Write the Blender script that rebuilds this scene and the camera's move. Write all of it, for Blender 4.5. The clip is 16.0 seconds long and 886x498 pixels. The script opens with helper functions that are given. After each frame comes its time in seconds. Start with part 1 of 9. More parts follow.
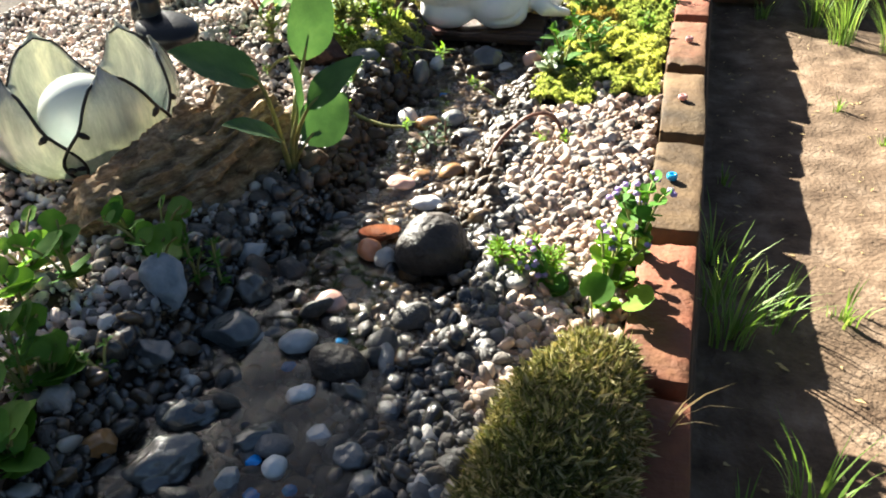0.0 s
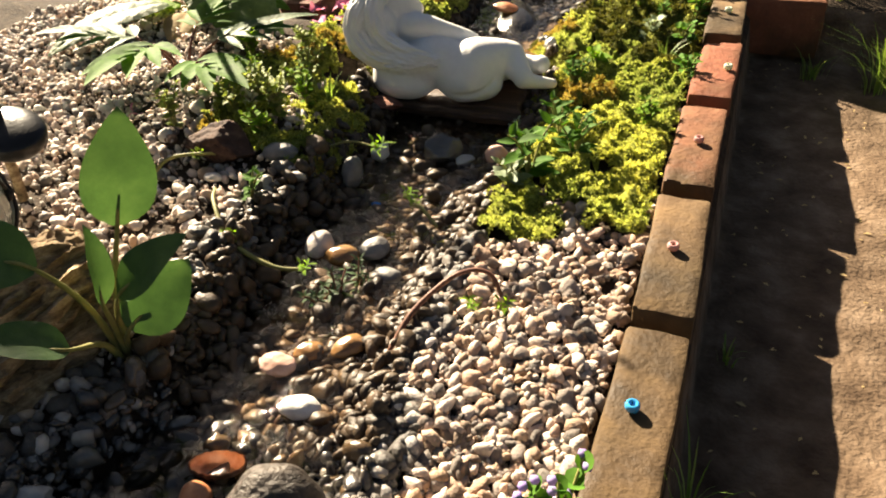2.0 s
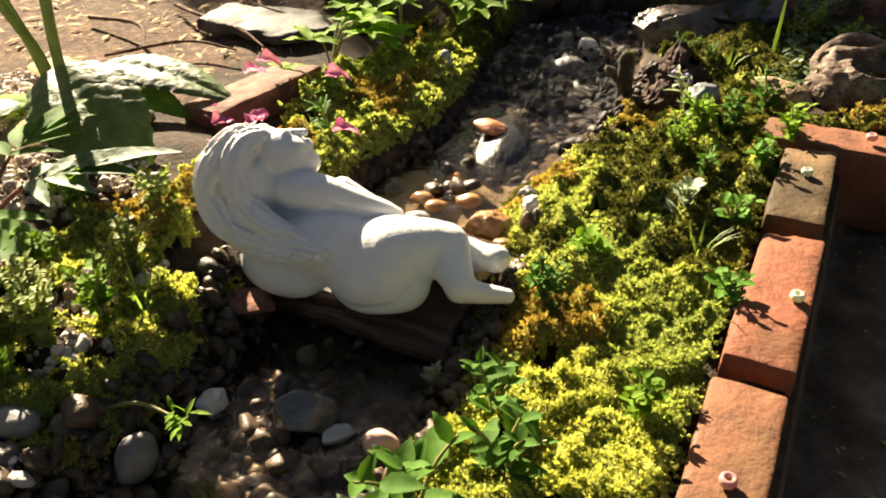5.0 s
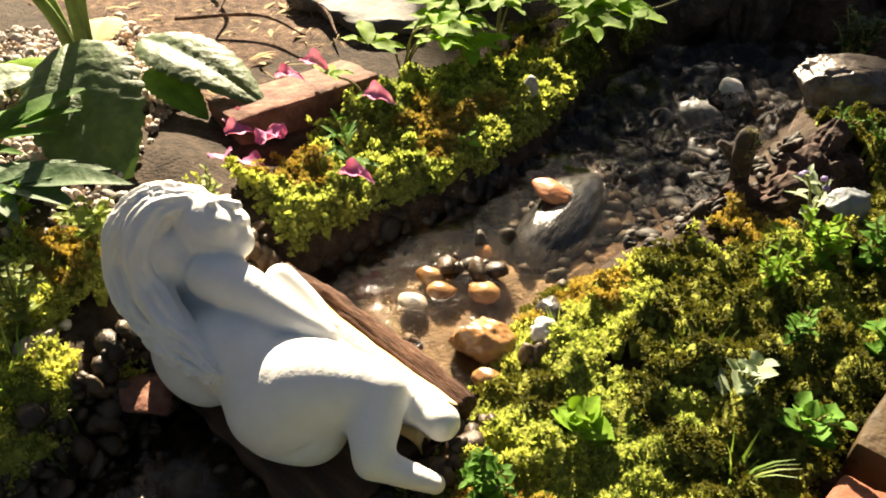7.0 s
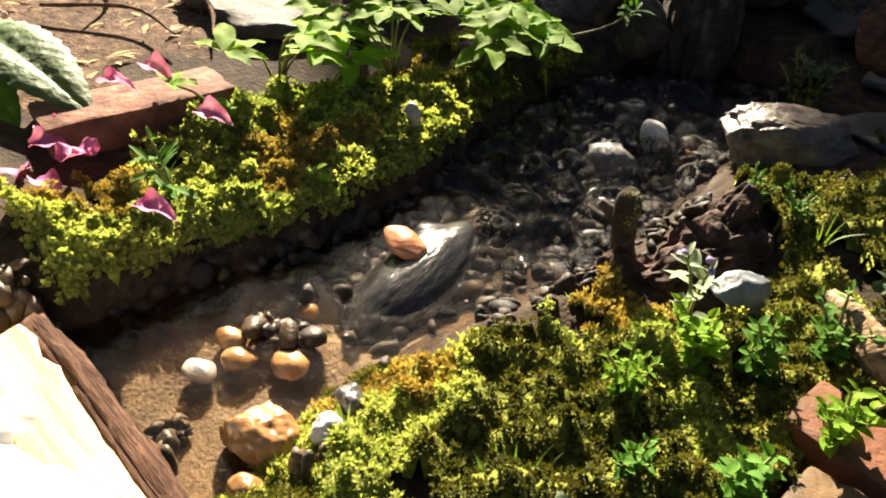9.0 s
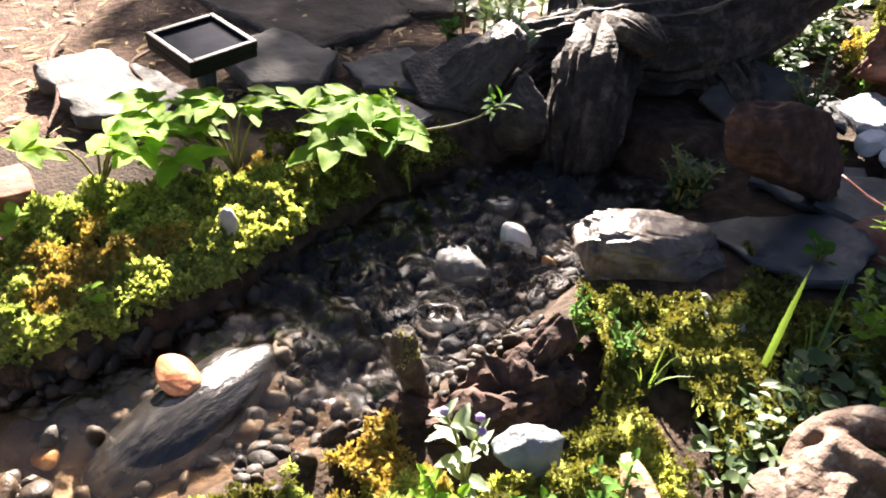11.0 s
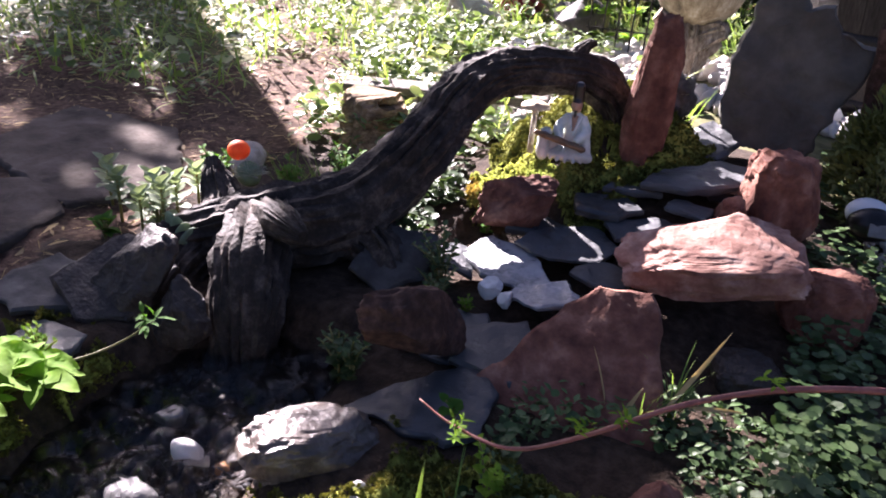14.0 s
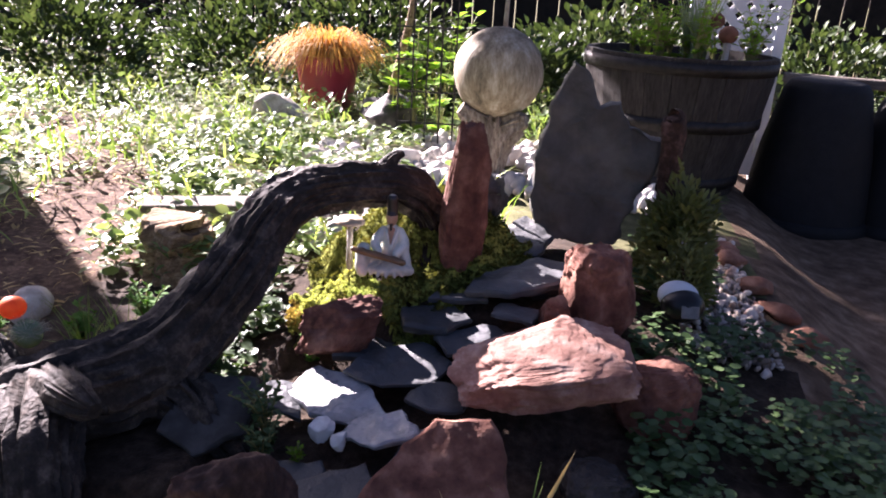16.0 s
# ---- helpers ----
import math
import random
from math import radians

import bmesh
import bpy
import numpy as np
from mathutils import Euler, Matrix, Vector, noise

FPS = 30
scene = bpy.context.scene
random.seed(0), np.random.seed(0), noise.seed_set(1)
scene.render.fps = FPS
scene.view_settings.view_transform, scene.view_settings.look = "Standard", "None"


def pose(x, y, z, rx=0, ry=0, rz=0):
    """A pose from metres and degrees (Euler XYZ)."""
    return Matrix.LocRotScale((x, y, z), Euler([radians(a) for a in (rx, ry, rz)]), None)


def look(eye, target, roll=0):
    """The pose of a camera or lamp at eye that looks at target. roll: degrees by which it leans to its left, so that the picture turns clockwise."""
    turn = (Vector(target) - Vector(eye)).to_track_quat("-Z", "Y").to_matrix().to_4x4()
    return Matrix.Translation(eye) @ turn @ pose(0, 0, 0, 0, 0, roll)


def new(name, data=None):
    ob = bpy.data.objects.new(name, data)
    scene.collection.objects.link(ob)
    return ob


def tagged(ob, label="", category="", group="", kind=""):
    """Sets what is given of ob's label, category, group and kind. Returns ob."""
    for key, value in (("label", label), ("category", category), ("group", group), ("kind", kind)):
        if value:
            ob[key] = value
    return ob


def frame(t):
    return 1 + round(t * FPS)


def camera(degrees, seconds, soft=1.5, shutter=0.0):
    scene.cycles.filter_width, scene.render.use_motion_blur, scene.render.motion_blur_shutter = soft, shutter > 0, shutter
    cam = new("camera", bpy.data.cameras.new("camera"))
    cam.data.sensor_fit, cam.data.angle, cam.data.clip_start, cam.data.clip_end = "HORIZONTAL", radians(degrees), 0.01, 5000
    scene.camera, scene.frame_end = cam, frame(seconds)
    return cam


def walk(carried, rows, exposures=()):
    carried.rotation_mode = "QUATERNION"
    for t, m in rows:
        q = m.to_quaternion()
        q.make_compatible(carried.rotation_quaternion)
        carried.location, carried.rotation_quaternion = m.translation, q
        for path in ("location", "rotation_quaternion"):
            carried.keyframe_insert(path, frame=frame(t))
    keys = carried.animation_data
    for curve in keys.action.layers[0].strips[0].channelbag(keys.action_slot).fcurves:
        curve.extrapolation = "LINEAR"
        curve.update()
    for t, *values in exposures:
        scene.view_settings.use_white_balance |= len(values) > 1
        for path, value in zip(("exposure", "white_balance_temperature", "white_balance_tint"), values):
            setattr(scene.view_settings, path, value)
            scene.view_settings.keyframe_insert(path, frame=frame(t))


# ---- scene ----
cam = camera(61.3, 16.0, 1.9)
PATH = [
    (0, (0.0390, 0.0161, 0.4801), (-0.5005, 1.5806, -0.6440), -3.39),
    (0.5, (0.0468, 0.1152, 0.4750), (-0.5493, 1.6530, -0.6568), -3.30),
    (1, (0.0531, 0.2081, 0.4818), (-0.5754, 1.7270, -0.6578), -3.65),
    (1.5, (0.0614, 0.3030, 0.4865), (-0.5896, 1.7916, -0.6806), -3.93),
    (2, (0.0810, 0.3853, 0.5164), (-0.5726, 1.8632, -0.6628), -4.13),
    (2.5, (0.0724, 0.4742, 0.5239), (-0.6359, 1.9475, -0.6275), -4.80),
    (3, (0.0577, 0.5905, 0.5112), (-0.7189, 2.0104, -0.6648), -6.17),
    (3.5, (0.0438, 0.6679, 0.4947), (-0.6490, 2.1560, -0.6482), -2.73),
    (4, (0.0431, 0.7158, 0.5008), (-0.6431, 2.2418, -0.5934), -1.01),
    (4.2, (0.0449, 0.7419, 0.4963), (-0.6707, 2.2511, -0.6038), -1.25),
    (6.3, (0.0581, 1.0993, 0.4807), (-0.9336, 2.3452, -0.7291), -2.81),
    (6.5, (0.0624, 1.1162, 0.4869), (-0.9753, 2.3066, -0.7408), -2.36),
    (7, (0.0509, 1.1780, 0.4969), (-1.0712, 2.2816, -0.7374), -0.76),
    (7.5, (0.0453, 1.2773, 0.4844), (-1.1000, 2.3098, -0.7893), -0.92),
    (8, (0.0479, 1.3265, 0.4774), (-1.0586, 2.4156, -0.7831), 3.51),
    (8.2, (0.0514, 1.3327, 0.4683), (-1.0383, 2.4545, -0.7782), 4.74),
    (10.3, (0.0889, 1.5229, 0.4577), (-1.1118, 2.5955, -0.7291), 1.37),
    (10.5, (0.0949, 1.5449, 0.4569), (-1.1072, 2.6508, -0.6980), 2.23),
    (11, (0.1150, 1.5915, 0.4779), (-1.0930, 2.7295, -0.6379), 3.51),
    (11.5, (0.1458, 1.6227, 0.5120), (-1.0173, 2.8544, -0.5499), 3.93),
    (12, (0.1665, 1.6449, 0.5435), (-0.9289, 2.9629, -0.4869), 4.12),
    (12.5, (0.1765, 1.6461, 0.5811), (-0.8382, 3.0513, -0.4176), 3.91),
    (13, (0.1853, 1.6443, 0.6156), (-0.7109, 3.1448, -0.3580), 3.96),
    (13.5, (0.1783, 1.6408, 0.6350), (-0.6060, 3.2215, -0.3067), 4.85),
    (14, (0.1785, 1.6468, 0.6381), (-0.5580, 3.2792, -0.2508), 4.69),
    (14.5, (0.1680, 1.6690, 0.6301), (-0.4909, 3.3593, -0.2124), 5.09),
    (15, (0.1523, 1.7079, 0.6358), (-0.3934, 3.4647, -0.1470), 5.36),
    (15.5, (0.1466, 1.7343, 0.6598), (-0.2810, 3.5553, -0.0467), 3.86),
    (16, (0.1627, 1.7359, 0.6800), (-0.1980, 3.5850, 0.0087), 3.20),
]
EXPOSURES = [(0.0, 3.0, 5800, 7), (1.0, 2.72, 6400, 9), (1.5, 2.5, 6900, 11), (3.0, 2.25, 7300, 13), (4.0, 2.35, 7400, 12), (7.0, 2.42, 7300, 11), (8.2, 2.3, 7000, 11), (10.5, 3.08, 6400, 17), (11.5, 3.56, 5900, 24), (12.5, 3.62, 5600, 30), (14.0, 3.15, 5550, 35), (16.0, 3.12, 5600, 36)]
walk(cam, [(t, look(eye, target, roll)) for t, eye, target, roll in PATH], EXPOSURES)

# ---- light: low sun from ahead and to the left, clear sky ----
SUN_AZ, SUN_EL = 52.0, 29.0          # degrees to the left of +y, and above the horizon
sun_dir = Vector((-math.sin(radians(SUN_AZ)) * math.cos(radians(SUN_EL)), math.cos(radians(SUN_AZ)) * math.cos(radians(SUN_EL)), math.sin(radians(SUN_EL))))
world = bpy.data.worlds.new("world")
scene.world = world
world.use_nodes = True
wn = world.node_tree
wn.nodes.clear()
sky = wn.nodes.new("ShaderNodeTexSky")
sky.sky_type, sky.sun_disc = "NISHITA", False
sky.dust_density = 3.0
sky.sun_elevation, sky.sun_rotation = radians(SUN_EL), radians(-SUN_AZ)
bgn = wn.nodes.new("ShaderNodeBackground")
bgn.inputs["Strength"].default_value = 0.0155
wout = wn.nodes.new("ShaderNodeOutputWorld")
wn.links.new(sky.outputs[0], bgn.inputs[0])
wn.links.new(bgn.outputs[0], wout.inputs[0])
sun = new("sun", bpy.data.lights.new("sun", "SUN"))
sun.data.energy, sun.data.angle, sun.data.color = 5.0, radians(0.53), (1.0, 0.89, 0.70)
sun.matrix_world = look(sun_dir * 20, (0, 0, 0))

rng = np.random.default_rng(7)


# ---- materials ----
def ramp_stops(node, stops, constant=False):
    el = node.color_ramp.elements
    while len(el) > 1:
        el.remove(el[-1])
    for i, (p, c) in enumerate(stops):
        e = el[0] if i == 0 else el.new(p)
        e.position, e.color = p, (*c, 1)
    if constant:
        node.color_ramp.interpolation = "CONSTANT"


def surface(name, colours, scale=30.0, rough=0.8, bump=0.4, bscale=150.0, pieces=None, vary=0.35, spec=0.4,
            thin=0.0, metal=0.0, stretch=None, coat=0.0, blotch=None, rough_vary=0.0, contrast=0.6):
    """A procedural surface: two scales of noise between the colours, an optional random colour for each piece, fine relief."""
    m = bpy.data.materials.new(name)
    m.use_nodes = True
    nt = m.node_tree
    nt.nodes.clear()
    N, L = nt.nodes.new, nt.links.new
    out = N("ShaderNodeOutputMaterial")
    b = N("ShaderNodeBsdfPrincipled")
    geo = N("ShaderNodeNewGeometry")
    vec = geo.outputs["Position"]
    if stretch:
        tc = N("ShaderNodeTexCoord")
        mp = N("ShaderNodeMapping")
        mp.inputs["Scale"].default_value = stretch[:3]
        if len(stretch) == 4:
            mp.vector_type = "TEXTURE"
            mp.inputs["Scale"].default_value = [1 / s for s in stretch[:3]]
            mp.inputs["Rotation"].default_value = (0, 0, math.radians(stretch[3]))
        L(tc.outputs["Object"], mp.inputs["Vector"])
        vec = mp.outputs["Vector"]
    n1 = N("ShaderNodeTexNoise")
    n1.inputs["Scale"].default_value, n1.inputs["Detail"].default_value, n1.inputs["Roughness"].default_value = scale, 6.0, contrast
    L(vec, n1.inputs["Vector"])
    r1 = N("ShaderNodeValToRGB")
    k = len(colours)
    ramp_stops(r1, [(0.28 + 0.44 * i / max(1, k - 1), c) for i, c in enumerate(colours)])
    L(n1.outputs[0], r1.inputs[0])
    col = r1.outputs[0]
    if pieces:
        src, table = pieces
        rnd = N("ShaderNodeObjectInfo").outputs["Random"] if src == "object" else geo.outputs["Random Per Island"]
        r2 = N("ShaderNodeValToRGB")
        ramp_stops(r2, [(i / len(table), c) for i, c in enumerate(table)], True)
        L(rnd, r2.inputs[0])
        mx = N("ShaderNodeMix")
        mx.data_type, mx.blend_type = "RGBA", "MIX"
        mx.inputs["Factor"].default_value = 1 - vary
        L(col, mx.inputs[6])
        L(r2.outputs[0], mx.inputs[7])
        col = mx.outputs[2]
    # large, faint blotches over all
    n2 = N("ShaderNodeTexNoise")
    n2.inputs["Scale"].default_value, n2.inputs["Detail"].default_value = scale * 0.17, 3.0
    L(vec, n2.inputs["Vector"])
    r3 = N("ShaderNodeValToRGB")
    ramp_stops(r3, [(0.35, (0.72, 0.72, 0.72)), (0.65, (1.12, 1.12, 1.12))] if blotch is None else blotch)
    L(n2.outputs[0], r3.inputs[0])
    m2 = N("ShaderNodeMix")
    m2.data_type, m2.blend_type = "RGBA", "MULTIPLY"
    m2.inputs["Factor"].default_value = 1.0
    L(col, m2.inputs[6])
    L(r3.outputs[0], m2.inputs[7])
    col = m2.outputs[2]
    L(col, b.inputs["Base Color"])
    b.inputs["Roughness"].default_value = rough
    if rough_vary:
        mr = N("ShaderNodeMapRange")
        mr.inputs["From Min"].default_value, mr.inputs["From Max"].default_value = 0.3, 0.7
        mr.inputs["To Min"].default_value, mr.inputs["To Max"].default_value = max(0.02, rough - rough_vary), min(1, rough + rough_vary)
        L(n1.outputs[0], mr.inputs["Value"])
        L(mr.outputs[0], b.inputs["Roughness"])
    b.inputs["Metallic"].default_value = metal
    b.inputs["Specular IOR Level"].default_value = spec
    b.inputs["Coat Weight"].default_value = coat
    b.inputs["Coat Roughness"].default_value = 0.08
    if bump:
        n3 = N("ShaderNodeTexNoise")
        n3.inputs["Scale"].default_value, n3.inputs["Detail"].default_value = bscale, 8.0
        L(vec, n3.inputs["Vector"])
        bp = N("ShaderNodeBump")
        bp.inputs["Strength"].default_value, bp.inputs["Distance"].default_value = bump, 0.004
        L(n3.outputs[0], bp.inputs["Height"])
        L(bp.outputs[0], b.inputs["Normal"])
    if thin:
        tr = N("ShaderNodeBsdfTranslucent")
        hue = N("ShaderNodeMix")
        hue.data_type, hue.blend_type = "RGBA", "MULTIPLY"
        hue.inputs["Factor"].default_value = 1.0
        hue.inputs[7].default_value = (1.62, 1.58, 0.95, 1)
        L(col, hue.inputs[6])
        L(hue.outputs[2], tr.inputs["Color"])
        ms = N("ShaderNodeMixShader")
        ms.inputs[0].default_value = thin
        L(b.outputs[0], ms.inputs[1])
        L(tr.outputs[0], ms.inputs[2])
        L(ms.outputs[0], out.inputs[0])
    else:
        L(b.outputs[0], out.inputs[0])
    return m


def clear(name, colour, rough=0.02, ior=1.33, waves=None, sheen=0.0):
    """Glass or water."""
    m = bpy.data.materials.new(name)
    m.use_nodes = True
    nt = m.node_tree
    b = nt.nodes["Principled BSDF"]
    b.inputs["Base Color"].default_value = (*colour, 1)
    b.inputs["Roughness"].default_value, b.inputs["IOR"].default_value = rough, ior
    b.inputs["Transmission Weight"].default_value = 1.0
    b.inputs["Specular IOR Level"].default_value = 0.55
    if waves:
        geo = nt.nodes.new("ShaderNodeNewGeometry")
        n = nt.nodes.new("ShaderNodeTexNoise")
        n.inputs["Scale"].default_value, n.inputs["Detail"].default_value = waves[0], 3.0
        bp = nt.nodes.new("ShaderNodeBump")
        bp.inputs["Strength"].default_value, bp.inputs["Distance"].default_value = waves[1], 0.01
        nt.links.new(geo.outputs["Position"], n.inputs["Vector"])
        nt.links.new(n.outputs[0], bp.inputs["Height"])
        nt.links.new(bp.outputs[0], b.inputs["Normal"])
    return m


def frosted(name, colours, see=0.22):
    """Streaky coloured glass: glossy, lit from behind, and partly seen through."""
    m = surface(name, colours, 5, 0.12, 0.15, 40, spec=0.5, coat=0.5, thin=0.12, stretch=(9.0, 9.0, 1.2), contrast=0.75)
    nt = m.node_tree
    out = [n for n in nt.nodes if n.type == "OUTPUT_MATERIAL"][0]
    tr = nt.nodes.new("ShaderNodeBsdfTransparent")
    tr.inputs[0].default_value = (0.95, 0.95, 0.92, 1)
    tc, sep, rmp = nt.nodes.new("ShaderNodeTexCoord"), nt.nodes.new("ShaderNodeSeparateXYZ"), nt.nodes.new("ShaderNodeValToRGB")
    nt.links.new(tc.outputs["Object"], sep.inputs[0])
    ramp_stops(rmp, [(0.015, (0.42, 0.74, 0.70)), (0.06, (0.96, 0.99, 0.97)), (0.10, (1.06, 1.03, 0.98))])
    nt.links.new(sep.outputs["Z"], rmp.inputs[0])
    b = [n for n in nt.nodes if n.type == "BSDF_PRINCIPLED"][0]
    tint = nt.nodes.new("ShaderNodeMix")
    tint.data_type, tint.blend_type = "RGBA", "MULTIPLY"
    tint.inputs["Factor"].default_value = 1.0
    nt.links.new(b.inputs["Base Color"].links[0].from_socket, tint.inputs[6])
    nt.links.new(rmp.outputs[0], tint.inputs[7])
    nt.links.new(tint.outputs[2], b.inputs["Base Color"])
    mx = nt.nodes.new("ShaderNodeMixShader")
    mx.inputs[0].default_value = see
    src = out.inputs[0].links[0].from_socket
    nt.links.new(src, mx.inputs[1])
    nt.links.new(tr.outputs[0], mx.inputs[2])
    nt.links.new(mx.outputs[0], out.inputs[0])
    return m


GRAVEL = [(0.81, 0.72, 0.63), (0.53, 0.35, 0.23), (0.26, 0.21, 0.19), (0.85, 0.82, 0.74), (0.74, 0.62, 0.53), (0.72, 0.58, 0.49), (0.60, 0.47, 0.38), (0.10, 0.09, 0.08), (0.65, 0.43, 0.32), (0.39, 0.34, 0.31), (0.80, 0.70, 0.60), (0.22, 0.13, 0.08), (0.84, 0.70, 0.60), (0.66, 0.58, 0.52), (0.07, 0.06, 0.06), (0.79, 0.61, 0.52), (0.15, 0.12, 0.10), (0.45, 0.33, 0.25)]
BROWN = [(0.032, 0.020, 0.011), (0.048, 0.030, 0.017), (0.020, 0.015, 0.011), (0.064, 0.042, 0.024), (0.024, 0.022, 0.021), (0.056, 0.034, 0.019), (0.014, 0.012, 0.011), (0.072, 0.054, 0.036), (0.040, 0.026, 0.014), (0.034, 0.030, 0.026)]
PINKISH = [(0.62, 0.51, 0.43), (0.40, 0.25, 0.17), (0.20, 0.16, 0.14), (0.70, 0.60, 0.52), (0.30, 0.17, 0.10), (0.56, 0.42, 0.34), (0.36, 0.22, 0.13), (0.08, 0.068, 0.06), (0.50, 0.32, 0.24), (0.30, 0.25, 0.23), (0.58, 0.42, 0.30), (0.17, 0.10, 0.06), (0.64, 0.50, 0.42), (0.38, 0.24, 0.145), (0.05, 0.044, 0.042), (0.60, 0.45, 0.37), (0.12, 0.09, 0.075), (0.26, 0.155, 0.09)]
WET = [(0.030, 0.026, 0.019), (0.061, 0.039, 0.022), (0.019, 0.019, 0.021), (0.088, 0.058, 0.033), (0.039, 0.039, 0.041), (0.110, 0.066, 0.030), (0.017, 0.015, 0.014), (0.072, 0.061, 0.052), (0.025, 0.020, 0.017), (0.050, 0.041, 0.033), (0.12, 0.112, 0.10), (0.020, 0.018, 0.017), (0.34, 0.32, 0.29), (0.045, 0.036, 0.028), (0.15, 0.105, 0.07), (0.022, 0.021, 0.022)]
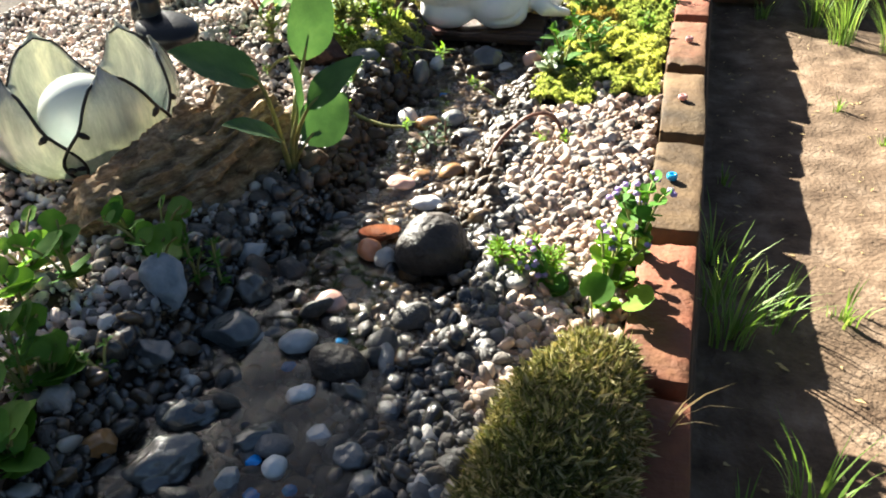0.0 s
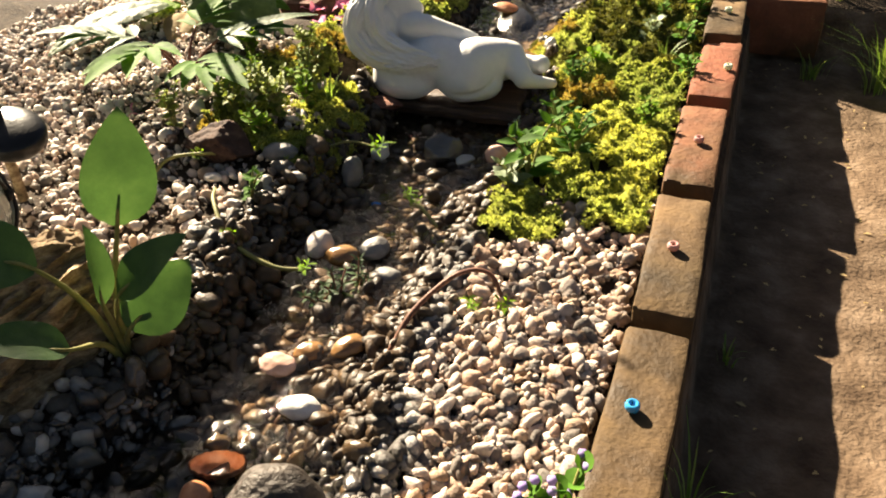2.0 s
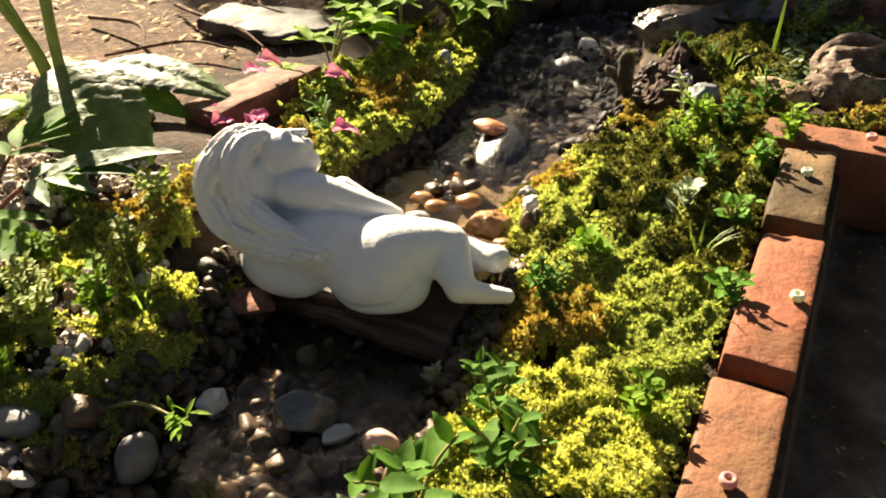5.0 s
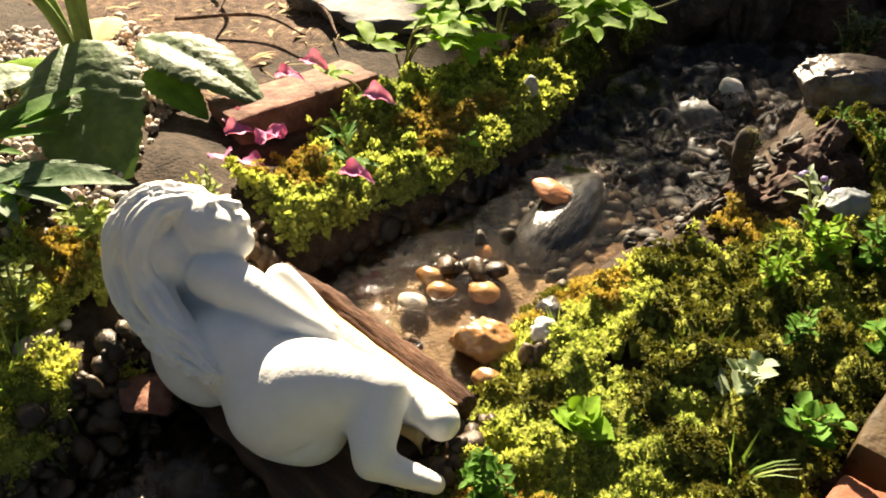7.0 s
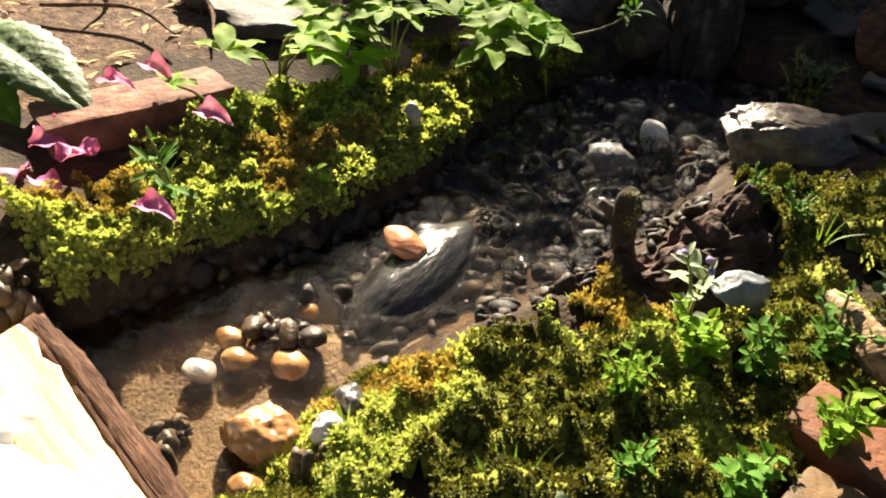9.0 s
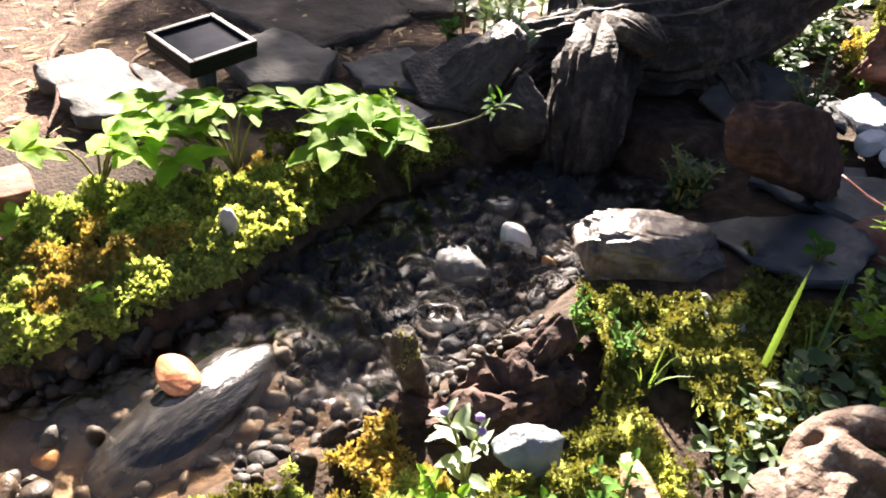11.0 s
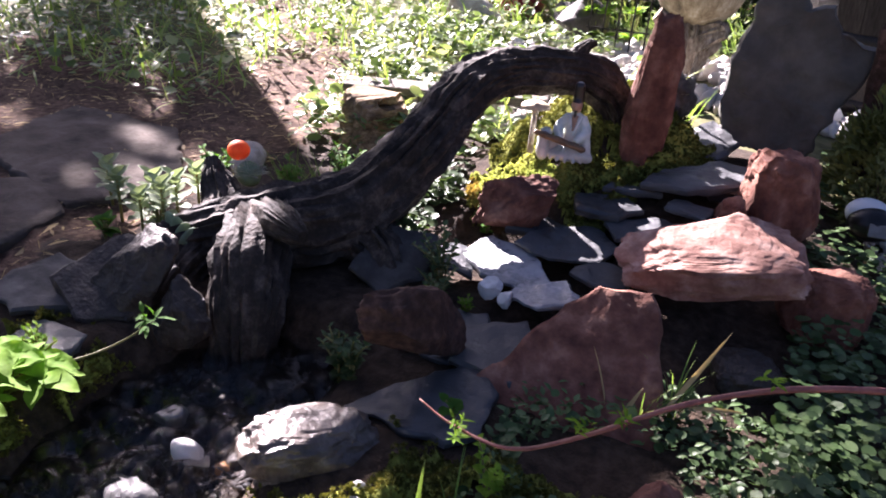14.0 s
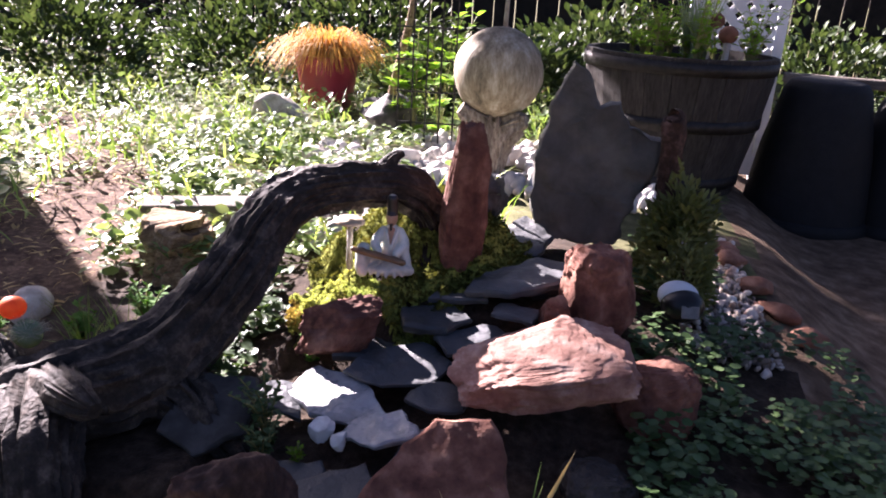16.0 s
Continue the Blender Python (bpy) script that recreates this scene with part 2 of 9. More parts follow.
M = dict(
    soil=surface("dark_soil", [(0.016, 0.011, 0.007), (0.042, 0.028, 0.018), (0.075, 0.052, 0.034)], 60, 0.95, 0.9, 220, spec=0.2),
    silt=surface("stream_silt", [(0.052, 0.032, 0.015), (0.11, 0.072, 0.036), (0.18, 0.124, 0.068)], 40, 0.7, 0.6, 260, spec=0.3),
    dirt=surface("path_dirt", [(0.058, 0.036, 0.022), (0.125, 0.084, 0.054), (0.22, 0.158, 0.11)], 22, 0.95, 0.9, 170, spec=0.15),
    mulch=surface("bark_mulch", [(0.035, 0.020, 0.013), (0.10, 0.060, 0.040), (0.22, 0.145, 0.095)], 70, 0.95, 1.0, 240, spec=0.15),
    lawn=surface("lawn_soil", [(0.05, 0.045, 0.02), (0.10, 0.10, 0.04), (0.15, 0.13, 0.07)], 20, 0.95, 0.8, 80, spec=0.15),
    gravel=surface("gravel", [(0.30, 0.25, 0.20), (0.55, 0.50, 0.44)], 160, 0.75, 0.5, 500, pieces=("island", GRAVEL), vary=0.25),
    pinkgravel=surface("pinkish_gravel", [(0.26, 0.21, 0.17), (0.48, 0.42, 0.36)], 160, 0.75, 0.5, 500, pieces=("island", PINKISH), vary=0.25),
    mixgravel=surface("damp_mixed_gravel", [(0.10, 0.09, 0.08), (0.30, 0.27, 0.24)], 140, 0.5, 0.5, 400, pieces=("island", [(0.020, 0.018, 0.017), (0.30, 0.285, 0.275), (0.06, 0.045, 0.033), (0.62, 0.57, 0.52), (0.03, 0.028, 0.027), (0.12, 0.085, 0.058), (0.014, 0.013, 0.014), (0.10, 0.097, 0.10), (0.05, 0.042, 0.036), (0.025, 0.022, 0.02), (0.04, 0.028, 0.019)]), vary=0.25, spec=0.4),
    deepstone=surface("dark_stream_pebbles", [(0.012, 0.010, 0.008), (0.035, 0.027, 0.02)], 120, 0.6, 0.3, 300, pieces=("island", [(0.016, 0.013, 0.011), (0.032, 0.022, 0.014), (0.012, 0.012, 0.013), (0.05, 0.034, 0.02), (0.022, 0.021, 0.021), (0.075, 0.066, 0.056), (0.014, 0.011, 0.009)]), vary=0.3, spec=0.2),
    wet=surface("wet_gravel", [(0.02, 0.018, 0.016), (0.065, 0.053, 0.042)], 160, 0.22, 0.3, 400, pieces=("island", WET), vary=0.25, spec=0.5, coat=0.4),
    wetbrown=surface("wet_brown_pebbles", [(0.06, 0.04, 0.026), (0.19, 0.125, 0.072)], 160, 0.45, 0.3, 400, pieces=("island", BROWN), vary=0.25, spec=0.3),
    peb=surface("pebble", [(0.30, 0.25, 0.20), (0.55, 0.50, 0.44)], 160, 0.7, 0.4, 500, pieces=("object", PINKISH), vary=0.3),
    cobble=surface("white_cobble", [(0.45, 0.42, 0.38), (0.72, 0.69, 0.64)], 60, 0.7, 0.4, 200, pieces=("island", [(0.62, 0.59, 0.55), (0.48, 0.44, 0.4), (0.7, 0.68, 0.64), (0.4, 0.38, 0.36), (0.58, 0.5, 0.42)]), vary=0.4),
    moss=surface("moss_sprigs", [(0.15, 0.19, 0.045), (0.33, 0.37, 0.10), (0.52, 0.54, 0.19)], 30, 0.75, 0.0, 100, pieces=("island", [(0.19, 0.26, 0.06), (0.38, 0.43, 0.13), (0.52, 0.55, 0.22), (0.27, 0.34, 0.10), (0.43, 0.43, 0.15), (0.12, 0.17, 0.045), (0.07, 0.10, 0.03)]), vary=0.5, thin=0.5, spec=0.15,
                 blotch=[(0.38, (0.66, 0.72, 0.75)), (0.62, (1.2, 1.1, 1.0))]),
    mossbase=surface("moss_cushion", [(0.085, 0.095, 0.018), (0.20, 0.22, 0.04), (0.33, 0.34, 0.07)], 90, 0.95, 1.0, 260, spec=0.1),
    rustmoss=surface("rusty_moss", [(0.14, 0.10, 0.024), (0.30, 0.22, 0.055), (0.48, 0.39, 0.12)], 30, 0.8, 0.0, 100, thin=0.3, spec=0.2),
    # Darker copy of the moss; shade on the bank is in its colour.
    shademoss=surface("shaded_moss", [(0.045, 0.050, 0.010), (0.10, 0.105, 0.020), (0.18, 0.16, 0.035)], 30, 0.8, 0.0, 100, thin=0.25, spec=0.2),
    logmoss=surface("fibrous_moss", [(0.07, 0.075, 0.02), (0.20, 0.18, 0.065), (0.42, 0.36, 0.19)], 45, 0.85, 0.0, 100, thin=0.2, spec=0.15, pieces=("island", [(0.09, 0.11, 0.025), (0.24, 0.24, 0.075), (0.48, 0.41, 0.25), (0.14, 0.15, 0.045), (0.38, 0.30, 0.17), (0.55, 0.48, 0.31), (0.05, 0.055, 0.018)]), vary=0.35, blotch=[(0.35, (0.5, 0.55, 0.45)), (0.65, (1.25, 1.15, 1.1))]),
    brick=surface("brick", [(0.085, 0.036, 0.020), (0.19, 0.068, 0.036), (0.28, 0.125, 0.07)], 45, 0.75, 0.45, 160, pieces=("object", [(0.17, 0.055, 0.028), (0.105, 0.062, 0.030), (0.16, 0.062, 0.031), (0.13, 0.078, 0.038), (0.14, 0.048, 0.026)]), vary=0.55, spec=0.3, rough_vary=0.2,
                  blotch=[(0.38, (0.42, 0.52, 0.36)), (0.56, (1.08, 1.02, 1.0))]),
    oldbrick=surface("mossy_brick", [(0.045, 0.027, 0.012), (0.098, 0.060, 0.028), (0.165, 0.108, 0.056)], 26, 0.75, 0.45, 160, spec=0.3, rough_vary=0.2, blotch=[(0.38, (0.50, 0.50, 0.40)), (0.6, (1.1, 1.05, 1.0))]),
    plaster=surface("white_plaster", [(0.74, 0.73, 0.71), (0.82, 0.81, 0.79)], 60, 0.55, 0.12, 300, spec=0.35, blotch=[(0.3, (0.93, 0.93, 0.92)), (0.6, (1.0, 1.0, 1.0))]),
    drift=surface("weathered_driftwood", [(0.020, 0.012, 0.007), (0.25, 0.17, 0.095), (0.56, 0.43, 0.27)], 16, 0.9, 1.0, 44, stretch=(5.0, 1.5, 5.0, -31), spec=0.2, contrast=0.78),
    darkwood=surface("blackened_driftwood", [(0.010, 0.0085, 0.0072), (0.034, 0.027, 0.021), (0.145, 0.112, 0.088)], 30, 0.75, 1.0, 120, spec=0.22, contrast=0.75),
    bark=surface("bark", [(0.035, 0.018, 0.011), (0.115, 0.062, 0.040), (0.27, 0.165, 0.11)], 60, 0.9, 1.0, 200, spec=0.2),
    sapwood=surface("cut_sapwood", [(0.48, 0.33, 0.13), (0.66, 0.50, 0.24), (0.74, 0.60, 0.34)], 9, 0.6, 0.3, 60, stretch=(1.5, 14.0, 14.0), spec=0.3),
    oldboard=surface("wet_board", [(0.022, 0.011, 0.006), (0.055, 0.028, 0.015), (0.12, 0.066, 0.035)], 9, 0.55, 0.6, 60, stretch=(1.5, 14.0, 14.0), spec=0.4),
    slate=surface("slate", [(0.022, 0.025, 0.028), (0.048, 0.052, 0.056), (0.095, 0.10, 0.105)], 34, 0.5, 0.5, 110, spec=0.5, rough_vary=0.2, pieces=("object", [(0.042, 0.046, 0.051), (0.060, 0.064, 0.069), (0.034, 0.038, 0.041), (0.075, 0.078, 0.08)]), vary=0.6),
    greyrock=surface("grey_stone", [(0.024, 0.022, 0.020), (0.055, 0.051, 0.046), (0.115, 0.107, 0.098)], 18, 0.75, 0.6, 90, spec=0.35),
    redrock=surface("red_sandstone", [(0.07, 0.026, 0.019), (0.17, 0.072, 0.048), (0.31, 0.165, 0.115)], 30, 0.85, 1.0, 80, spec=0.25),
    darkred=surface("dark_red_stone", [(0.025, 0.013, 0.009), (0.060, 0.031, 0.022), (0.13, 0.072, 0.05)], 60, 0.85, 1.0, 70, spec=0.3),
    # Shrub leaves coloured dark to stand for shade at the garden's back.
    shrubleaf=surface("shrub_leaves_painted_shade", [(0.02, 0.035, 0.012), (0.04, 0.065, 0.02), (0.075, 0.10, 0.035)], 8, 0.55, 0.0, 90, thin=0.2, spec=0.3),
    slickstone=surface("slick_dark_stone", [(0.010, 0.0095, 0.009), (0.024, 0.022, 0.020), (0.055, 0.048, 0.042)], 40, 0.22, 0.5, 60, spec=0.5, coat=0.4, stretch=(3.0, 1.0, 2.0)),
    lava=surface("dark_basalt", [(0.012, 0.010, 0.008), (0.036, 0.027, 0.021), (0.070, 0.054, 0.043)], 50, 0.55, 1.0, 160, spec=0.4),
    wetstone=surface("wet_stone", [(0.03, 0.032, 0.034), (0.075, 0.075, 0.072), (0.15, 0.145, 0.135)], 45, 0.2, 0.45, 160, spec=0.6, coat=0.5, pieces=("object", [(0.06, 0.06, 0.062), (0.10, 0.085, 0.07), (0.045, 0.048, 0.052), (0.14, 0.13, 0.12), (0.085, 0.095, 0.10)]), vary=0.5),
    tan=surface("tan_stone", [(0.17, 0.080, 0.026), (0.30, 0.155, 0.058), (0.42, 0.25, 0.11)], 30, 0.25, 0.4, 120, spec=0.5, coat=0.4),
    orange=surface("orange_stone", [(0.40, 0.13, 0.05), (0.55, 0.22, 0.10), (0.62, 0.30, 0.16)], 40, 0.35, 0.3, 140, spec=0.5),
    pink=surface("pink_stone", [(0.40, 0.22, 0.17), (0.52, 0.33, 0.27), (0.6, 0.42, 0.36)], 50, 0.25, 0.3, 140, spec=0.5),
    pale=surface("pale_stone", [(0.50, 0.47, 0.44), (0.66, 0.64, 0.61), (0.74, 0.72, 0.70)], 50, 0.45, 0.3, 160, spec=0.4),
    greystone=surface("smooth_grey_stone", [(0.26, 0.26, 0.26), (0.36, 0.355, 0.35), (0.45, 0.44, 0.43)], 50, 0.5, 0.3, 160, spec=0.4),
    bluest=surface("blue_grey_stone", [(0.12, 0.14, 0.16), (0.20, 0.225, 0.245), (0.28, 0.3, 0.32)], 50, 0.5, 0.4, 160, spec=0.4),
    quartz=surface("banded_stone", [(0.030, 0.023, 0.018), (0.085, 0.066, 0.053), (0.21, 0.175, 0.15)], 26, 0.4, 0.9, 90, spec=0.5, contrast=0.7),
    leaf=surface("leaf", [(0.040, 0.105, 0.012), (0.068, 0.165, 0.020), (0.105, 0.22, 0.035)], 40, 0.7, 0.2, 90, thin=0.3, spec=0.12),
    bigleaf=surface("broad_leaf", [(0.032, 0.075, 0.026), (0.050, 0.11, 0.036), (0.075, 0.145, 0.05)], 30, 0.6, 0.4, 120, thin=0.2, spec=0.25),
    stemgreen=surface("green_stem", [(0.10, 0.16, 0.03), (0.20, 0.27, 0.07)], 40, 0.5, 0.2, 120, spec=0.35),
    palered=surface("pale_red_sandstone", [(0.14, 0.056, 0.040), (0.29, 0.155, 0.115), (0.48, 0.34, 0.28)], 24, 0.8, 1.0, 60, spec=0.3, contrast=0.7),
    clover=surface("pale_small_leaves", [(0.15, 0.21, 0.045), (0.26, 0.33, 0.085), (0.38, 0.44, 0.15)], 40, 0.6, 0.2, 90, thin=0.4, spec=0.25),
    fresh=surface("fresh_leaf", [(0.07, 0.15, 0.018), (0.11, 0.22, 0.03), (0.16, 0.28, 0.05)], 40, 0.6, 0.2, 90, thin=0.38, spec=0.2),
    wrinkle=surface("wrinkled_leaf", [(0.040, 0.075, 0.022), (0.065, 0.115, 0.034), (0.10, 0.155, 0.055)], 60, 0.55, 1.0, 55, thin=0.2, spec=0.3, contrast=0.7),
    youngleaf=surface("young_leaf", [(0.10, 0.20, 0.015), (0.16, 0.29, 0.025), (0.23, 0.36, 0.04)], 40, 0.7, 0.2, 90, thin=0.42, spec=0.12),
    greyleaf=surface("grey_green_leaf", [(0.14, 0.19, 0.11), (0.22, 0.28, 0.17), (0.30, 0.36, 0.24)], 40, 0.6, 0.3, 90, thin=0.25, spec=0.3),
    weed=surface("weed_leaves", [(0.07, 0.12, 0.03), (0.15, 0.22, 0.07), (0.28, 0.33, 0.13)], 12, 0.40, 0.0, 90, thin=0.35, spec=0.5, pieces=("island", [(0.07, 0.12, 0.04), (0.14, 0.20, 0.07), (0.30, 0.34, 0.16), (0.10, 0.16, 0.055), (0.05, 0.085, 0.03)]), vary=0.4),
    # Green darkened for low growth round the rocks: its shade is in the colour.
    cover=surface("shade_toned_leaves", [(0.0270, 0.0525, 0.0150), (0.0525, 0.0930, 0.0270), (0.0975, 0.1500, 0.0480)], 12, 0.5, 0.0, 90, thin=0.2, spec=0.3, pieces=("island", [(0.03, 0.06, 0.018), (0.06, 0.11, 0.033), (0.10, 0.15, 0.058)]), vary=0.4),
    juniper=surface("juniper_needles", [(0.09, 0.11, 0.03), (0.16, 0.18, 0.055), (0.26, 0.26, 0.10)], 12, 0.6, 0.0, 90, thin=0.2, spec=0.2),
    shoot=surface("pink_brown_shoot", [(0.16, 0.055, 0.045), (0.30, 0.13, 0.105)], 60, 0.5, 0.3, 120, spec=0.35),
    # Wet slate made paler: the sun's glint is put into its colour.
    glint=surface("wet_slate_painted_glint", [(0.17, 0.18, 0.19), (0.30, 0.31, 0.32), (0.44, 0.45, 0.46)], 34, 0.3, 0.5, 110, spec=0.6, coat=0.3, rough_vary=0.15),
    grass=surface("grass_blades", [(0.09, 0.16, 0.025), (0.17, 0.26, 0.05), (0.28, 0.34, 0.09)], 12, 0.55, 0.0, 90, thin=0.35, spec=0.35, pieces=("island", [(0.10, 0.18, 0.03), (0.19, 0.30, 0.06), (0.31, 0.37, 0.11), (0.13, 0.23, 0.04)]), vary=0.4),
    straw=surface("dry_grass", [(0.34, 0.24, 0.11), (0.50, 0.38, 0.20)], 30, 0.8, 0.0, 90, thin=0.25, spec=0.2),
    stem=surface("plant_stem", [(0.16, 0.17, 0.045), (0.28, 0.25, 0.085)], 60, 0.6, 0.2, 120, spec=0.3),
    redstem=surface("reddish_stem", [(0.12, 0.045, 0.028), (0.22, 0.10, 0.06)], 60, 0.6, 0.3, 120, spec=0.3),
    petal=surface("pink_petal", [(0.48, 0.07, 0.24), (0.62, 0.17, 0.40), (0.70, 0.34, 0.55)], 60, 0.6, 0.3, 120, thin=0.35, spec=0.3),
    violet=surface("violet_petal", [(0.30, 0.22, 0.55), (0.45, 0.36, 0.68)], 60, 0.6, 0.0, 120, thin=0.3, spec=0.3),
    orangefl=surface("orange_flower", [(0.80, 0.12, 0.015), (0.90, 0.22, 0.03)], 90, 0.6, 0.0, 120, thin=0.2, spec=0.3),
    spine=surface("pale_spines", [(0.55, 0.52, 0.42), (0.70, 0.68, 0.58)], 60, 0.6, 0.0, 120, thin=0.2),
    bronze=surface("bronze_foliage", [(0.34, 0.17, 0.045), (0.50, 0.28, 0.08), (0.58, 0.38, 0.14)], 20, 0.7, 0.0, 90, thin=0.35, spec=0.2),
    black=surface("black_plastic", [(0.010, 0.010, 0.011), (0.018, 0.018, 0.019)], 60, 0.28, 0.1, 200, spec=0.3),
    deadblack=surface("matt_black_plastic", [(0.006, 0.006, 0.0065), (0.011, 0.011, 0.012)], 60, 0.55, 0.05, 200, spec=0.08),
    blackmat=surface("black_canvas", [(0.004, 0.004, 0.0045), (0.009, 0.009, 0.010)], 40, 0.75, 0.3, 160, spec=0.3),
    panel=surface("solar_cell", [(0.012, 0.013, 0.018), (0.02, 0.022, 0.03)], 60, 0.10, 0.02, 200, spec=0.06),
    white=surface("white_paint", [(0.70, 0.71, 0.72), (0.80, 0.80, 0.80)], 30, 0.5, 0.15, 120, spec=0.4),
    opal=surface("opal_plastic", [(0.62, 0.66, 0.70), (0.72, 0.75, 0.78)], 30, 0.3, 0.0, 120, spec=0.5),
    barrel=surface("dark_barrel_oak", [(0.020, 0.017, 0.015), (0.045, 0.039, 0.034), (0.07, 0.06, 0.052)], 14, 0.8, 0.6, 60, stretch=(12, 12, 1.2), spec=0.25),
    rotten=surface("rotten_wood", [(0.012, 0.007, 0.006), (0.05, 0.028, 0.019), (0.15, 0.085, 0.07)], 50, 0.85, 1.0, 90, spec=0.25, contrast=0.75),
    cream=surface("cream_stone", [(0.36, 0.30, 0.26), (0.50, 0.44, 0.40), (0.58, 0.52, 0.47)], 40, 0.45, 0.3, 140, spec=0.4),
    dullgrey=surface("dull_grey_stone", [(0.10, 0.098, 0.094), (0.16, 0.155, 0.15), (0.24, 0.235, 0.225)], 40, 0.45, 0.4, 140, spec=0.45),
    rootwood=surface("weathered_root", [(0.030, 0.020, 0.015), (0.11, 0.075, 0.056), (0.38, 0.31, 0.25)], 34, 0.8, 1.0, 120, spec=0.25, contrast=0.7),
    paleroot=surface("cracked_pale_root", [(0.025, 0.017, 0.012), (0.27, 0.22, 0.17), (0.52, 0.46, 0.38)], 26, 0.85, 1.0, 90, stretch=(3.0, 3.0, 0.8), spec=0.2, contrast=0.75),
    iron=surface("dark_iron", [(0.02, 0.019, 0.018), (0.05, 0.044, 0.04)], 50, 0.55, 0.4, 160, spec=0.4, metal=0.6),
    redpot=surface("red_glazed_pot", [(0.30, 0.025, 0.05), (0.40, 0.05, 0.085)], 14, 0.35, 0.15, 80, spec=0.5),
    terracotta=surface("terracotta", [(0.16, 0.066, 0.038), (0.26, 0.12, 0.075), (0.36, 0.19, 0.125)], 30, 0.85, 0.6, 120, spec=0.25),
    ballmat=surface("weathered_concrete", [(0.035, 0.028, 0.020), (0.29, 0.24, 0.16), (0.60, 0.55, 0.45)], 18, 0.85, 0.6, 90, spec=0.25, stretch=(1.0, 1.0, 0.28), contrast=0.8),
    bone=surface("pale_driftwood", [(0.30, 0.25, 0.19), (0.48, 0.43, 0.36), (0.6, 0.56, 0.5)], 40, 0.85, 0.9, 120, spec=0.2),
    fence=surface("dark_fence", [(0.014, 0.011, 0.009), (0.035, 0.028, 0.022)], 12, 0.9, 0.5, 60, spec=0.2),
    paleplank=surface("grey_plank", [(0.10, 0.083, 0.066), (0.21, 0.18, 0.15)], 10, 0.85, 0.5, 60, stretch=(1.5, 12, 12), spec=0.25),
    glaze=frosted("streaked_glass", [(0.24, 0.265, 0.275), (0.41, 0.43, 0.43), (0.68, 0.67, 0.62)]),
    pearl=surface("milky_globe", [(0.50, 0.54, 0.50), (0.66, 0.68, 0.62)], 16, 0.12, 0.0, 90, spec=0.6, coat=0.8),
    cloth=surface("glazed_robe", [(0.36, 0.42, 0.40), (0.56, 0.58, 0.53), (0.64, 0.64, 0.60)], 60, 0.35, 0.3, 160, spec=0.5),
    paleslate=surface("pale_slate", [(0.034, 0.034, 0.028), (0.072, 0.071, 0.060), (0.125, 0.122, 0.102)], 12, 0.75, 0.6, 90, spec=0.35),
    barkedge=surface("stripy_bark", [(0.018, 0.009, 0.006), (0.10, 0.048, 0.030), (0.26, 0.15, 0.10)], 12, 0.9, 1.0, 40, stretch=(2.0, 22.0, 22.0), spec=0.2, contrast=0.75),
    figskin=surface("painted_skin", [(0.30, 0.17, 0.10), (0.42, 0.26, 0.17)], 60, 0.4, 0.1, 160, spec=0.4),
    fighair=surface("painted_black_hair", [(0.008, 0.007, 0.007), (0.02, 0.018, 0.016)], 60, 0.3, 0.1, 160, spec=0.5),
    zither=surface("painted_wood", [(0.10, 0.06, 0.03), (0.20, 0.13, 0.07)], 40, 0.4, 0.2, 160, spec=0.4),
    dusty=surface("dusty_paving", [(0.045, 0.034, 0.026), (0.085, 0.066, 0.052), (0.14, 0.112, 0.09)], 14, 0.9, 0.8, 120, spec=0.2),
    ochre=surface("mushroom_cap", [(0.58, 0.45, 0.30), (0.72, 0.60, 0.44)], 40, 0.5, 0.2, 160, spec=0.4),
    bead_blue=surface("blue_bead", [(0.02, 0.22, 0.52), (0.05, 0.38, 0.66)], 90, 0.1, 0.0, 90, spec=0.6),
    bead_pink=surface("pink_bead", [(0.55, 0.28, 0.28), (0.70, 0.46, 0.44)], 90, 0.1, 0.0, 90, spec=0.6, thin=0.2),
    bead_clear=surface("pale_bead", [(0.50, 0.55, 0.48), (0.66, 0.70, 0.62)], 90, 0.1, 0.0, 90, spec=0.6, thin=0.2),
    bluegem=surface("blue_glass_gem", [(0.01, 0.16, 0.55), (0.04, 0.32, 0.75)], 90, 0.08, 0.0, 90, spec=0.6),
    shellin=surface("shell_inside", [(0.42, 0.16, 0.06), (0.60, 0.34, 0.20), (0.68, 0.50, 0.38)], 50, 0.25, 0.3, 160, spec=0.5),
    water=clear("water", (0.50, 0.41, 0.31), 0.012, 1.33, (50.0, 0.35)),
    rapids=clear("rippled_water", (0.38, 0.39, 0.42), 0.012, 1.33, (120.0, 0.30)),
    pool=clear("dark_pool_water", (0.52, 0.50, 0.46), 0.005, 1.33, (26.0, 0.22)),
)


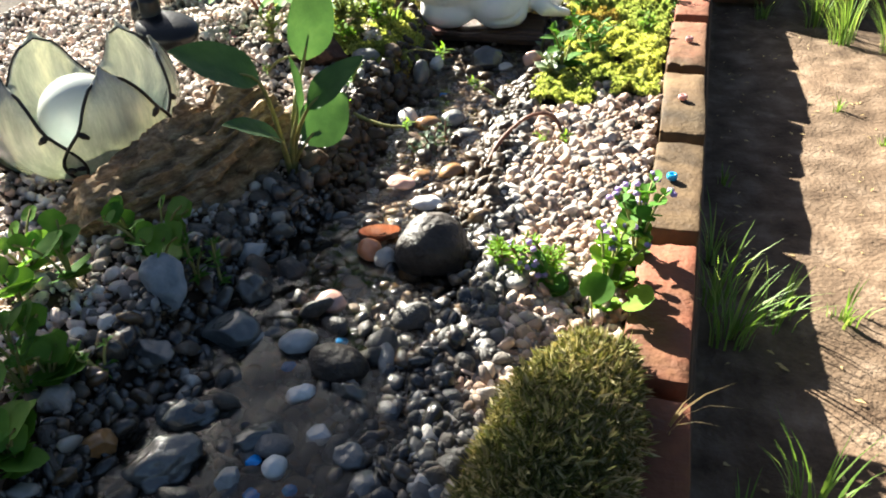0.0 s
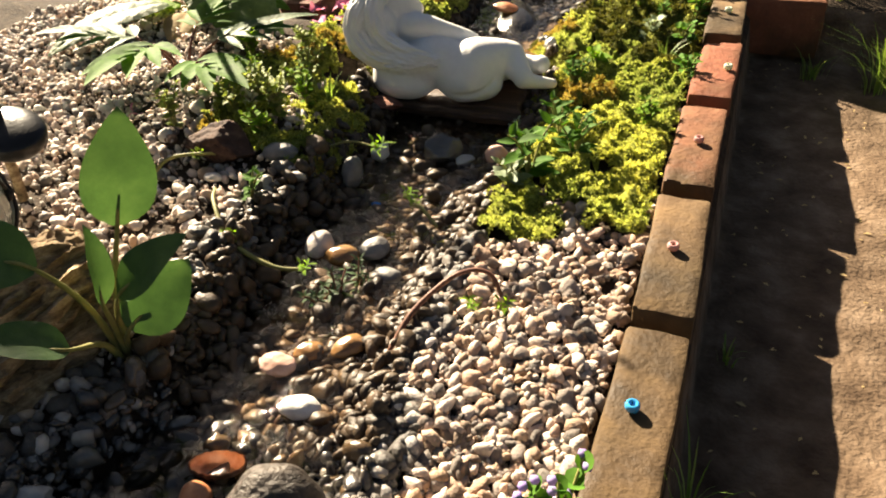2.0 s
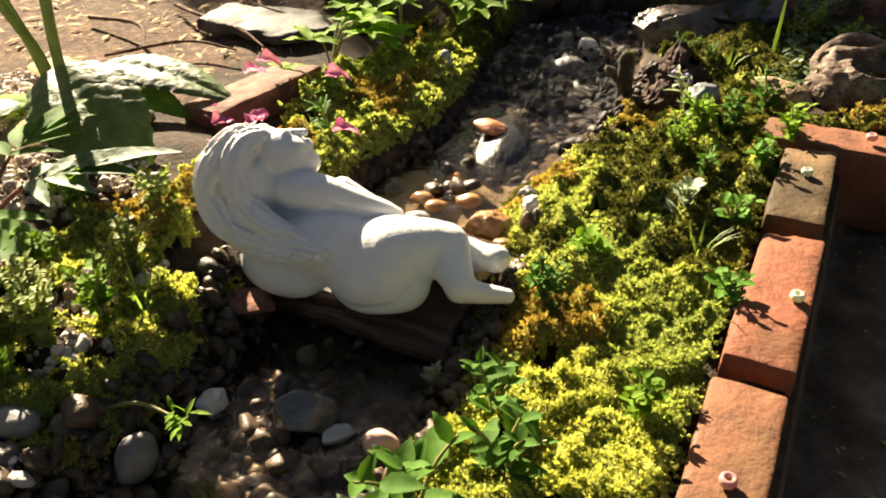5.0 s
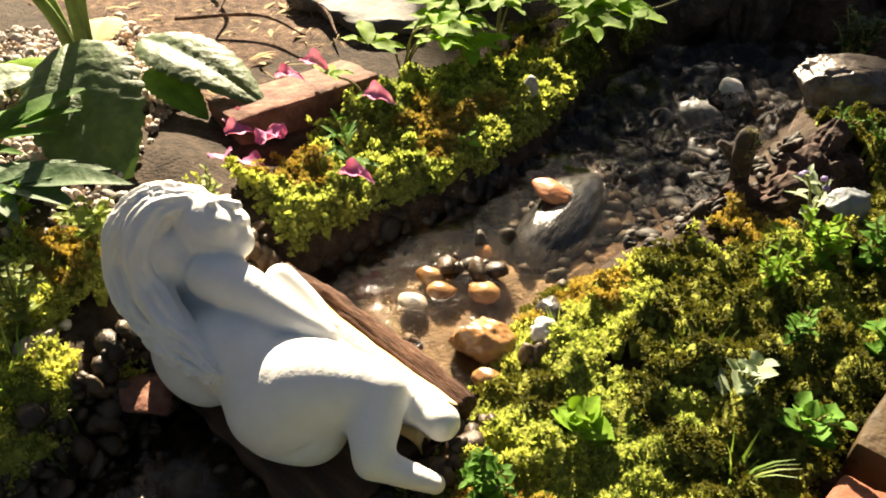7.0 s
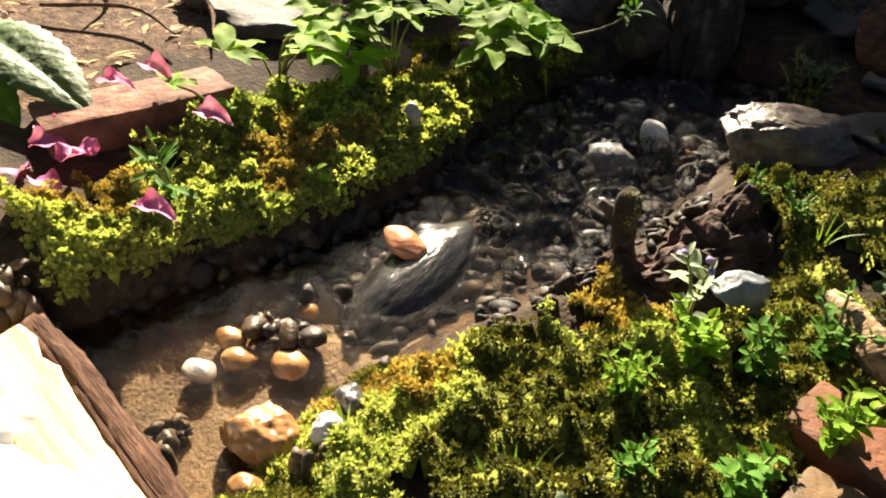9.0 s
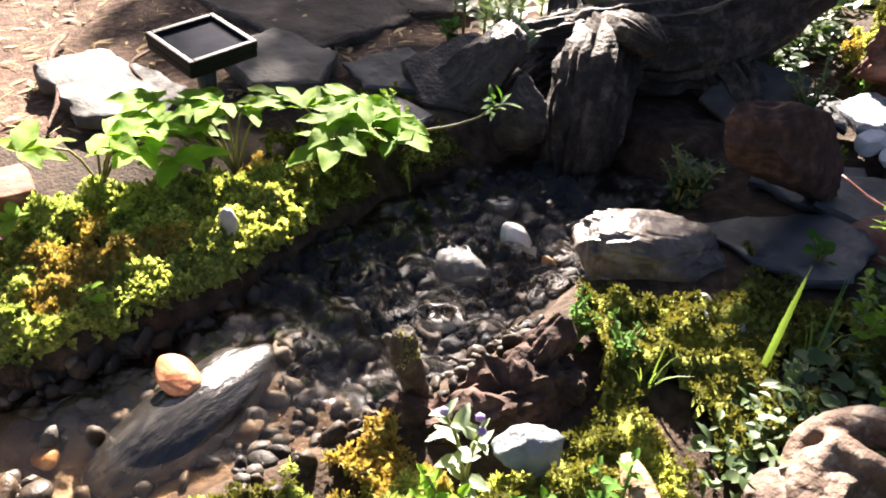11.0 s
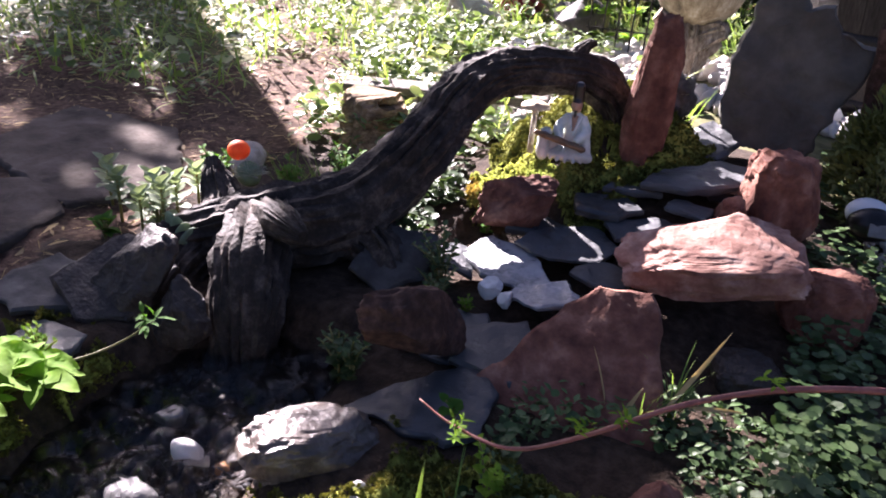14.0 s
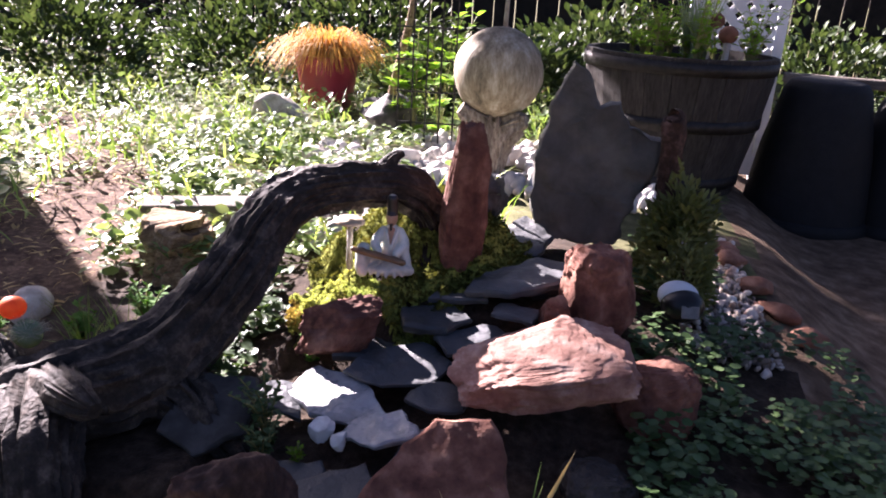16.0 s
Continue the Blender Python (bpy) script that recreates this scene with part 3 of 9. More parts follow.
# ---- geometry helpers ----
def grid_object(name, V, F, mat, parent=None, label="", smooth=True, sharp=None):
    """One mesh object out of arrays: points and triangles or quads."""
    me = bpy.data.meshes.new(name)
    V = np.asarray(V, dtype=np.float32)
    F = np.asarray(F, dtype=np.int32)
    me.vertices.add(len(V))
    me.vertices.foreach_set("co", V.ravel())
    me.loops.add(F.size)
    me.loops.foreach_set("vertex_index", F.ravel())
    me.polygons.add(len(F))
    k = F.shape[1]
    me.polygons.foreach_set("loop_start", np.arange(0, F.size, k, dtype=np.int32))
    me.polygons.foreach_set("loop_total", np.full(len(F), k, dtype=np.int32))
    me.update(calc_edges=True)
    me.validate()
    me.polygons.foreach_set("use_smooth", np.full(len(me.polygons), smooth, dtype=bool))
    if sharp:
        me.set_sharp_from_angle(angle=radians(sharp))
    me.materials.append(mat)
    ob = new(name, me)
    if parent is not None:
        ob.parent = parent
    if label:
        tagged(ob, label)
    return ob


class Geo:
    """Gathers triangles of one part."""

    def __init__(self):
        self.V, self.F, self.n = [], [], 0

    def add(self, V, F):
        F = np.asarray(F)
        if F.shape[1] == 4:
            F = np.vstack([F[:, [0, 1, 2]], F[:, [0, 2, 3]]])
        self.V.append(np.asarray(V))
        self.F.append(F + self.n)
        self.n += len(V)
        return self

    def many(self, V, F, mats, locs):
        """Copies of (V, F), each turned and scaled by a 3x3 matrix and set at its place."""
        V, F, mats, locs = np.asarray(V), np.asarray(F), np.asarray(mats), np.asarray(locs)
        if len(locs) == 0:
            return self
        P = np.einsum("kij,nj->kni", mats, V) + locs[:, None, :]
        off = (np.arange(len(locs)) * len(V))[:, None, None]
        return self.add(P.reshape(-1, 3), (F[None] + off).reshape(-1, F.shape[1]))

    def done(self, name, mat, parent=None, label="", smooth=True, sharp=None):
        return grid_object(name, np.vstack(self.V), np.vstack(self.F), mat, parent, label, smooth, sharp)


def part(name, bm, mat, parent, label=""):
    """Links a bmesh as one mesh object under a thing or a part."""
    me = bpy.data.meshes.new(name)
    bm.to_mesh(me)
    bm.free()
    me.materials.append(mat)
    ob = new(name, me)
    ob.parent = parent
    if label:
        tagged(ob, label)
    return ob


def base(name, x, y, z, rz=0.0):
    """An Empty that carries the parts of a thing."""
    e = new(name)
    e.empty_display_size = 0.02
    e.matrix_basis = pose(x, y, z, 0, 0, rz)
    return e


ICO = {}


def ico(sub):
    if sub not in ICO:
        bm = bmesh.new()
        bmesh.ops.create_icosphere(bm, subdivisions=sub, radius=1.0)
        ICO[sub] = (np.array([v.co[:] for v in bm.verts]), np.array([[v.index for v in f.verts] for f in bm.faces]))
        bm.free()
    return ICO[sub][0].copy(), ICO[sub][1]


def turns(n, r, flat=0.0):
    """n random rotation matrices; flat: keeps the z axis near the vertical."""
    q = r.normal(size=(n, 4))
    if flat:
        a = r.uniform(0, 2 * np.pi, n)
        t = r.normal(size=(n, 2)) * flat
        q = np.stack([np.cos(a / 2), t[:, 0], t[:, 1], np.sin(a / 2)], 1)
    q /= np.linalg.norm(q, axis=1)[:, None]
    w, x, y, z = q.T
    return np.stack([np.stack([1 - 2 * (y * y + z * z), 2 * (x * y - z * w), 2 * (x * z + y * w)], 1),
                     np.stack([2 * (x * y + z * w), 1 - 2 * (x * x + z * z), 2 * (y * z - x * w)], 1),
                     np.stack([2 * (x * z - y * w), 2 * (y * z + x * w), 1 - 2 * (x * x + y * y)], 1)], 1)


def spin(rx=0.0, ry=0.0, rz=0.0):
    return np.array(Euler([radians(a) for a in (rx, ry, rz)]).to_matrix())


def noisy(V, amp, freq, seed=0.0, octaves=3):
    """Pushes points along their own direction from the middle by fractal noise."""
    out = V.copy()
    for i, p in enumerate(V):
        d = noise.fractal(Vector(p) * freq + Vector((seed, seed * 1.7, -seed)), 0.9, 2.0, octaves)
        out[i] = p * (1 + amp * d)
    return out


def stone_shape(kind, seed, sub=4):
    """A unit stone: round, angular or flat."""
    r = np.random.default_rng(int(seed))
    V, F = ico(sub)
    if kind == "round":
        V = noisy(V, 0.14, 0.9, seed, 2)
    elif kind == "lump":
        V = noisy(V, 0.28, 1.3, seed, 4)
    elif kind == "block":
        V = np.sign(V) * np.abs(V) ** 0.45
        for _ in range(9):
            n = r.normal(size=3)
            n /= np.linalg.norm(n)
            s_ = V @ n - r.uniform(0.82, 1.15)
            V -= np.maximum(s_, 0)[:, None] * n
        V = noisy(V, 0.10, 1.6, seed, 5)
        V = noisy(V, 0.05, 5.0, seed + 9, 4)
        V /= np.abs(V).max(0)
    else:
        k = 11 if kind == "angular" else 8
        for _ in range(k):
            n = r.normal(size=3)
            n /= np.linalg.norm(n)
            d = r.uniform(0.55, 0.85)
            s = V @ n - d
            V -= np.maximum(s, 0)[:, None] * n
        V = noisy(V, 0.09, 2.2, seed, 5)
        if sub >= 5:
            V = noisy(V, 0.05, 6.0, seed + 5, 4)
        V /= np.abs(V).max(0)
    return V, F


def stone(name, x, y, z, size, mat, label, rz=0.0, tilt=(0, 0), kind="round", seed=1, sub=4, category="stone", group="", sharp=None):
    """One stone with its base at z; size: half lengths."""
    V, F = stone_shape(kind, seed, sub)
    V = V * np.array(size)
    V = V @ spin(tilt[0], tilt[1], rz).T
    V[:, 2] -= V[:, 2].min()
    ob = grid_object(name, V, F, mat, None, "", True, sharp)
    ob.location = (x, y, z)
    return tagged(ob, label, category, group)


def tube(points, radii, sides=10, rough=0.0, freq=20.0, seed=0.0, ridges=0.0, nr=5, cap=True, twist=0.0):
    """A bent tube through the points with a radius at each; rough and ridges give it an uneven skin."""
    P = [Vector(p) for p in points]
    V, F = [], []
    up = Vector((0.3, 0.2, 1)).normalized()
    prev = None
    for i, p in enumerate(P):
        t = (P[min(i + 1, len(P) - 1)] - P[max(i - 1, 0)]).normalized()
        if prev is None:
            s = t.cross(up)
            if s.length < 1e-3:
                s = t.cross(Vector((1, 0, 0)))
        else:
            s = prev - t * prev.dot(t)
        s.normalize()
        prev = s
        u = t.cross(s)
        for j in range(sides):
            a = 2 * math.pi * j / sides
            r = radii[i] if not isinstance(radii[i], tuple) else None
            ra, rb = (r, r) if r is not None else radii[i]
            k = 1.0
            if rough:
                d = s * math.cos(a) + u * math.sin(a)
                k += rough * noise.fractal((p + d * ra) * freq + Vector((seed, 0, 0)), 0.9, 2.0, 4)
            if ridges:
                k += ridges * (noise.noise(Vector((math.cos(a) * nr, math.sin(a) * nr, i * 0.05 + seed))) + 0.5 * noise.noise(Vector((math.cos(a) * nr * 3, math.sin(a) * nr * 3, i * 0.12 + seed))))
            V.append(p + (s * math.cos(a) * ra + u * math.sin(a) * rb) * k)
    n = len(P)
    for i in range(n - 1):
        for j in range(sides):
            k = (j + 1) % sides
            F.append((i * sides + j, i * sides + k, (i + 1) * sides + k, (i + 1) * sides + j))
    T = [(a, b, c) for a, b, c, d in F] + [(a, c, d) for a, b, c, d in F]
    if cap:
        for i, flip in ((0, True), (n - 1, False)):
            c = len(V)
            V.append(P[i])
            for j in range(sides):
                a, b = i * sides + j, i * sides + (j + 1) % sides
                T.append((c, b, a) if flip else (c, a, b))
    return np.array([v[:] for v in V]), np.array(T)


def smooth_path(points, steps=8):
    """Catmull-Rom through points (any number of columns)."""
    P = np.array(points, float)
    P = np.vstack([2 * P[0] - P[1], P, 2 * P[-1] - P[-2]])
    out = []
    for i in range(1, len(P) - 2):
        for k in range(steps):
            t = k / steps
            a, b, c, d = P[i - 1], P[i], P[i + 1], P[i + 2]
            out.append(0.5 * (2 * b + (c - a) * t + (2 * a - 5 * b + 4 * c - d) * t * t + (3 * b - a - 3 * c + d) * t ** 3))
    out.append(P[-2])
    return np.array(out)


def limb(points, steps=6, **kw):
    """Tube through control rows (x, y, z, radius)."""
    Q = smooth_path(points, steps)
    return tube(Q[:, :3], [max(1e-4, v) for v in Q[:, 3]], **kw)


def leaf_shape(length, width, fold=0.25, droop=0.3, n=6, tip=1.0, wave=0.0, base_w=0.15, thick=0.0):
    """A leaf along +x, rooted at the origin, folded along its rib and drooping; five points across."""
    V, F = [], []
    across = (-1, -0.55, 0, 0.55, 1)
    for i in range(n + 1):
        t = i / n
        w = width * 0.5 * max(base_w * (1 - t), math.sin(math.pi * min(1, t ** (0.75 * tip))) ** 0.8)
        x, z = length * (math.sin(droop * t) / droop if droop else t), -length * ((1 - math.cos(droop * t)) / droop if droop else 0)
        for j, s in enumerate(across):
            V.append((x, s * w, z + abs(s) * w * fold + wave * w * math.sin(t * 11 + j) * abs(s)))
    for i in range(n):
        for j in range(4):
            a = i * 5 + j
            F.append((a, a + 5, a + 6, a + 1))
    V, F = np.array(V), np.array(F)
    return V, np.vstack([F[:, [0, 1, 2]], F[:, [0, 2, 3]]])


def round_leaf(radius, n=9, cup=0.25, lobes=0.08, notch=True):
    """A rounded leaf with a notch at its stalk, along +x."""
    V, F = [(0, 0, 0), (radius * 0.9, 0, radius * cup * 0.3)], []
    for i in range(n + 1):
        a = -2.75 + 5.5 * i / n
        r = radius * (1 + lobes * math.cos(a * 6))
        V.append((radius * 0.55 + r * math.cos(a), r * math.sin(a), radius * cup * (abs(math.sin(a)) * 0.6 + 0.3)))
    V[1] = (radius * 0.55, 0, 0)
    for i in range(n):
        F.append((1, 2 + i, 3 + i))
    F += [(0, 2, 1), (0, 1, 2 + n)]
    return np.array(V), np.array(F)


def aim(direction, roll=0.0):
    """Matrix that turns +x into the direction, with z kept upward."""
    d = Vector(direction).normalized()
    s = Vector((0, 0, 1)).cross(d)
    if s.length < 1e-4:
        s = Vector((0, 1, 0))
    s.normalize()
    u = d.cross(s)
    m = np.array([d[:], s[:], u[:]]).T
    return m @ spin(roll, 0, 0)


def slab_shape(outline, thick, seed=1, rough=0.004, fine=0.013):
    """A flat stone of a given outline, split in thin layers, with uneven faces and broken edges; lies on z = 0."""
    r = np.random.default_rng(int(seed))
    P = np.array(outline, float)
    bm = bmesh.new()
    ring_ = []
    for i in range(len(P)):
        a, b = P[i], P[(i + 1) % len(P)]
        k = max(2, int(np.linalg.norm(b - a) / 0.02))
        for j in range(k):
            q = a + (b - a) * j / k + r.normal(size=2) * (0.003 if j else 0.001)
            ring_.append(bm.verts.new((q[0], q[1], 0.0)))
    f = bm.faces.new(ring_)
    ext = bmesh.ops.extrude_face_region(bm, geom=[f])
    up = [v for v in ext["geom"] if isinstance(v, bmesh.types.BMVert)]
    bmesh.ops.translate(bm, vec=(0, 0, thick), verts=up)
    bmesh.ops.recalc_face_normals(bm, faces=bm.faces)
    bmesh.ops.bevel(bm, geom=[e for e in bm.edges if abs(e.verts[0].co.z - e.verts[1].co.z) < 1e-6 and len(e.link_faces) == 2 and any(abs(q.normal.z) < 0.5 for q in e.link_faces)], offset=min(0.004, thick * 0.25), segments=1, affect="EDGES")
    bmesh.ops.triangulate(bm, faces=bm.faces)
    for _ in range(6):
        long_ = [e for e in bm.edges if e.calc_length() > fine * 1.5]
        if not long_:
            break
        bmesh.ops.subdivide_edges(bm, edges=long_, cuts=1)
        bmesh.ops.triangulate(bm, faces=[q for q in bm.faces if len(q.verts) > 3])
    bm.normal_update()
    for v in bm.verts:
        p = v.co * 20 + Vector((0, 0, seed * 3.1))
        d = noise.fractal(p, 0.8, 2.0, 5) * rough
        step = math.floor(noise.noise(v.co * 9 + Vector((seed, 0, 0))) * 3) * rough * 0.35
        side = 1 - abs(v.normal.z)
        v.co += v.normal * (d + step * (1 - side)) + Vector(noise.noise_vector(v.co * 45 + Vector((seed, 0, 0)))) * rough * 0.5 * side
    bm.verts.index_update()
    V, F = np.array([v.co[:] for v in bm.verts]), np.array([[v.index for v in q.verts] for q in bm.faces])
    bm.free()
    return V, F


def slab(name, outline, z, thick, mat, label, tilt=(0, 0), seed=1, rough=0.004, category="stone", group=""):
    """A flat stone lying with its lower face at z; outline in the plan's metres."""
    P = np.array(outline, float)
    area = 0.5 * np.sum(P[:, 0] * np.roll(P[:, 1], -1) - np.roll(P[:, 0], -1) * P[:, 1])
    if area < 0:
        P = P[::-1]
    c = P.mean(0)
    V, F = slab_shape(P - c, thick, seed, rough=rough)
    V = V @ spin(tilt[0], tilt[1], 0).T
    ob = grid_object(name, V, F, mat, None, "", True, 40)
    ob.location = (c[0], c[1], z)
    return tagged(ob, label, category, group)


def box_bm(sx, sy, sz, bevel=0.003, segs=2):
    bm = bmesh.new()
    bmesh.ops.create_cube(bm, size=1.0)
    bmesh.ops.scale(bm, vec=(sx, sy, sz), verts=bm.verts)
    if bevel:
        bmesh.ops.bevel(bm, geom=list(bm.edges), offset=bevel, segments=segs, affect="EDGES", profile=0.5)
    return bm


def ring(r, z, n, k=1.0):
    return [(r * math.cos(2 * math.pi * i / n) * k, r * math.sin(2 * math.pi * i / n), z) for i in range(n)]


def turned(profile, n=40):
    """A surface of revolution from rows (radius, height)."""
    V = np.array([p for r, z in profile for p in ring(r, z, n)])
    F = [(i * n + j, i * n + (j + 1) % n, (i + 1) * n + (j + 1) % n, (i + 1) * n + j) for i in range(len(profile) - 1) for j in range(n)]
    return V, np.array(F)


# ---- the lie of the land ----
ST_Y = [-0.4, 0.1, 0.3, 0.45, 0.6, 0.7, 0.8, 0.95, 1.1, 1.25, 1.4, 1.5, 1.6, 1.72, 1.85, 2.0, 2.15, 2.25, 2.4]
ST_L = [-0.38, -0.37, -0.37, -0.385, -0.385, -0.345, -0.35, -0.38, -0.37, -0.39, -0.45, -0.465, -0.455, -0.435, -0.445, -0.49, -0.50, -0.49, -0.44]
ST_R = [-0.11, -0.11, -0.12, -0.15, -0.14, -0.165, -0.185, -0.20, -0.19, -0.18, -0.20, -0.22, -0.245, -0.25, -0.228, -0.235, -0.25, -0.27, -0.28]


def sstep(a, b, x):
    t = np.clip((x - a) / (b - a), 0, 1)
    return t * t * (3 - 2 * t)


def stream_sd(x, y):
    """Metres from the stream's edge; negative in the water."""
    return np.maximum(np.maximum(np.interp(y, ST_Y, ST_L) - x, x - np.interp(y, ST_Y, ST_R)), y - 2.38)


def water_z(y):
    return np.minimum(0.013 + 0.008 * (np.asarray(y) - 0.5), 0.020)


def wob(x, y, f, s=0.0):
    return (np.sin(x * f + 1.3 * np.sin(y * f * 0.71 + s)) * np.cos(y * f * 0.93 + 0.9 * np.sin(x * f * 0.63 - s)))


def land(x, y):
    """Height of the ground."""
    x, y = np.asarray(x, float), np.asarray(y, float)
    sd = stream_sd(x, y)
    left = 0.045 + 0.030 * sstep(0.2, 1.6, y) + 0.03 * sstep(2.4, 4.0, y)
    right = 0.024 + 0.024 * np.clip(y - 0.8, -0.5, 1.1)
    bank = np.where(x < -0.3, left, right)
    far = 0.052 + 0.05 * sstep(2.6, 3.6, y)
    bank = bank + (far - bank) * sstep(1.9, 2.4, y) * (x > -0.3)
    bank = bank + 0.014 * sstep(0.02, 0.10, sd) * sstep(1.02, 1.15, y) * (1 - sstep(1.9, 2.0, y)) * (x < -0.3)
    mound = 0.105 * np.exp(-(((x - 0.08) / 0.30) ** 2 + ((y - 3.08) / 0.34) ** 2)) + 0.098 * np.exp(-(((x + 0.17) / 0.10) ** 2 + ((y - 2.91) / 0.09) ** 2)) + 0.135 * np.exp(-(((x + 0.085) / 0.115) ** 2 + ((y - 3.06) / 0.085) ** 2)) + 0.125 * np.exp(-(((x + 0.235) / 0.10) ** 2 + ((y - 3.07) / 0.08) ** 2))
    bank = bank + mound
    # trodden path to the right of the bricks, and on past the bed
    path = sstep(0.082, 0.090, x) * (1 - sstep(1.80, 1.84, y)) + sstep(0.55, 0.85, x) * sstep(1.80, 1.84, y)
    bank = bank * (1 - path) + path * (-0.050 + 0.012 * wob(x, y, 7) + 0.05 * sstep(2.0, 4.5, y))
    bank = bank + 0.006 * wob(x, y, 19) * (1 - path) + 0.003 * wob(x, y, 53, 2.0)
    bed = water_z(y) - 0.025 + 0.007 * sstep(1.4, 1.5, y) - 0.014 * sstep(1.72, 1.85, y) + 0.005 * wob(x, y, 41)
    # the left bank comes down to the water in a long slope
    low = sstep(1.44, 1.56, y) * (1 - sstep(2.0, 2.12, y)) * (x < -0.3)
    bank = bank * (1 - low) + low * (0.052 + 0.016 * sstep(0.05, 0.28, sd) + 0.003 * wob(x, y, 19))
    gentle = -0.035 * sstep(1.44, 1.54, y) * (1 - sstep(2.0, 2.1, y)) * (x < -0.3)
    k = sstep(-0.035, 0.045 + gentle, sd)
    return bed * (1 - k) + bank * k


# ---- ground: one sheet to the horizon ----
def spread(lo, hi, step, reach, grow=1.22):
    a = list(np.arange(lo, hi + 1e-6, step))
    s = step
    while a[-1] < reach:
        s *= grow
        a.append(a[-1] + s)
    s = step
    while a[0] > -reach:
        s *= grow
        a.insert(0, a[0] - s)
    return np.array(a)


gx, gy = spread(-0.95, 0.45, 0.011, 220), spread(0.0, 3.3, 0.011, 220)
GX, GY = np.meshgrid(gx, gy)
GZ = land(GX, GY)
nx, ny = len(gx), len(gy)
idx = np.arange(nx * ny).reshape(ny, nx)
GF = np.stack([idx[:-1, :-1], idx[:-1, 1:], idx[1:, 1:], idx[1:, :-1]], -1).reshape(-1, 4)
ground = grid_object("ground", np.stack([GX, GY, GZ], -1).reshape(-1, 3), GF, M["soil"])
tagged(ground, "dark garden soil with trodden dirt path and mulch", "ground", kind="structure")
for k in ("silt", "dirt", "mulch", "lawn"):
    ground.data.materials.append(M[k])
cx = (GX[:-1, :-1] + GX[1:, 1:]).ravel() / 2
cy = (GY[:-1, :-1] + GY[1:, 1:]).ravel() / 2
csd = stream_sd(cx, cy)
zone = np.zeros(len(cx), dtype=np.int32)


def path_x(y):
    """Middle of the mulch path through the weeds."""
    return np.interp(y, [1.6, 2.9, 3.2, 3.5, 3.8, 4.3], [-1.1, -0.95, -1.03, -1.13, -1.35, -1.9])


jit = 0.05 * wob(cx, cy, 23) + 0.03 * wob(cx, cy, 61, 1.0)
zone[(cx + jit < -0.78) & (cy > 1.55)] = 3
zone[(cy + jit * 4 > 3.3) | (cx < -2.2) | (cx > 2.5) | (cy < -1)] = 4
zone[(np.abs(cx - path_x(cy)) + jit < 0.20) & (cy > 1.6) & (cy < 4.4)] = 3
zone[(cx > 0.085) & (cy < 1.84)] = 2
zone[(cx + jit > 0.55) & (cy >= 1.84) & (cy < 5.5) & (cx < 2.5)] = 2
zone[(csd < -0.022) & (cy > 1.46 + jit) & (cy < 1.74 + jit)] = 1
ground.data.polygons.foreach_set("material_index", zone)

# ---- water: one sheet along the stream, livelier where it runs over the stones ----
wy = np.concatenate([np.arange(-0.2, 1.70, 0.006), np.arange(1.70, 2.40, 0.003)])
wu = np.linspace(-0.02, 1.02, 90)
wl, wr = np.interp(wy, ST_Y, ST_L), np.interp(wy, ST_Y, ST_R)
WX = wl[:, None] + (wr - wl)[:, None] * wu[None]
WY = np.repeat(wy[:, None], len(wu), 1)
fast = sstep(1.78, 1.93, WY) * (1 - 0.6 * sstep(2.25, 2.36, WY)) * (0.35 + 0.65 * sstep(-0.52, -0.40, WX)) + 0.06 + 0.16 * np.exp(-((WY - 0.70) / 0.16) ** 2) + 0.10 * np.exp(-((WY - 1.2) / 0.12) ** 2)
rip = np.zeros_like(WX)
for k in range(13):
    a, f, ph = rng.uniform(-1.1, 1.1), rng.uniform(55, 170), rng.uniform(0, 6)
    rip += np.sin((WX * math.sin(a) + WY * math.cos(a)) * f + ph + 1.5 * np.sin(WX * f * 0.4 + WY * 30 + k)) * (80 / f)
# rings round the places where the water breaks over stones
for k in range(26):
    cx0, cy0 = rng.uniform(-0.47, -0.26), rng.uniform(1.78, 2.30)
    d = np.hypot(WX - cx0, WY - cy0)
    rip += 2.4 * np.cos(d * 330) * np.exp(-(d / 0.022) ** 2)
WZ = water_z(WY) + 0.005 * sstep(1.75, 1.85, WY) + 0.0030 * fast * rip
mw = np.arange(WX.size).reshape(WX.shape)
WF = np.stack([mw[:-1, :-1], mw[:-1, 1:], mw[1:, 1:], mw[1:, :-1]], -1).reshape(-1, 4)
stream = grid_object("water", np.stack([WX, WY, WZ], -1).reshape(-1, 3), WF, M["water"])
stream.data.materials.append(M["rapids"])
stream.data.materials.append(M["pool"])
stream.data.polygons.foreach_set("material_index", np.where(fast[:-1, :-1].ravel() > 0.45, 1, np.where(WY[:-1, :-1].ravel() < 0.70, 2, 0)).astype(np.int32))
stream.visible_shadow = False
tagged(stream, "shallow clear stream water rippling over stones", "water", kind="structure")

# ---- brick edging ----
edging = base("brick_edging", 0.05, 1.0, -0.05)
tagged(edging, "edging of worn red bricks set on edge along the bed", "edging", kind="structure")
brick_meshes = []
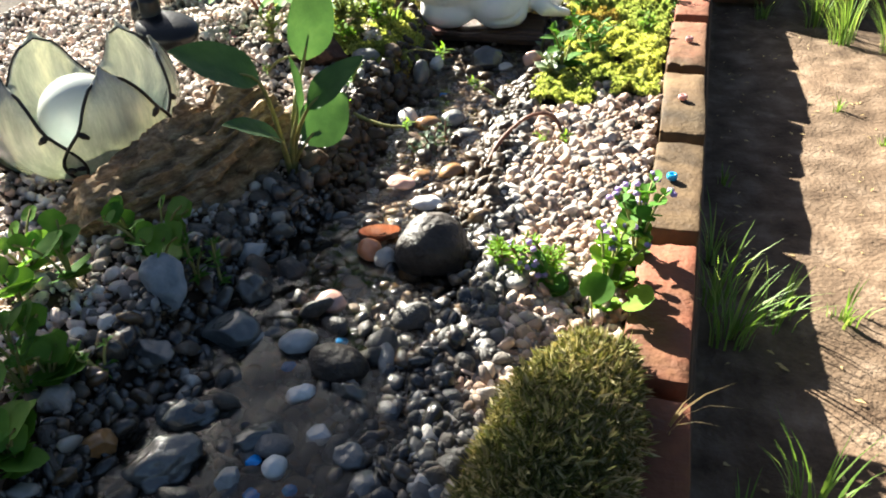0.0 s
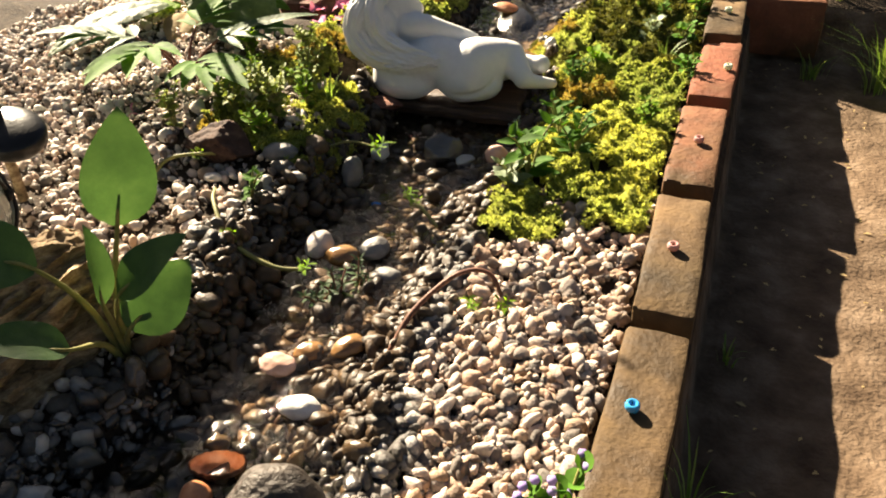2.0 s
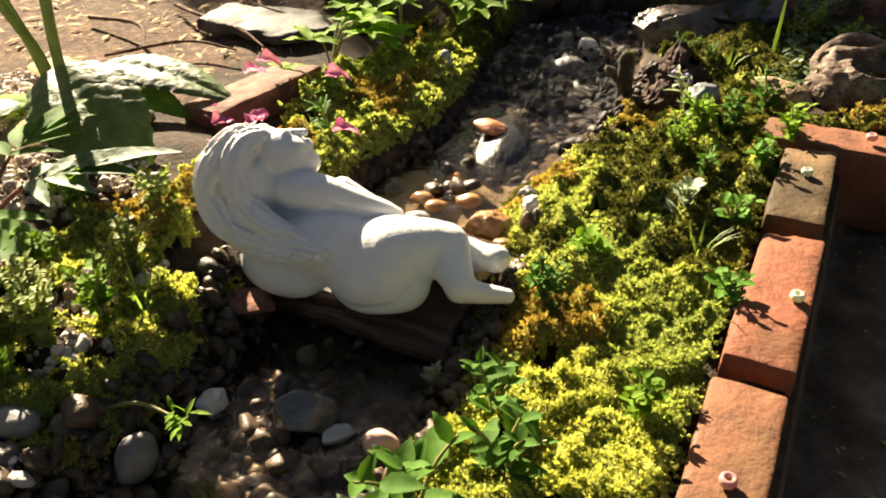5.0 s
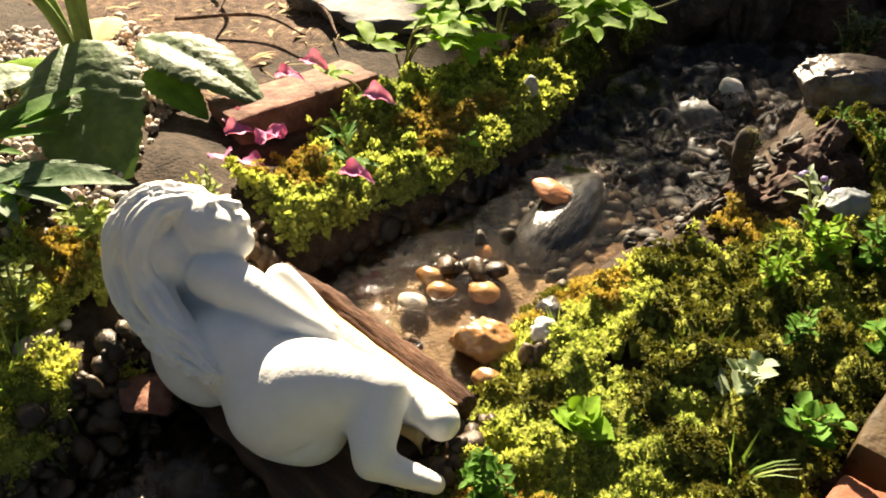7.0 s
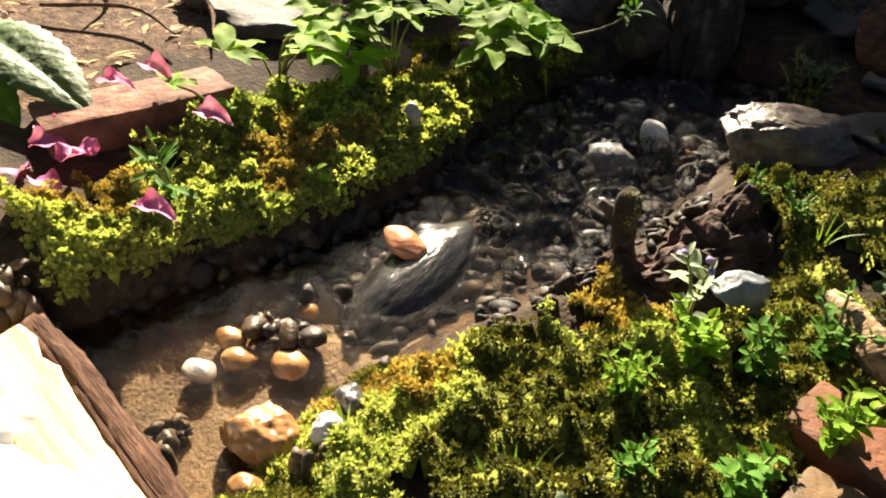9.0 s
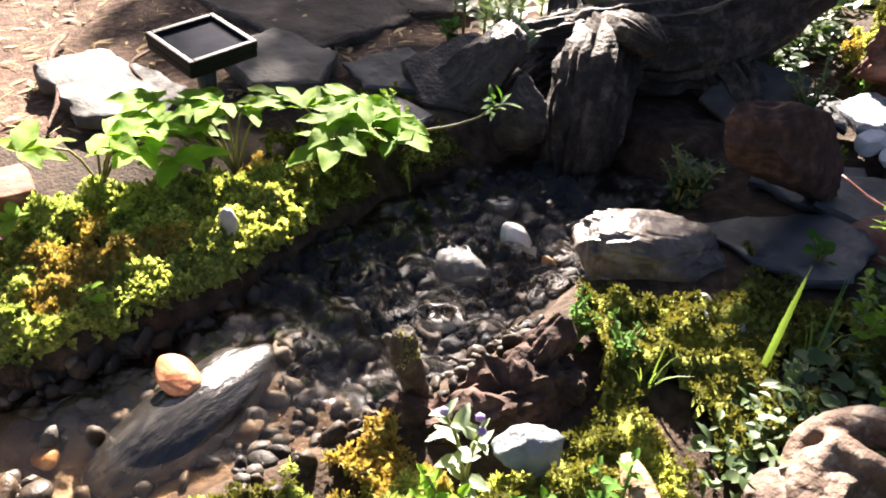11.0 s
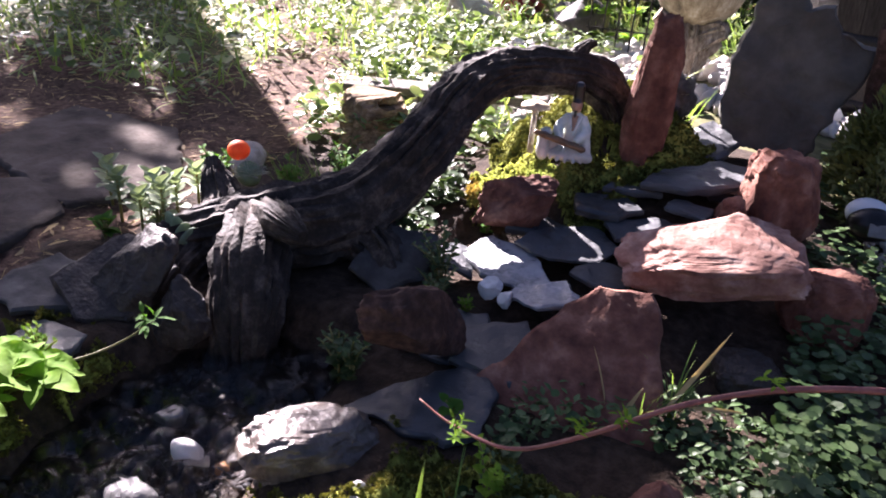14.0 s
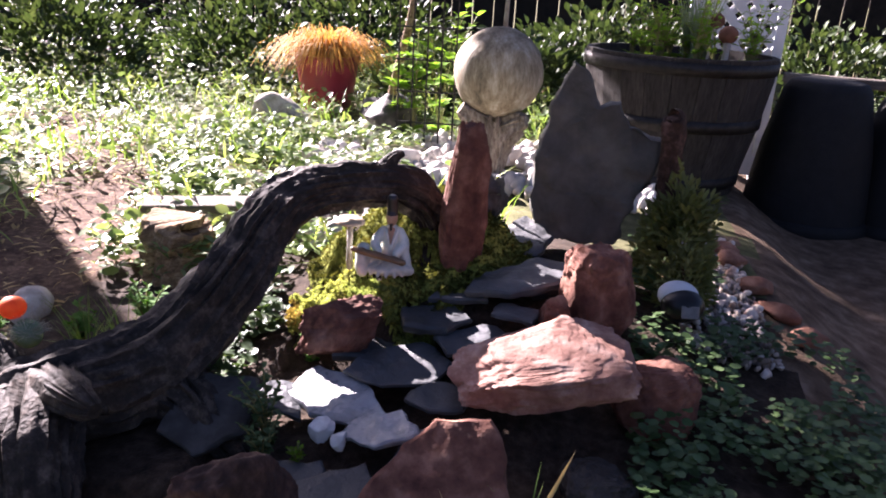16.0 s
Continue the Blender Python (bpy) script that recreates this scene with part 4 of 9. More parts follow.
for s in range(4):
    bm = box_bm(0.057, 0.205, 0.100, 0.004, 2)
    bmesh.ops.subdivide_edges(bm, edges=[e for e in bm.edges if e.calc_length() > 0.03], cuts=5, use_grid_fill=True)
    for v in bm.verts:
        n = noise.noise_vector(v.co * 38 + Vector((s * 5.0, 0, 0)))
        v.co += Vector(n) * 0.0016
        if abs(v.co.y) > 0.094 and noise.noise(v.co * 30 + Vector((0, s * 3.0, 0))) > 0.15:
            v.co.y *= 0.975
            v.co.z -= 0.003
    for f in bm.faces:
        f.smooth = True
    me = bpy.data.meshes.new("brick")
    bm.to_mesh(me)
    bm.free()
    me.set_sharp_from_angle(angle=radians(40))
    brick_meshes.append(me)


def brick(x, y, z, rz, k, mat, label="", tilt=0.0, scale=(1, 1, 1)):
    me = brick_meshes[k]
    if not me.materials:
        me.materials.append(M["brick"])
    ob = new("brick", me)
    ob.parent = edging
    ob.matrix_basis = edging.matrix_basis.inverted() @ pose(x, y, z, tilt, 0, rz) @ Matrix.Diagonal((*scale, 1))
    if mat is not M["brick"]:
        ob.material_slots[0].link = "OBJECT"
        ob.material_slots[0].material = mat
    if label:
        tagged(ob, label)
    return ob


for i, (yc, mt) in enumerate([(0.145, "brick"), (0.37, "brick"), (0.59, "brick"), (0.812, "oldbrick"), (1.035, "oldbrick"), (1.258, "brick"), (1.484, "brick")]):
    top = 0.047 + 0.028 * (yc - 0.8)
    brick(0.0525 - 0.006 * (yc - 0.9) + 0.002 * math.sin(i * 2.3), yc, top - 0.05, 1.2 * math.sin(i * 1.9) + 0.4, i % 4, M[mt], "", 0.8 * math.sin(i * 3.1))
brick(0.047, 1.69, 0.022, 0.5, 2, M["oldbrick"], "short mossy brick", 0, (1, 0.83, 1))
brick(0.095, 1.815, 0.022, 88, 1, M["brick"], "", 0, (1, 1.05, 1))

# ---- trees towards the sun, high out of view, whose shade falls across the bed ----
def shade_tree(x, y, targets, reach, seed, label, height=0.75):
    """A tree whose leaf clumps hang on the sun's way to the places it shades: (x, y, radius, leaves)."""
    r = np.random.default_rng(seed)
    e = base("tree", x, y, float(land(x, y)))
    tagged(e, label, "tree", "shade trees")
    V, F = leaf_shape(1.0, 0.55, 0.25, 0.4, 3)
    g, gb = Geo(), Geo()
    top = np.array((0, 0, reach * sun_dir.z * height))
    for tx, ty, rad, n in targets:
        c = np.array((tx, ty, 0.1)) + np.array(sun_dir[:]) * (reach + r.uniform(-0.3, 0.3)) - np.array(e.location[:])
        d = r.normal(size=(n, 3))
        d = d / np.linalg.norm(d, axis=1)[:, None] * rad * r.uniform(0.1, 1.0, n)[:, None] ** 0.5
        mats = turns(n, r) * (0.085 * r.uniform(0.6, 1.2, n))[:, None, None]
        g.many(V, F, mats, c + d)
        V2, F2 = limb([(*top * 0.9, 0.05), (*(top * 0.5 + c * 0.5 + np.array((0, 0, 0.12))), 0.03), (*c, 0.012)], 4, sides=7)
        gb.add(V2, F2)
    V2, F2 = limb([(0, 0, -0.1, 0.16), (0.03, 0.02, top[2] * 0.5, 0.12), (*top, 0.06)], 6, sides=12, rough=0.15, freq=4)
    grid_object("trunk", V2, F2, M["bark"], e)
    gb.done("limbs", M["bark"], e)
    g.done("crown", M["weed"], e)
    return e


shade_tree(-5.05, 5.85, [(-1.05, 2.30, 0.26, 380), (-1.25, 2.75, 0.28, 400), (-1.5, 2.4, 0.3, 300), (-1.6, 3.25, 0.3, 300), (-2.0, 3.4, 0.35, 300), (-2.1, 2.9, 0.3, 300), (-0.64, 2.28, 0.10, 100), (-0.80, 2.26, 0.13, 130)], 6.0, 3, "broad-crowned tree standing beyond the path")
shade_tree(-3.09, 4.59, [(0.68, 2.34, 0.18, 240), (0.92, 2.72, 0.24, 300), (0.36, 2.20, 0.13, 70), (0.20, 2.10, 0.12, 50), (0.88, 3.3, 0.3, 320), (0.95, 3.8, 0.3, 320), (1.2, 2.9, 0.3, 260), (0.82, 3.05, 0.2, 260), (0.74, 3.20, 0.16, 200), (1.0, 3.05, 0.2, 240), (0.70, 3.45, 0.16, 180), (-0.20, 2.34, 0.11, 70), (0.04, 2.32, 0.11, 130), (-0.05, 2.42, 0.10, 100), (-0.14, 2.33, 0.09, 90), (0.55, 2.12, 0.15, 80), (0.52, 2.37, 0.10, 120), (0.58, 2.62, 0.12, 130), (0.64, 2.86, 0.14, 150), (0.36, 2.35, 0.07, 50), (1.15, 3.3, 0.3, 330), (1.4, 3.7, 0.3, 300)], 5.6, 4, "garden tree with open crown near the lawn", 0.98)
shade_tree(-4.25, 2.47, [(-0.42, 0.50, 0.10, 50), (-0.28, 0.46, 0.13, 80), (-0.46, 0.22, 0.12, 40), (-0.20, 0.32, 0.13, 60), (-0.10, 0.22, 0.12, 50), (0.22, 0.40, 0.11, 120), (0.34, 0.36, 0.13, 130), (0.24, 0.50, 0.06, 40)], 5.2, 5, "young tree at the side of the lawn")

# ---- the statue on its board ----
def skin(D, lo, step):
    """The surface where a field of distances on a grid passes zero, as one smooth mesh."""
    inside = D < 0
    n = np.array(D.shape)
    cell = tuple(n - 1)
    total, count = np.zeros(cell + (3,)), np.zeros(cell)
    corners = [(i, j, k) for i in (0, 1) for j in (0, 1) for k in (0, 1)]

    def cut(c):
        return tuple(slice(a, a + m) for a, m in zip(c, cell))

    for a in corners:
        for axis in range(3):
            if a[axis]:
                continue
            b = tuple(v + (q == axis) for q, v in enumerate(a))
            da, db = D[cut(a)], D[cut(b)]
            hit = inside[cut(a)] != inside[cut(b)]
            t = np.where(hit, da / np.where(hit, da - db, 1.0), 0.0)
            for q in range(3):
                total[..., q] += hit * (a[q] + (t if q == axis else 0.0))
            count += hit
    on = count > 0
    index = np.full(cell, -1)
    index[on] = np.arange(on.sum())
    at = np.argwhere(on)
    V = lo + (at + total[on] / count[on][:, None]) * step
    F = []
    for axis in range(3):
        u, v = (axis + 1) % 3, (axis + 2) % 3
        s0 = [slice(1, m - 1) for m in n]
        s0[axis] = slice(0, n[axis] - 1)
        s1 = list(s0)
        s1[axis] = slice(1, n[axis])
        p, q = inside[tuple(s0)], inside[tuple(s1)]
        for way in (True, False):
            e = np.argwhere((p != q) & (p == way)) + np.array([0 if w == axis else 1 for w in range(3)])
            du, dv = np.eye(3, dtype=int)[u], np.eye(3, dtype=int)[v]
            quad = [index[tuple((e - o).T)] for o in (du * 0, du, du + dv, dv)]
            F.append(np.stack(quad if way else quad[::-1], 1))
    return V, np.vstack(F)


class Clay:
    """A form kneaded out of rods and balls that flow into one another."""

    def __init__(self, lo, hi, step, rim=0.014):
        self.lo, self.step, self.rim = np.array(lo), step, rim
        self.axes = [np.arange(a, b, step) for a, b in zip(lo, hi)]
        self.D = np.full([len(a) for a in self.axes], 0.05)

    def near(self, P, r):
        """The part of the grid round a form."""
        P, r = np.atleast_2d(P), r + self.rim
        cut = tuple(slice(max(0, int((P[:, i].min() - r - self.lo[i]) / self.step)), max(1, int((P[:, i].max() + r - self.lo[i]) / self.step) + 1)) for i in range(3))
        return cut, np.stack(np.meshgrid(*[a[c] for a, c in zip(self.axes, cut)], indexing="ij"), -1)

    def bone(self, rows):
        """Distance to a chain of tapered rods through rows (x, y, z, radius)."""
        Q = smooth_path(rows, 4)
        cut, G = self.near(Q[:, :3], Q[:, 3].max())
        d = np.full(G.shape[:3], 9.0)
        for a, b in zip(Q[:-1], Q[1:]):
            w = b[:3] - a[:3]
            P = G - a[:3]
            t = np.clip(P @ w / (w @ w), 0, 1)
            d = np.minimum(d, np.linalg.norm(P - t[..., None] * w, axis=-1) - a[3] - (b[3] - a[3]) * t)
        return cut, d

    def ball(self, c, r, m=None):
        cut, G = self.near(np.array(c), max(r))
        P = G - np.array(c)
        if m is not None:
            P = P @ m
        r = np.array(r)
        k0 = np.sqrt(((P / r) ** 2).sum(-1))
        k1 = np.sqrt(((P / (r * r)) ** 2).sum(-1))
        return cut, k0 * (k0 - 1) / np.maximum(k1, 1e-6)

    def hair(self, rows, strands, amp, twist):
        """A thick lock with strands winding along it."""
        Q = smooth_path(rows, 5)
        cut, G = self.near(Q[:, :3], Q[:, 3].max())
        d = np.full(G.shape[:3], 9.0)
        along, ang, run = np.zeros(d.shape), np.zeros(d.shape), 0.0
        for a, b in zip(Q[:-1], Q[1:]):
            w = b[:3] - a[:3]
            L = np.linalg.norm(w)
            P = G - a[:3]
            t = np.clip(P @ w / (L * L), 0, 1)
            P = P - t[..., None] * w
            n1 = np.array((1.0, 0, 0)) - w * w[0] / (L * L)
            n1 /= np.linalg.norm(n1)
            e = np.linalg.norm(P, axis=-1) - (a[3] + (b[3] - a[3]) * t)
            m = e < d
            d = np.where(m, e, d)
            along = np.where(m, run + t * L, along)
            ang = np.where(m, np.arctan2(P @ np.cross(w / L, n1), P @ n1), ang)
            run += L
        wave = 0.8 * np.sin(along * 95 + 1.7 * np.sin(ang * 2)) + twist * along
        return cut, d - amp * (np.abs(np.sin(ang * strands * 0.5 + wave)) ** 0.7 - 0.5 + 0.35 * np.sin(ang * strands * 1.3 - wave * 1.6 + 1.0))

    def blend(self, a, b, k):
        h = np.clip(0.5 + 0.5 * (b - a) / k, 0, 1)
        return b + (a - b) * h - k * h * (1 - h)

    def join(self, form, k=0.008):
        self.D[form[0]] = self.blend(self.D[form[0]], form[1], k)

    def carve(self, form, k=0.006):
        self.D[form[0]] = -self.blend(-self.D[form[0]], form[1], k)

    def mesh(self):
        return skin(self.D, self.lo, self.step)


def statue():
    clay = Clay((-0.485, 1.268, 0.030), (-0.148, 1.448, 0.212), 0.0016)
    bone, ball, join, carve, hair = clay.bone, clay.ball, clay.join, clay.carve, clay.hair
    # torso on its side with the back to the path, hip high
    join(bone([(-0.402, 1.337, 0.078, 0.028), (-0.372, 1.340, 0.084, 0.032), (-0.335, 1.347, 0.092, 0.0365), (-0.305, 1.353, 0.086, 0.035), (-0.277, 1.358, 0.086, 0.039)]))
    join(ball((-0.288, 1.336, 0.074), (0.040, 0.030, 0.033)), 0.010)
    join(ball((-0.266, 1.350, 0.066), (0.032, 0.030, 0.025)), 0.008)
    join(ball((-0.378, 1.322, 0.064), (0.046, 0.024, 0.022)), 0.012)
    carve(bone([(-0.318, 1.306, 0.060, 0.0024), (-0.288, 1.306, 0.060, 0.0028), (-0.258, 1.319, 0.064, 0.0028), (-0.240, 1.336, 0.078, 0.001)]), 0.006)
    # upper leg bent forward, shin coming back, foot on the board; the lower leg behind it
    join(bone([(-0.274, 1.362, 0.092, 0.031), (-0.252, 1.378, 0.094, 0.0275), (-0.235, 1.390, 0.092, 0.0225)]), 0.012)
    join(bone([(-0.234, 1.389, 0.090, 0.0215), (-0.222, 1.377, 0.084, 0.0195), (-0.210, 1.365, 0.078, 0.0150), (-0.205, 1.361, 0.074, 0.0125)]), 0.006)
    join(bone([(-0.205, 1.360, 0.072, 0.0120), (-0.189, 1.370, 0.066, 0.0100), (-0.168, 1.383, 0.060, 0.0070)]), 0.006)
    join(bone([(-0.255, 1.395, 0.074, 0.024), (-0.228, 1.412, 0.072, 0.0175), (-0.207, 1.415, 0.072, 0.0135), (-0.194, 1.415, 0.074, 0.0135)]), 0.005)
    # chest, shoulder and the arm laid along the side
    join(bone([(-0.398, 1.354, 0.104, 0.022), (-0.370, 1.368, 0.106, 0.022), (-0.345, 1.378, 0.102, 0.018)]), 0.008)
    join(bone([(-0.376, 1.356, 0.138, 0.0195), (-0.354, 1.363, 0.136, 0.0190), (-0.328, 1.373, 0.128, 0.0150), (-0.300, 1.384, 0.118, 0.0120), (-0.288, 1.389, 0.112, 0.0100)]), 0.003)
    join(bone([(-0.352, 1.398, 0.122, 0.013), (-0.328, 1.404, 0.108, 0.011), (-0.305, 1.404, 0.098, 0.009)]), 0.005)
    # neck and head, the face turned up
    C = np.array((-0.397, 1.373, 0.161))
    c = np.array((0.86, 0.25, -0.42))
    c /= np.linalg.norm(c)
    f = np.array((0.30, 0.52, 0.80))
    f -= c * (f @ c)
    f /= np.linalg.norm(f)
    s = np.cross(c, f)
    R = np.stack([c, s, f], 1)
    join(bone([(-0.386, 1.360, 0.128, 0.017), (-0.396, 1.370, 0.150, 0.016)]), 0.008)
    join(ball(C, (0.031, 0.0235, 0.0255), R), 0.004)

    def feature(along, side, out, r):
        return ball(C + c * along + s * side + f * out, r, R)

    join(feature(0.024, 0, 0.006, (0.0105, 0.011, 0.010)), 0.008)
    for q in (-1, 1):
        carve(feature(-0.001, q * 0.0088, 0.0275, (0.0040, 0.0058, 0.0046)), 0.004)
        join(feature(-0.001, q * 0.0088, 0.0218, (0.0026, 0.0042, 0.0026)), 0.002)
        join(feature(-0.0058, q * 0.0088, 0.0242, (0.0022, 0.0070, 0.0024)), 0.004)
        join(feature(0.011, q * 0.0105, 0.0165, (0.0080, 0.0066, 0.0060)), 0.006)
    join(bone([(*(C - c * 0.003 + f * 0.0250), 0.0026), (*(C + c * 0.0045 + f * 0.0285), 0.0030), (*(C + c * 0.0090 + f * 0.0300), 0.0036)]), 0.003)
    join(feature(0.0148, 0, 0.0238, (0.0022, 0.0060, 0.0026)), 0.002)
    join(feature(0.0188, 0, 0.0222, (0.0024, 0.0052, 0.0028)), 0.002)

    # hair swept back over the crown and down the back in strands
    join(ball((-0.412, 1.342, 0.140), (0.022, 0.018, 0.030)), 0.006)
    join(hair([(-0.417, 1.374, 0.176, 0.009), (-0.429, 1.354, 0.178, 0.0165), (-0.440, 1.336, 0.160, 0.0215), (-0.443, 1.326, 0.134, 0.0215), (-0.427, 1.318, 0.116, 0.0195), (-0.395, 1.315, 0.104, 0.0170), (-0.358, 1.314, 0.102, 0.0140), (-0.322, 1.314, 0.106, 0.0070)], 12, 0.0036, 6.0), 0.0025)
    join(hair([(-0.414, 1.362, 0.182, 0.009), (-0.419, 1.343, 0.180, 0.0125), (-0.416, 1.326, 0.162, 0.0130), (-0.406, 1.320, 0.138, 0.0125), (-0.384, 1.317, 0.123, 0.0115), (-0.356, 1.316, 0.116, 0.0090), (-0.330, 1.315, 0.113, 0.005)], 6, 0.0034, 16.0), 0.002)
    # curls along the hairline
    for k in range(9):
        q = k / 8
        p = C - c * (0.025 - 0.003 * math.cos(k * 2.1)) + s * 0.026 * (q - 0.5) * 1.6 + f * (0.016 - 0.026 * (q - 0.5) ** 2 * 2)
        join(ball(p, (0.0070, 0.0052, 0.0055), R), 0.002)
    # flat underneath, where it lies on the plank
    under = 0.043 + 0.16 * (clay.axes[1] - 1.36)
    clay.D = np.maximum(clay.D, under[None, :, None] - clay.axes[2][None, None, :])
    V, F = clay.mesh()
    return tagged(grid_object("statue", V, F, M["plaster"]), "white plaster figure reclining on its side on a plank", "statue")


statue()

plank = base("plank", -0.322, 1.385, 0.024, 2)
plank.matrix_basis = pose(-0.322, 1.388, 0.030, 9, 0, 2)
tagged(plank, "split log plank with bark edge bridging the stream", "plank")
V, F = slab_shape([(-0.125, -0.062), (0.0, -0.060), (0.122, -0.066), (0.118, 0.022), (0.0, 0.020), (-0.11, 0.022)], 0.019, 5, rough=0.0015)
grid_object("board", V, F, M["oldboard"], plank, "", True, 40)
V, F = slab_shape([(-0.108, 0.014), (0.119, 0.012), (0.118, 0.056), (0.0, 0.058), (-0.110, 0.056)], 0.025, 6, rough=0.0012)
grid_object("sapwood_edge", V, F, M["sapwood"], plank, "pale yellow split sapwood", True, 40)
g = Geo()
Q = smooth_path([(-0.112, 0.062, 0.010, 0.012), (-0.05, 0.064, 0.011, 0.013), (0.02, 0.063, 0.011, 0.0125), (0.08, 0.062, 0.011, 0.013), (0.121, 0.060, 0.010, 0.012)], 10)
V, F = tube(Q[:, :3], Q[:, 3], 40, rough=0.16, freq=60, ridges=0.32, nr=9)
g.add(V, F)
g.done("bark_edge", M["barkedge"], plank, "rough brown bark edge")
V, F = slab_shape([(-0.13, -0.076), (0.125, -0.082), (0.122, -0.058), (-0.128, -0.055)], 0.017, 8, rough=0.0015)
grid_object("front_strip", V, F, M["oldboard"], plank, "dark wet front edge", True, 40)
V, F = slab_shape([(-0.125, -0.066), (0.12, -0.07), (0.118, -0.052), (-0.122, -0.048)], 0.034, 9, rough=0.002)
ob = grid_object("under_board", V - np.array([0, 0, 0.034]), F, M["oldboard"], plank, "", True, 40)
stone("flat_stone", -0.405, 1.285, 0.038, (0.040, 0.022, 0.010), M["redrock"], "flat red stone under the end of the plank", 10, (0, 4), "angular", 31, 4)

# ---- driftwood and logs ----
def wood(name, parts, mat, label, category="driftwood", sides=28, rough=0.22, freq=26, ridges=0.16, nr=4, steps=9):
    if len(parts) > 2:
        e = base(name, *parts[0][0][:3])
        for i, rows in enumerate(parts):
            V, F = limb(rows, steps, sides=sides, rough=rough, freq=freq, seed=i * 3.7, ridges=ridges, nr=nr)
            grid_object("trunk" if i == 0 else "root", V - np.array(parts[0][0][:3]), F, mat, e, "", True, 50)
        return tagged(e, label, category)
    g = Geo()
    for i, rows in enumerate(parts):
        V, F = limb(rows, steps, sides=sides, rough=rough, freq=freq, seed=i * 3.7, ridges=ridges, nr=nr)
        g.add(V, F)
    return tagged(g.done(name, mat, None, "", True, 50), label, category)


wood("driftwood_log", [[(-0.590, 0.545, 0.034, 0.020), (-0.565, 0.572, 0.044, 0.044), (-0.530, 0.615, 0.054, 0.060), (-0.497, 0.670, 0.066, 0.064), (-0.470, 0.728, 0.084, 0.060), (-0.455, 0.768, 0.098, 0.052), (-0.448, 0.786, 0.104, 0.040), (-0.450, 0.780, 0.102, 0.012)]], M["drift"],
     "weathered grey-brown driftwood log lying on gravel", ridges=0.22, nr=10, sides=96, steps=16, rough=0.24, freq=38)
wood("driftwood_arch", [
    [(-0.66, 2.40, 0.08, 0.030), (-0.60, 2.44, 0.10, 0.050), (-0.50, 2.50, 0.125, 0.064), (-0.425, 2.57, 0.140, 0.062), (-0.375, 2.65, 0.192, 0.056), (-0.348, 2.72, 0.248, 0.052), (-0.335, 2.79, 0.295, 0.047), (-0.310, 2.85, 0.330, 0.043), (-0.265, 2.89, 0.345, 0.040), (-0.215, 2.93, 0.346, 0.039), (-0.165, 2.97, 0.338, 0.040), (-0.125, 3.01, 0.300, 0.038), (-0.105, 3.05, 0.22, 0.034)],
    [(-0.57, 2.46, 0.08, 0.055), (-0.61, 2.51, 0.13, 0.036), (-0.645, 2.535, 0.170, 0.022), (-0.66, 2.545, 0.195, 0.010)],
    [(-0.51, 2.47, 0.13, 0.052), (-0.465, 2.40, 0.115, 0.056), (-0.435, 2.35, 0.060, 0.050), (-0.42, 2.325, -0.01, 0.034)],
    [(-0.49, 2.48, 0.15, 0.040), (-0.43, 2.43, 0.178, 0.026), (-0.395, 2.412, 0.182, 0.018), (-0.375, 2.405, 0.182, 0.009)],
    [(-0.58, 2.44, 0.09, 0.048), (-0.58, 2.37, 0.06, 0.038), (-0.55, 2.30, 0.01, 0.026)],
    [(-0.45, 2.60, 0.12, 0.050), (-0.36, 2.58, 0.10, 0.045), (-0.30, 2.55, 0.07, 0.035), (-0.26, 2.54, 0.04, 0.02)],
    [(-0.48, 2.36, 0.08, 0.020), (-0.45, 2.32, 0.04, 0.018), (-0.445, 2.29, -0.01, 0.014)],
    [(-0.185, 2.955, 0.372, 0.016), (-0.170, 2.965, 0.392, 0.010), (-0.155, 2.97, 0.398, 0.004)],
], M["darkwood"], "blackened driftwood root arching over the small cascade", ridges=0.20, nr=8, sides=64, steps=10, rough=0.13)
mossy_stick = wood("mossy_stick", [[(-0.205, 1.885, 0.0, 0.012), (-0.205, 1.875, 0.05, 0.0115), (-0.202, 1.860, 0.10, 0.0105), (-0.200, 1.856, 0.120, 0.0095), (-0.199, 1.855, 0.130, 0.006)],
                     [(-0.205, 1.878, 0.070, 0.008), (-0.222, 1.868, 0.092, 0.006), (-0.232, 1.862, 0.100, 0.003)]], M["darkwood"], "short dark stick standing at the water with moss on top", "stick", sides=14, steps=6)
wood("bark_chunk", [[(-0.205, 1.80, 0.010, 0.016), (-0.180, 1.85, 0.030, 0.030), (-0.160, 1.91, 0.044, 0.032), (-0.142, 1.96, 0.054, 0.029), (-0.135, 1.985, 0.060, 0.016)], [(-0.160, 1.95, 0.055, 0.022), (-0.160, 1.978, 0.085, 0.016), (-0.158, 1.988, 0.105, 0.006)]], M["rotten"], "rough purple-brown rotten log chunk on the bank", "log", ridges=0.22, nr=5, steps=14, sides=56, rough=0.55, freq=34)


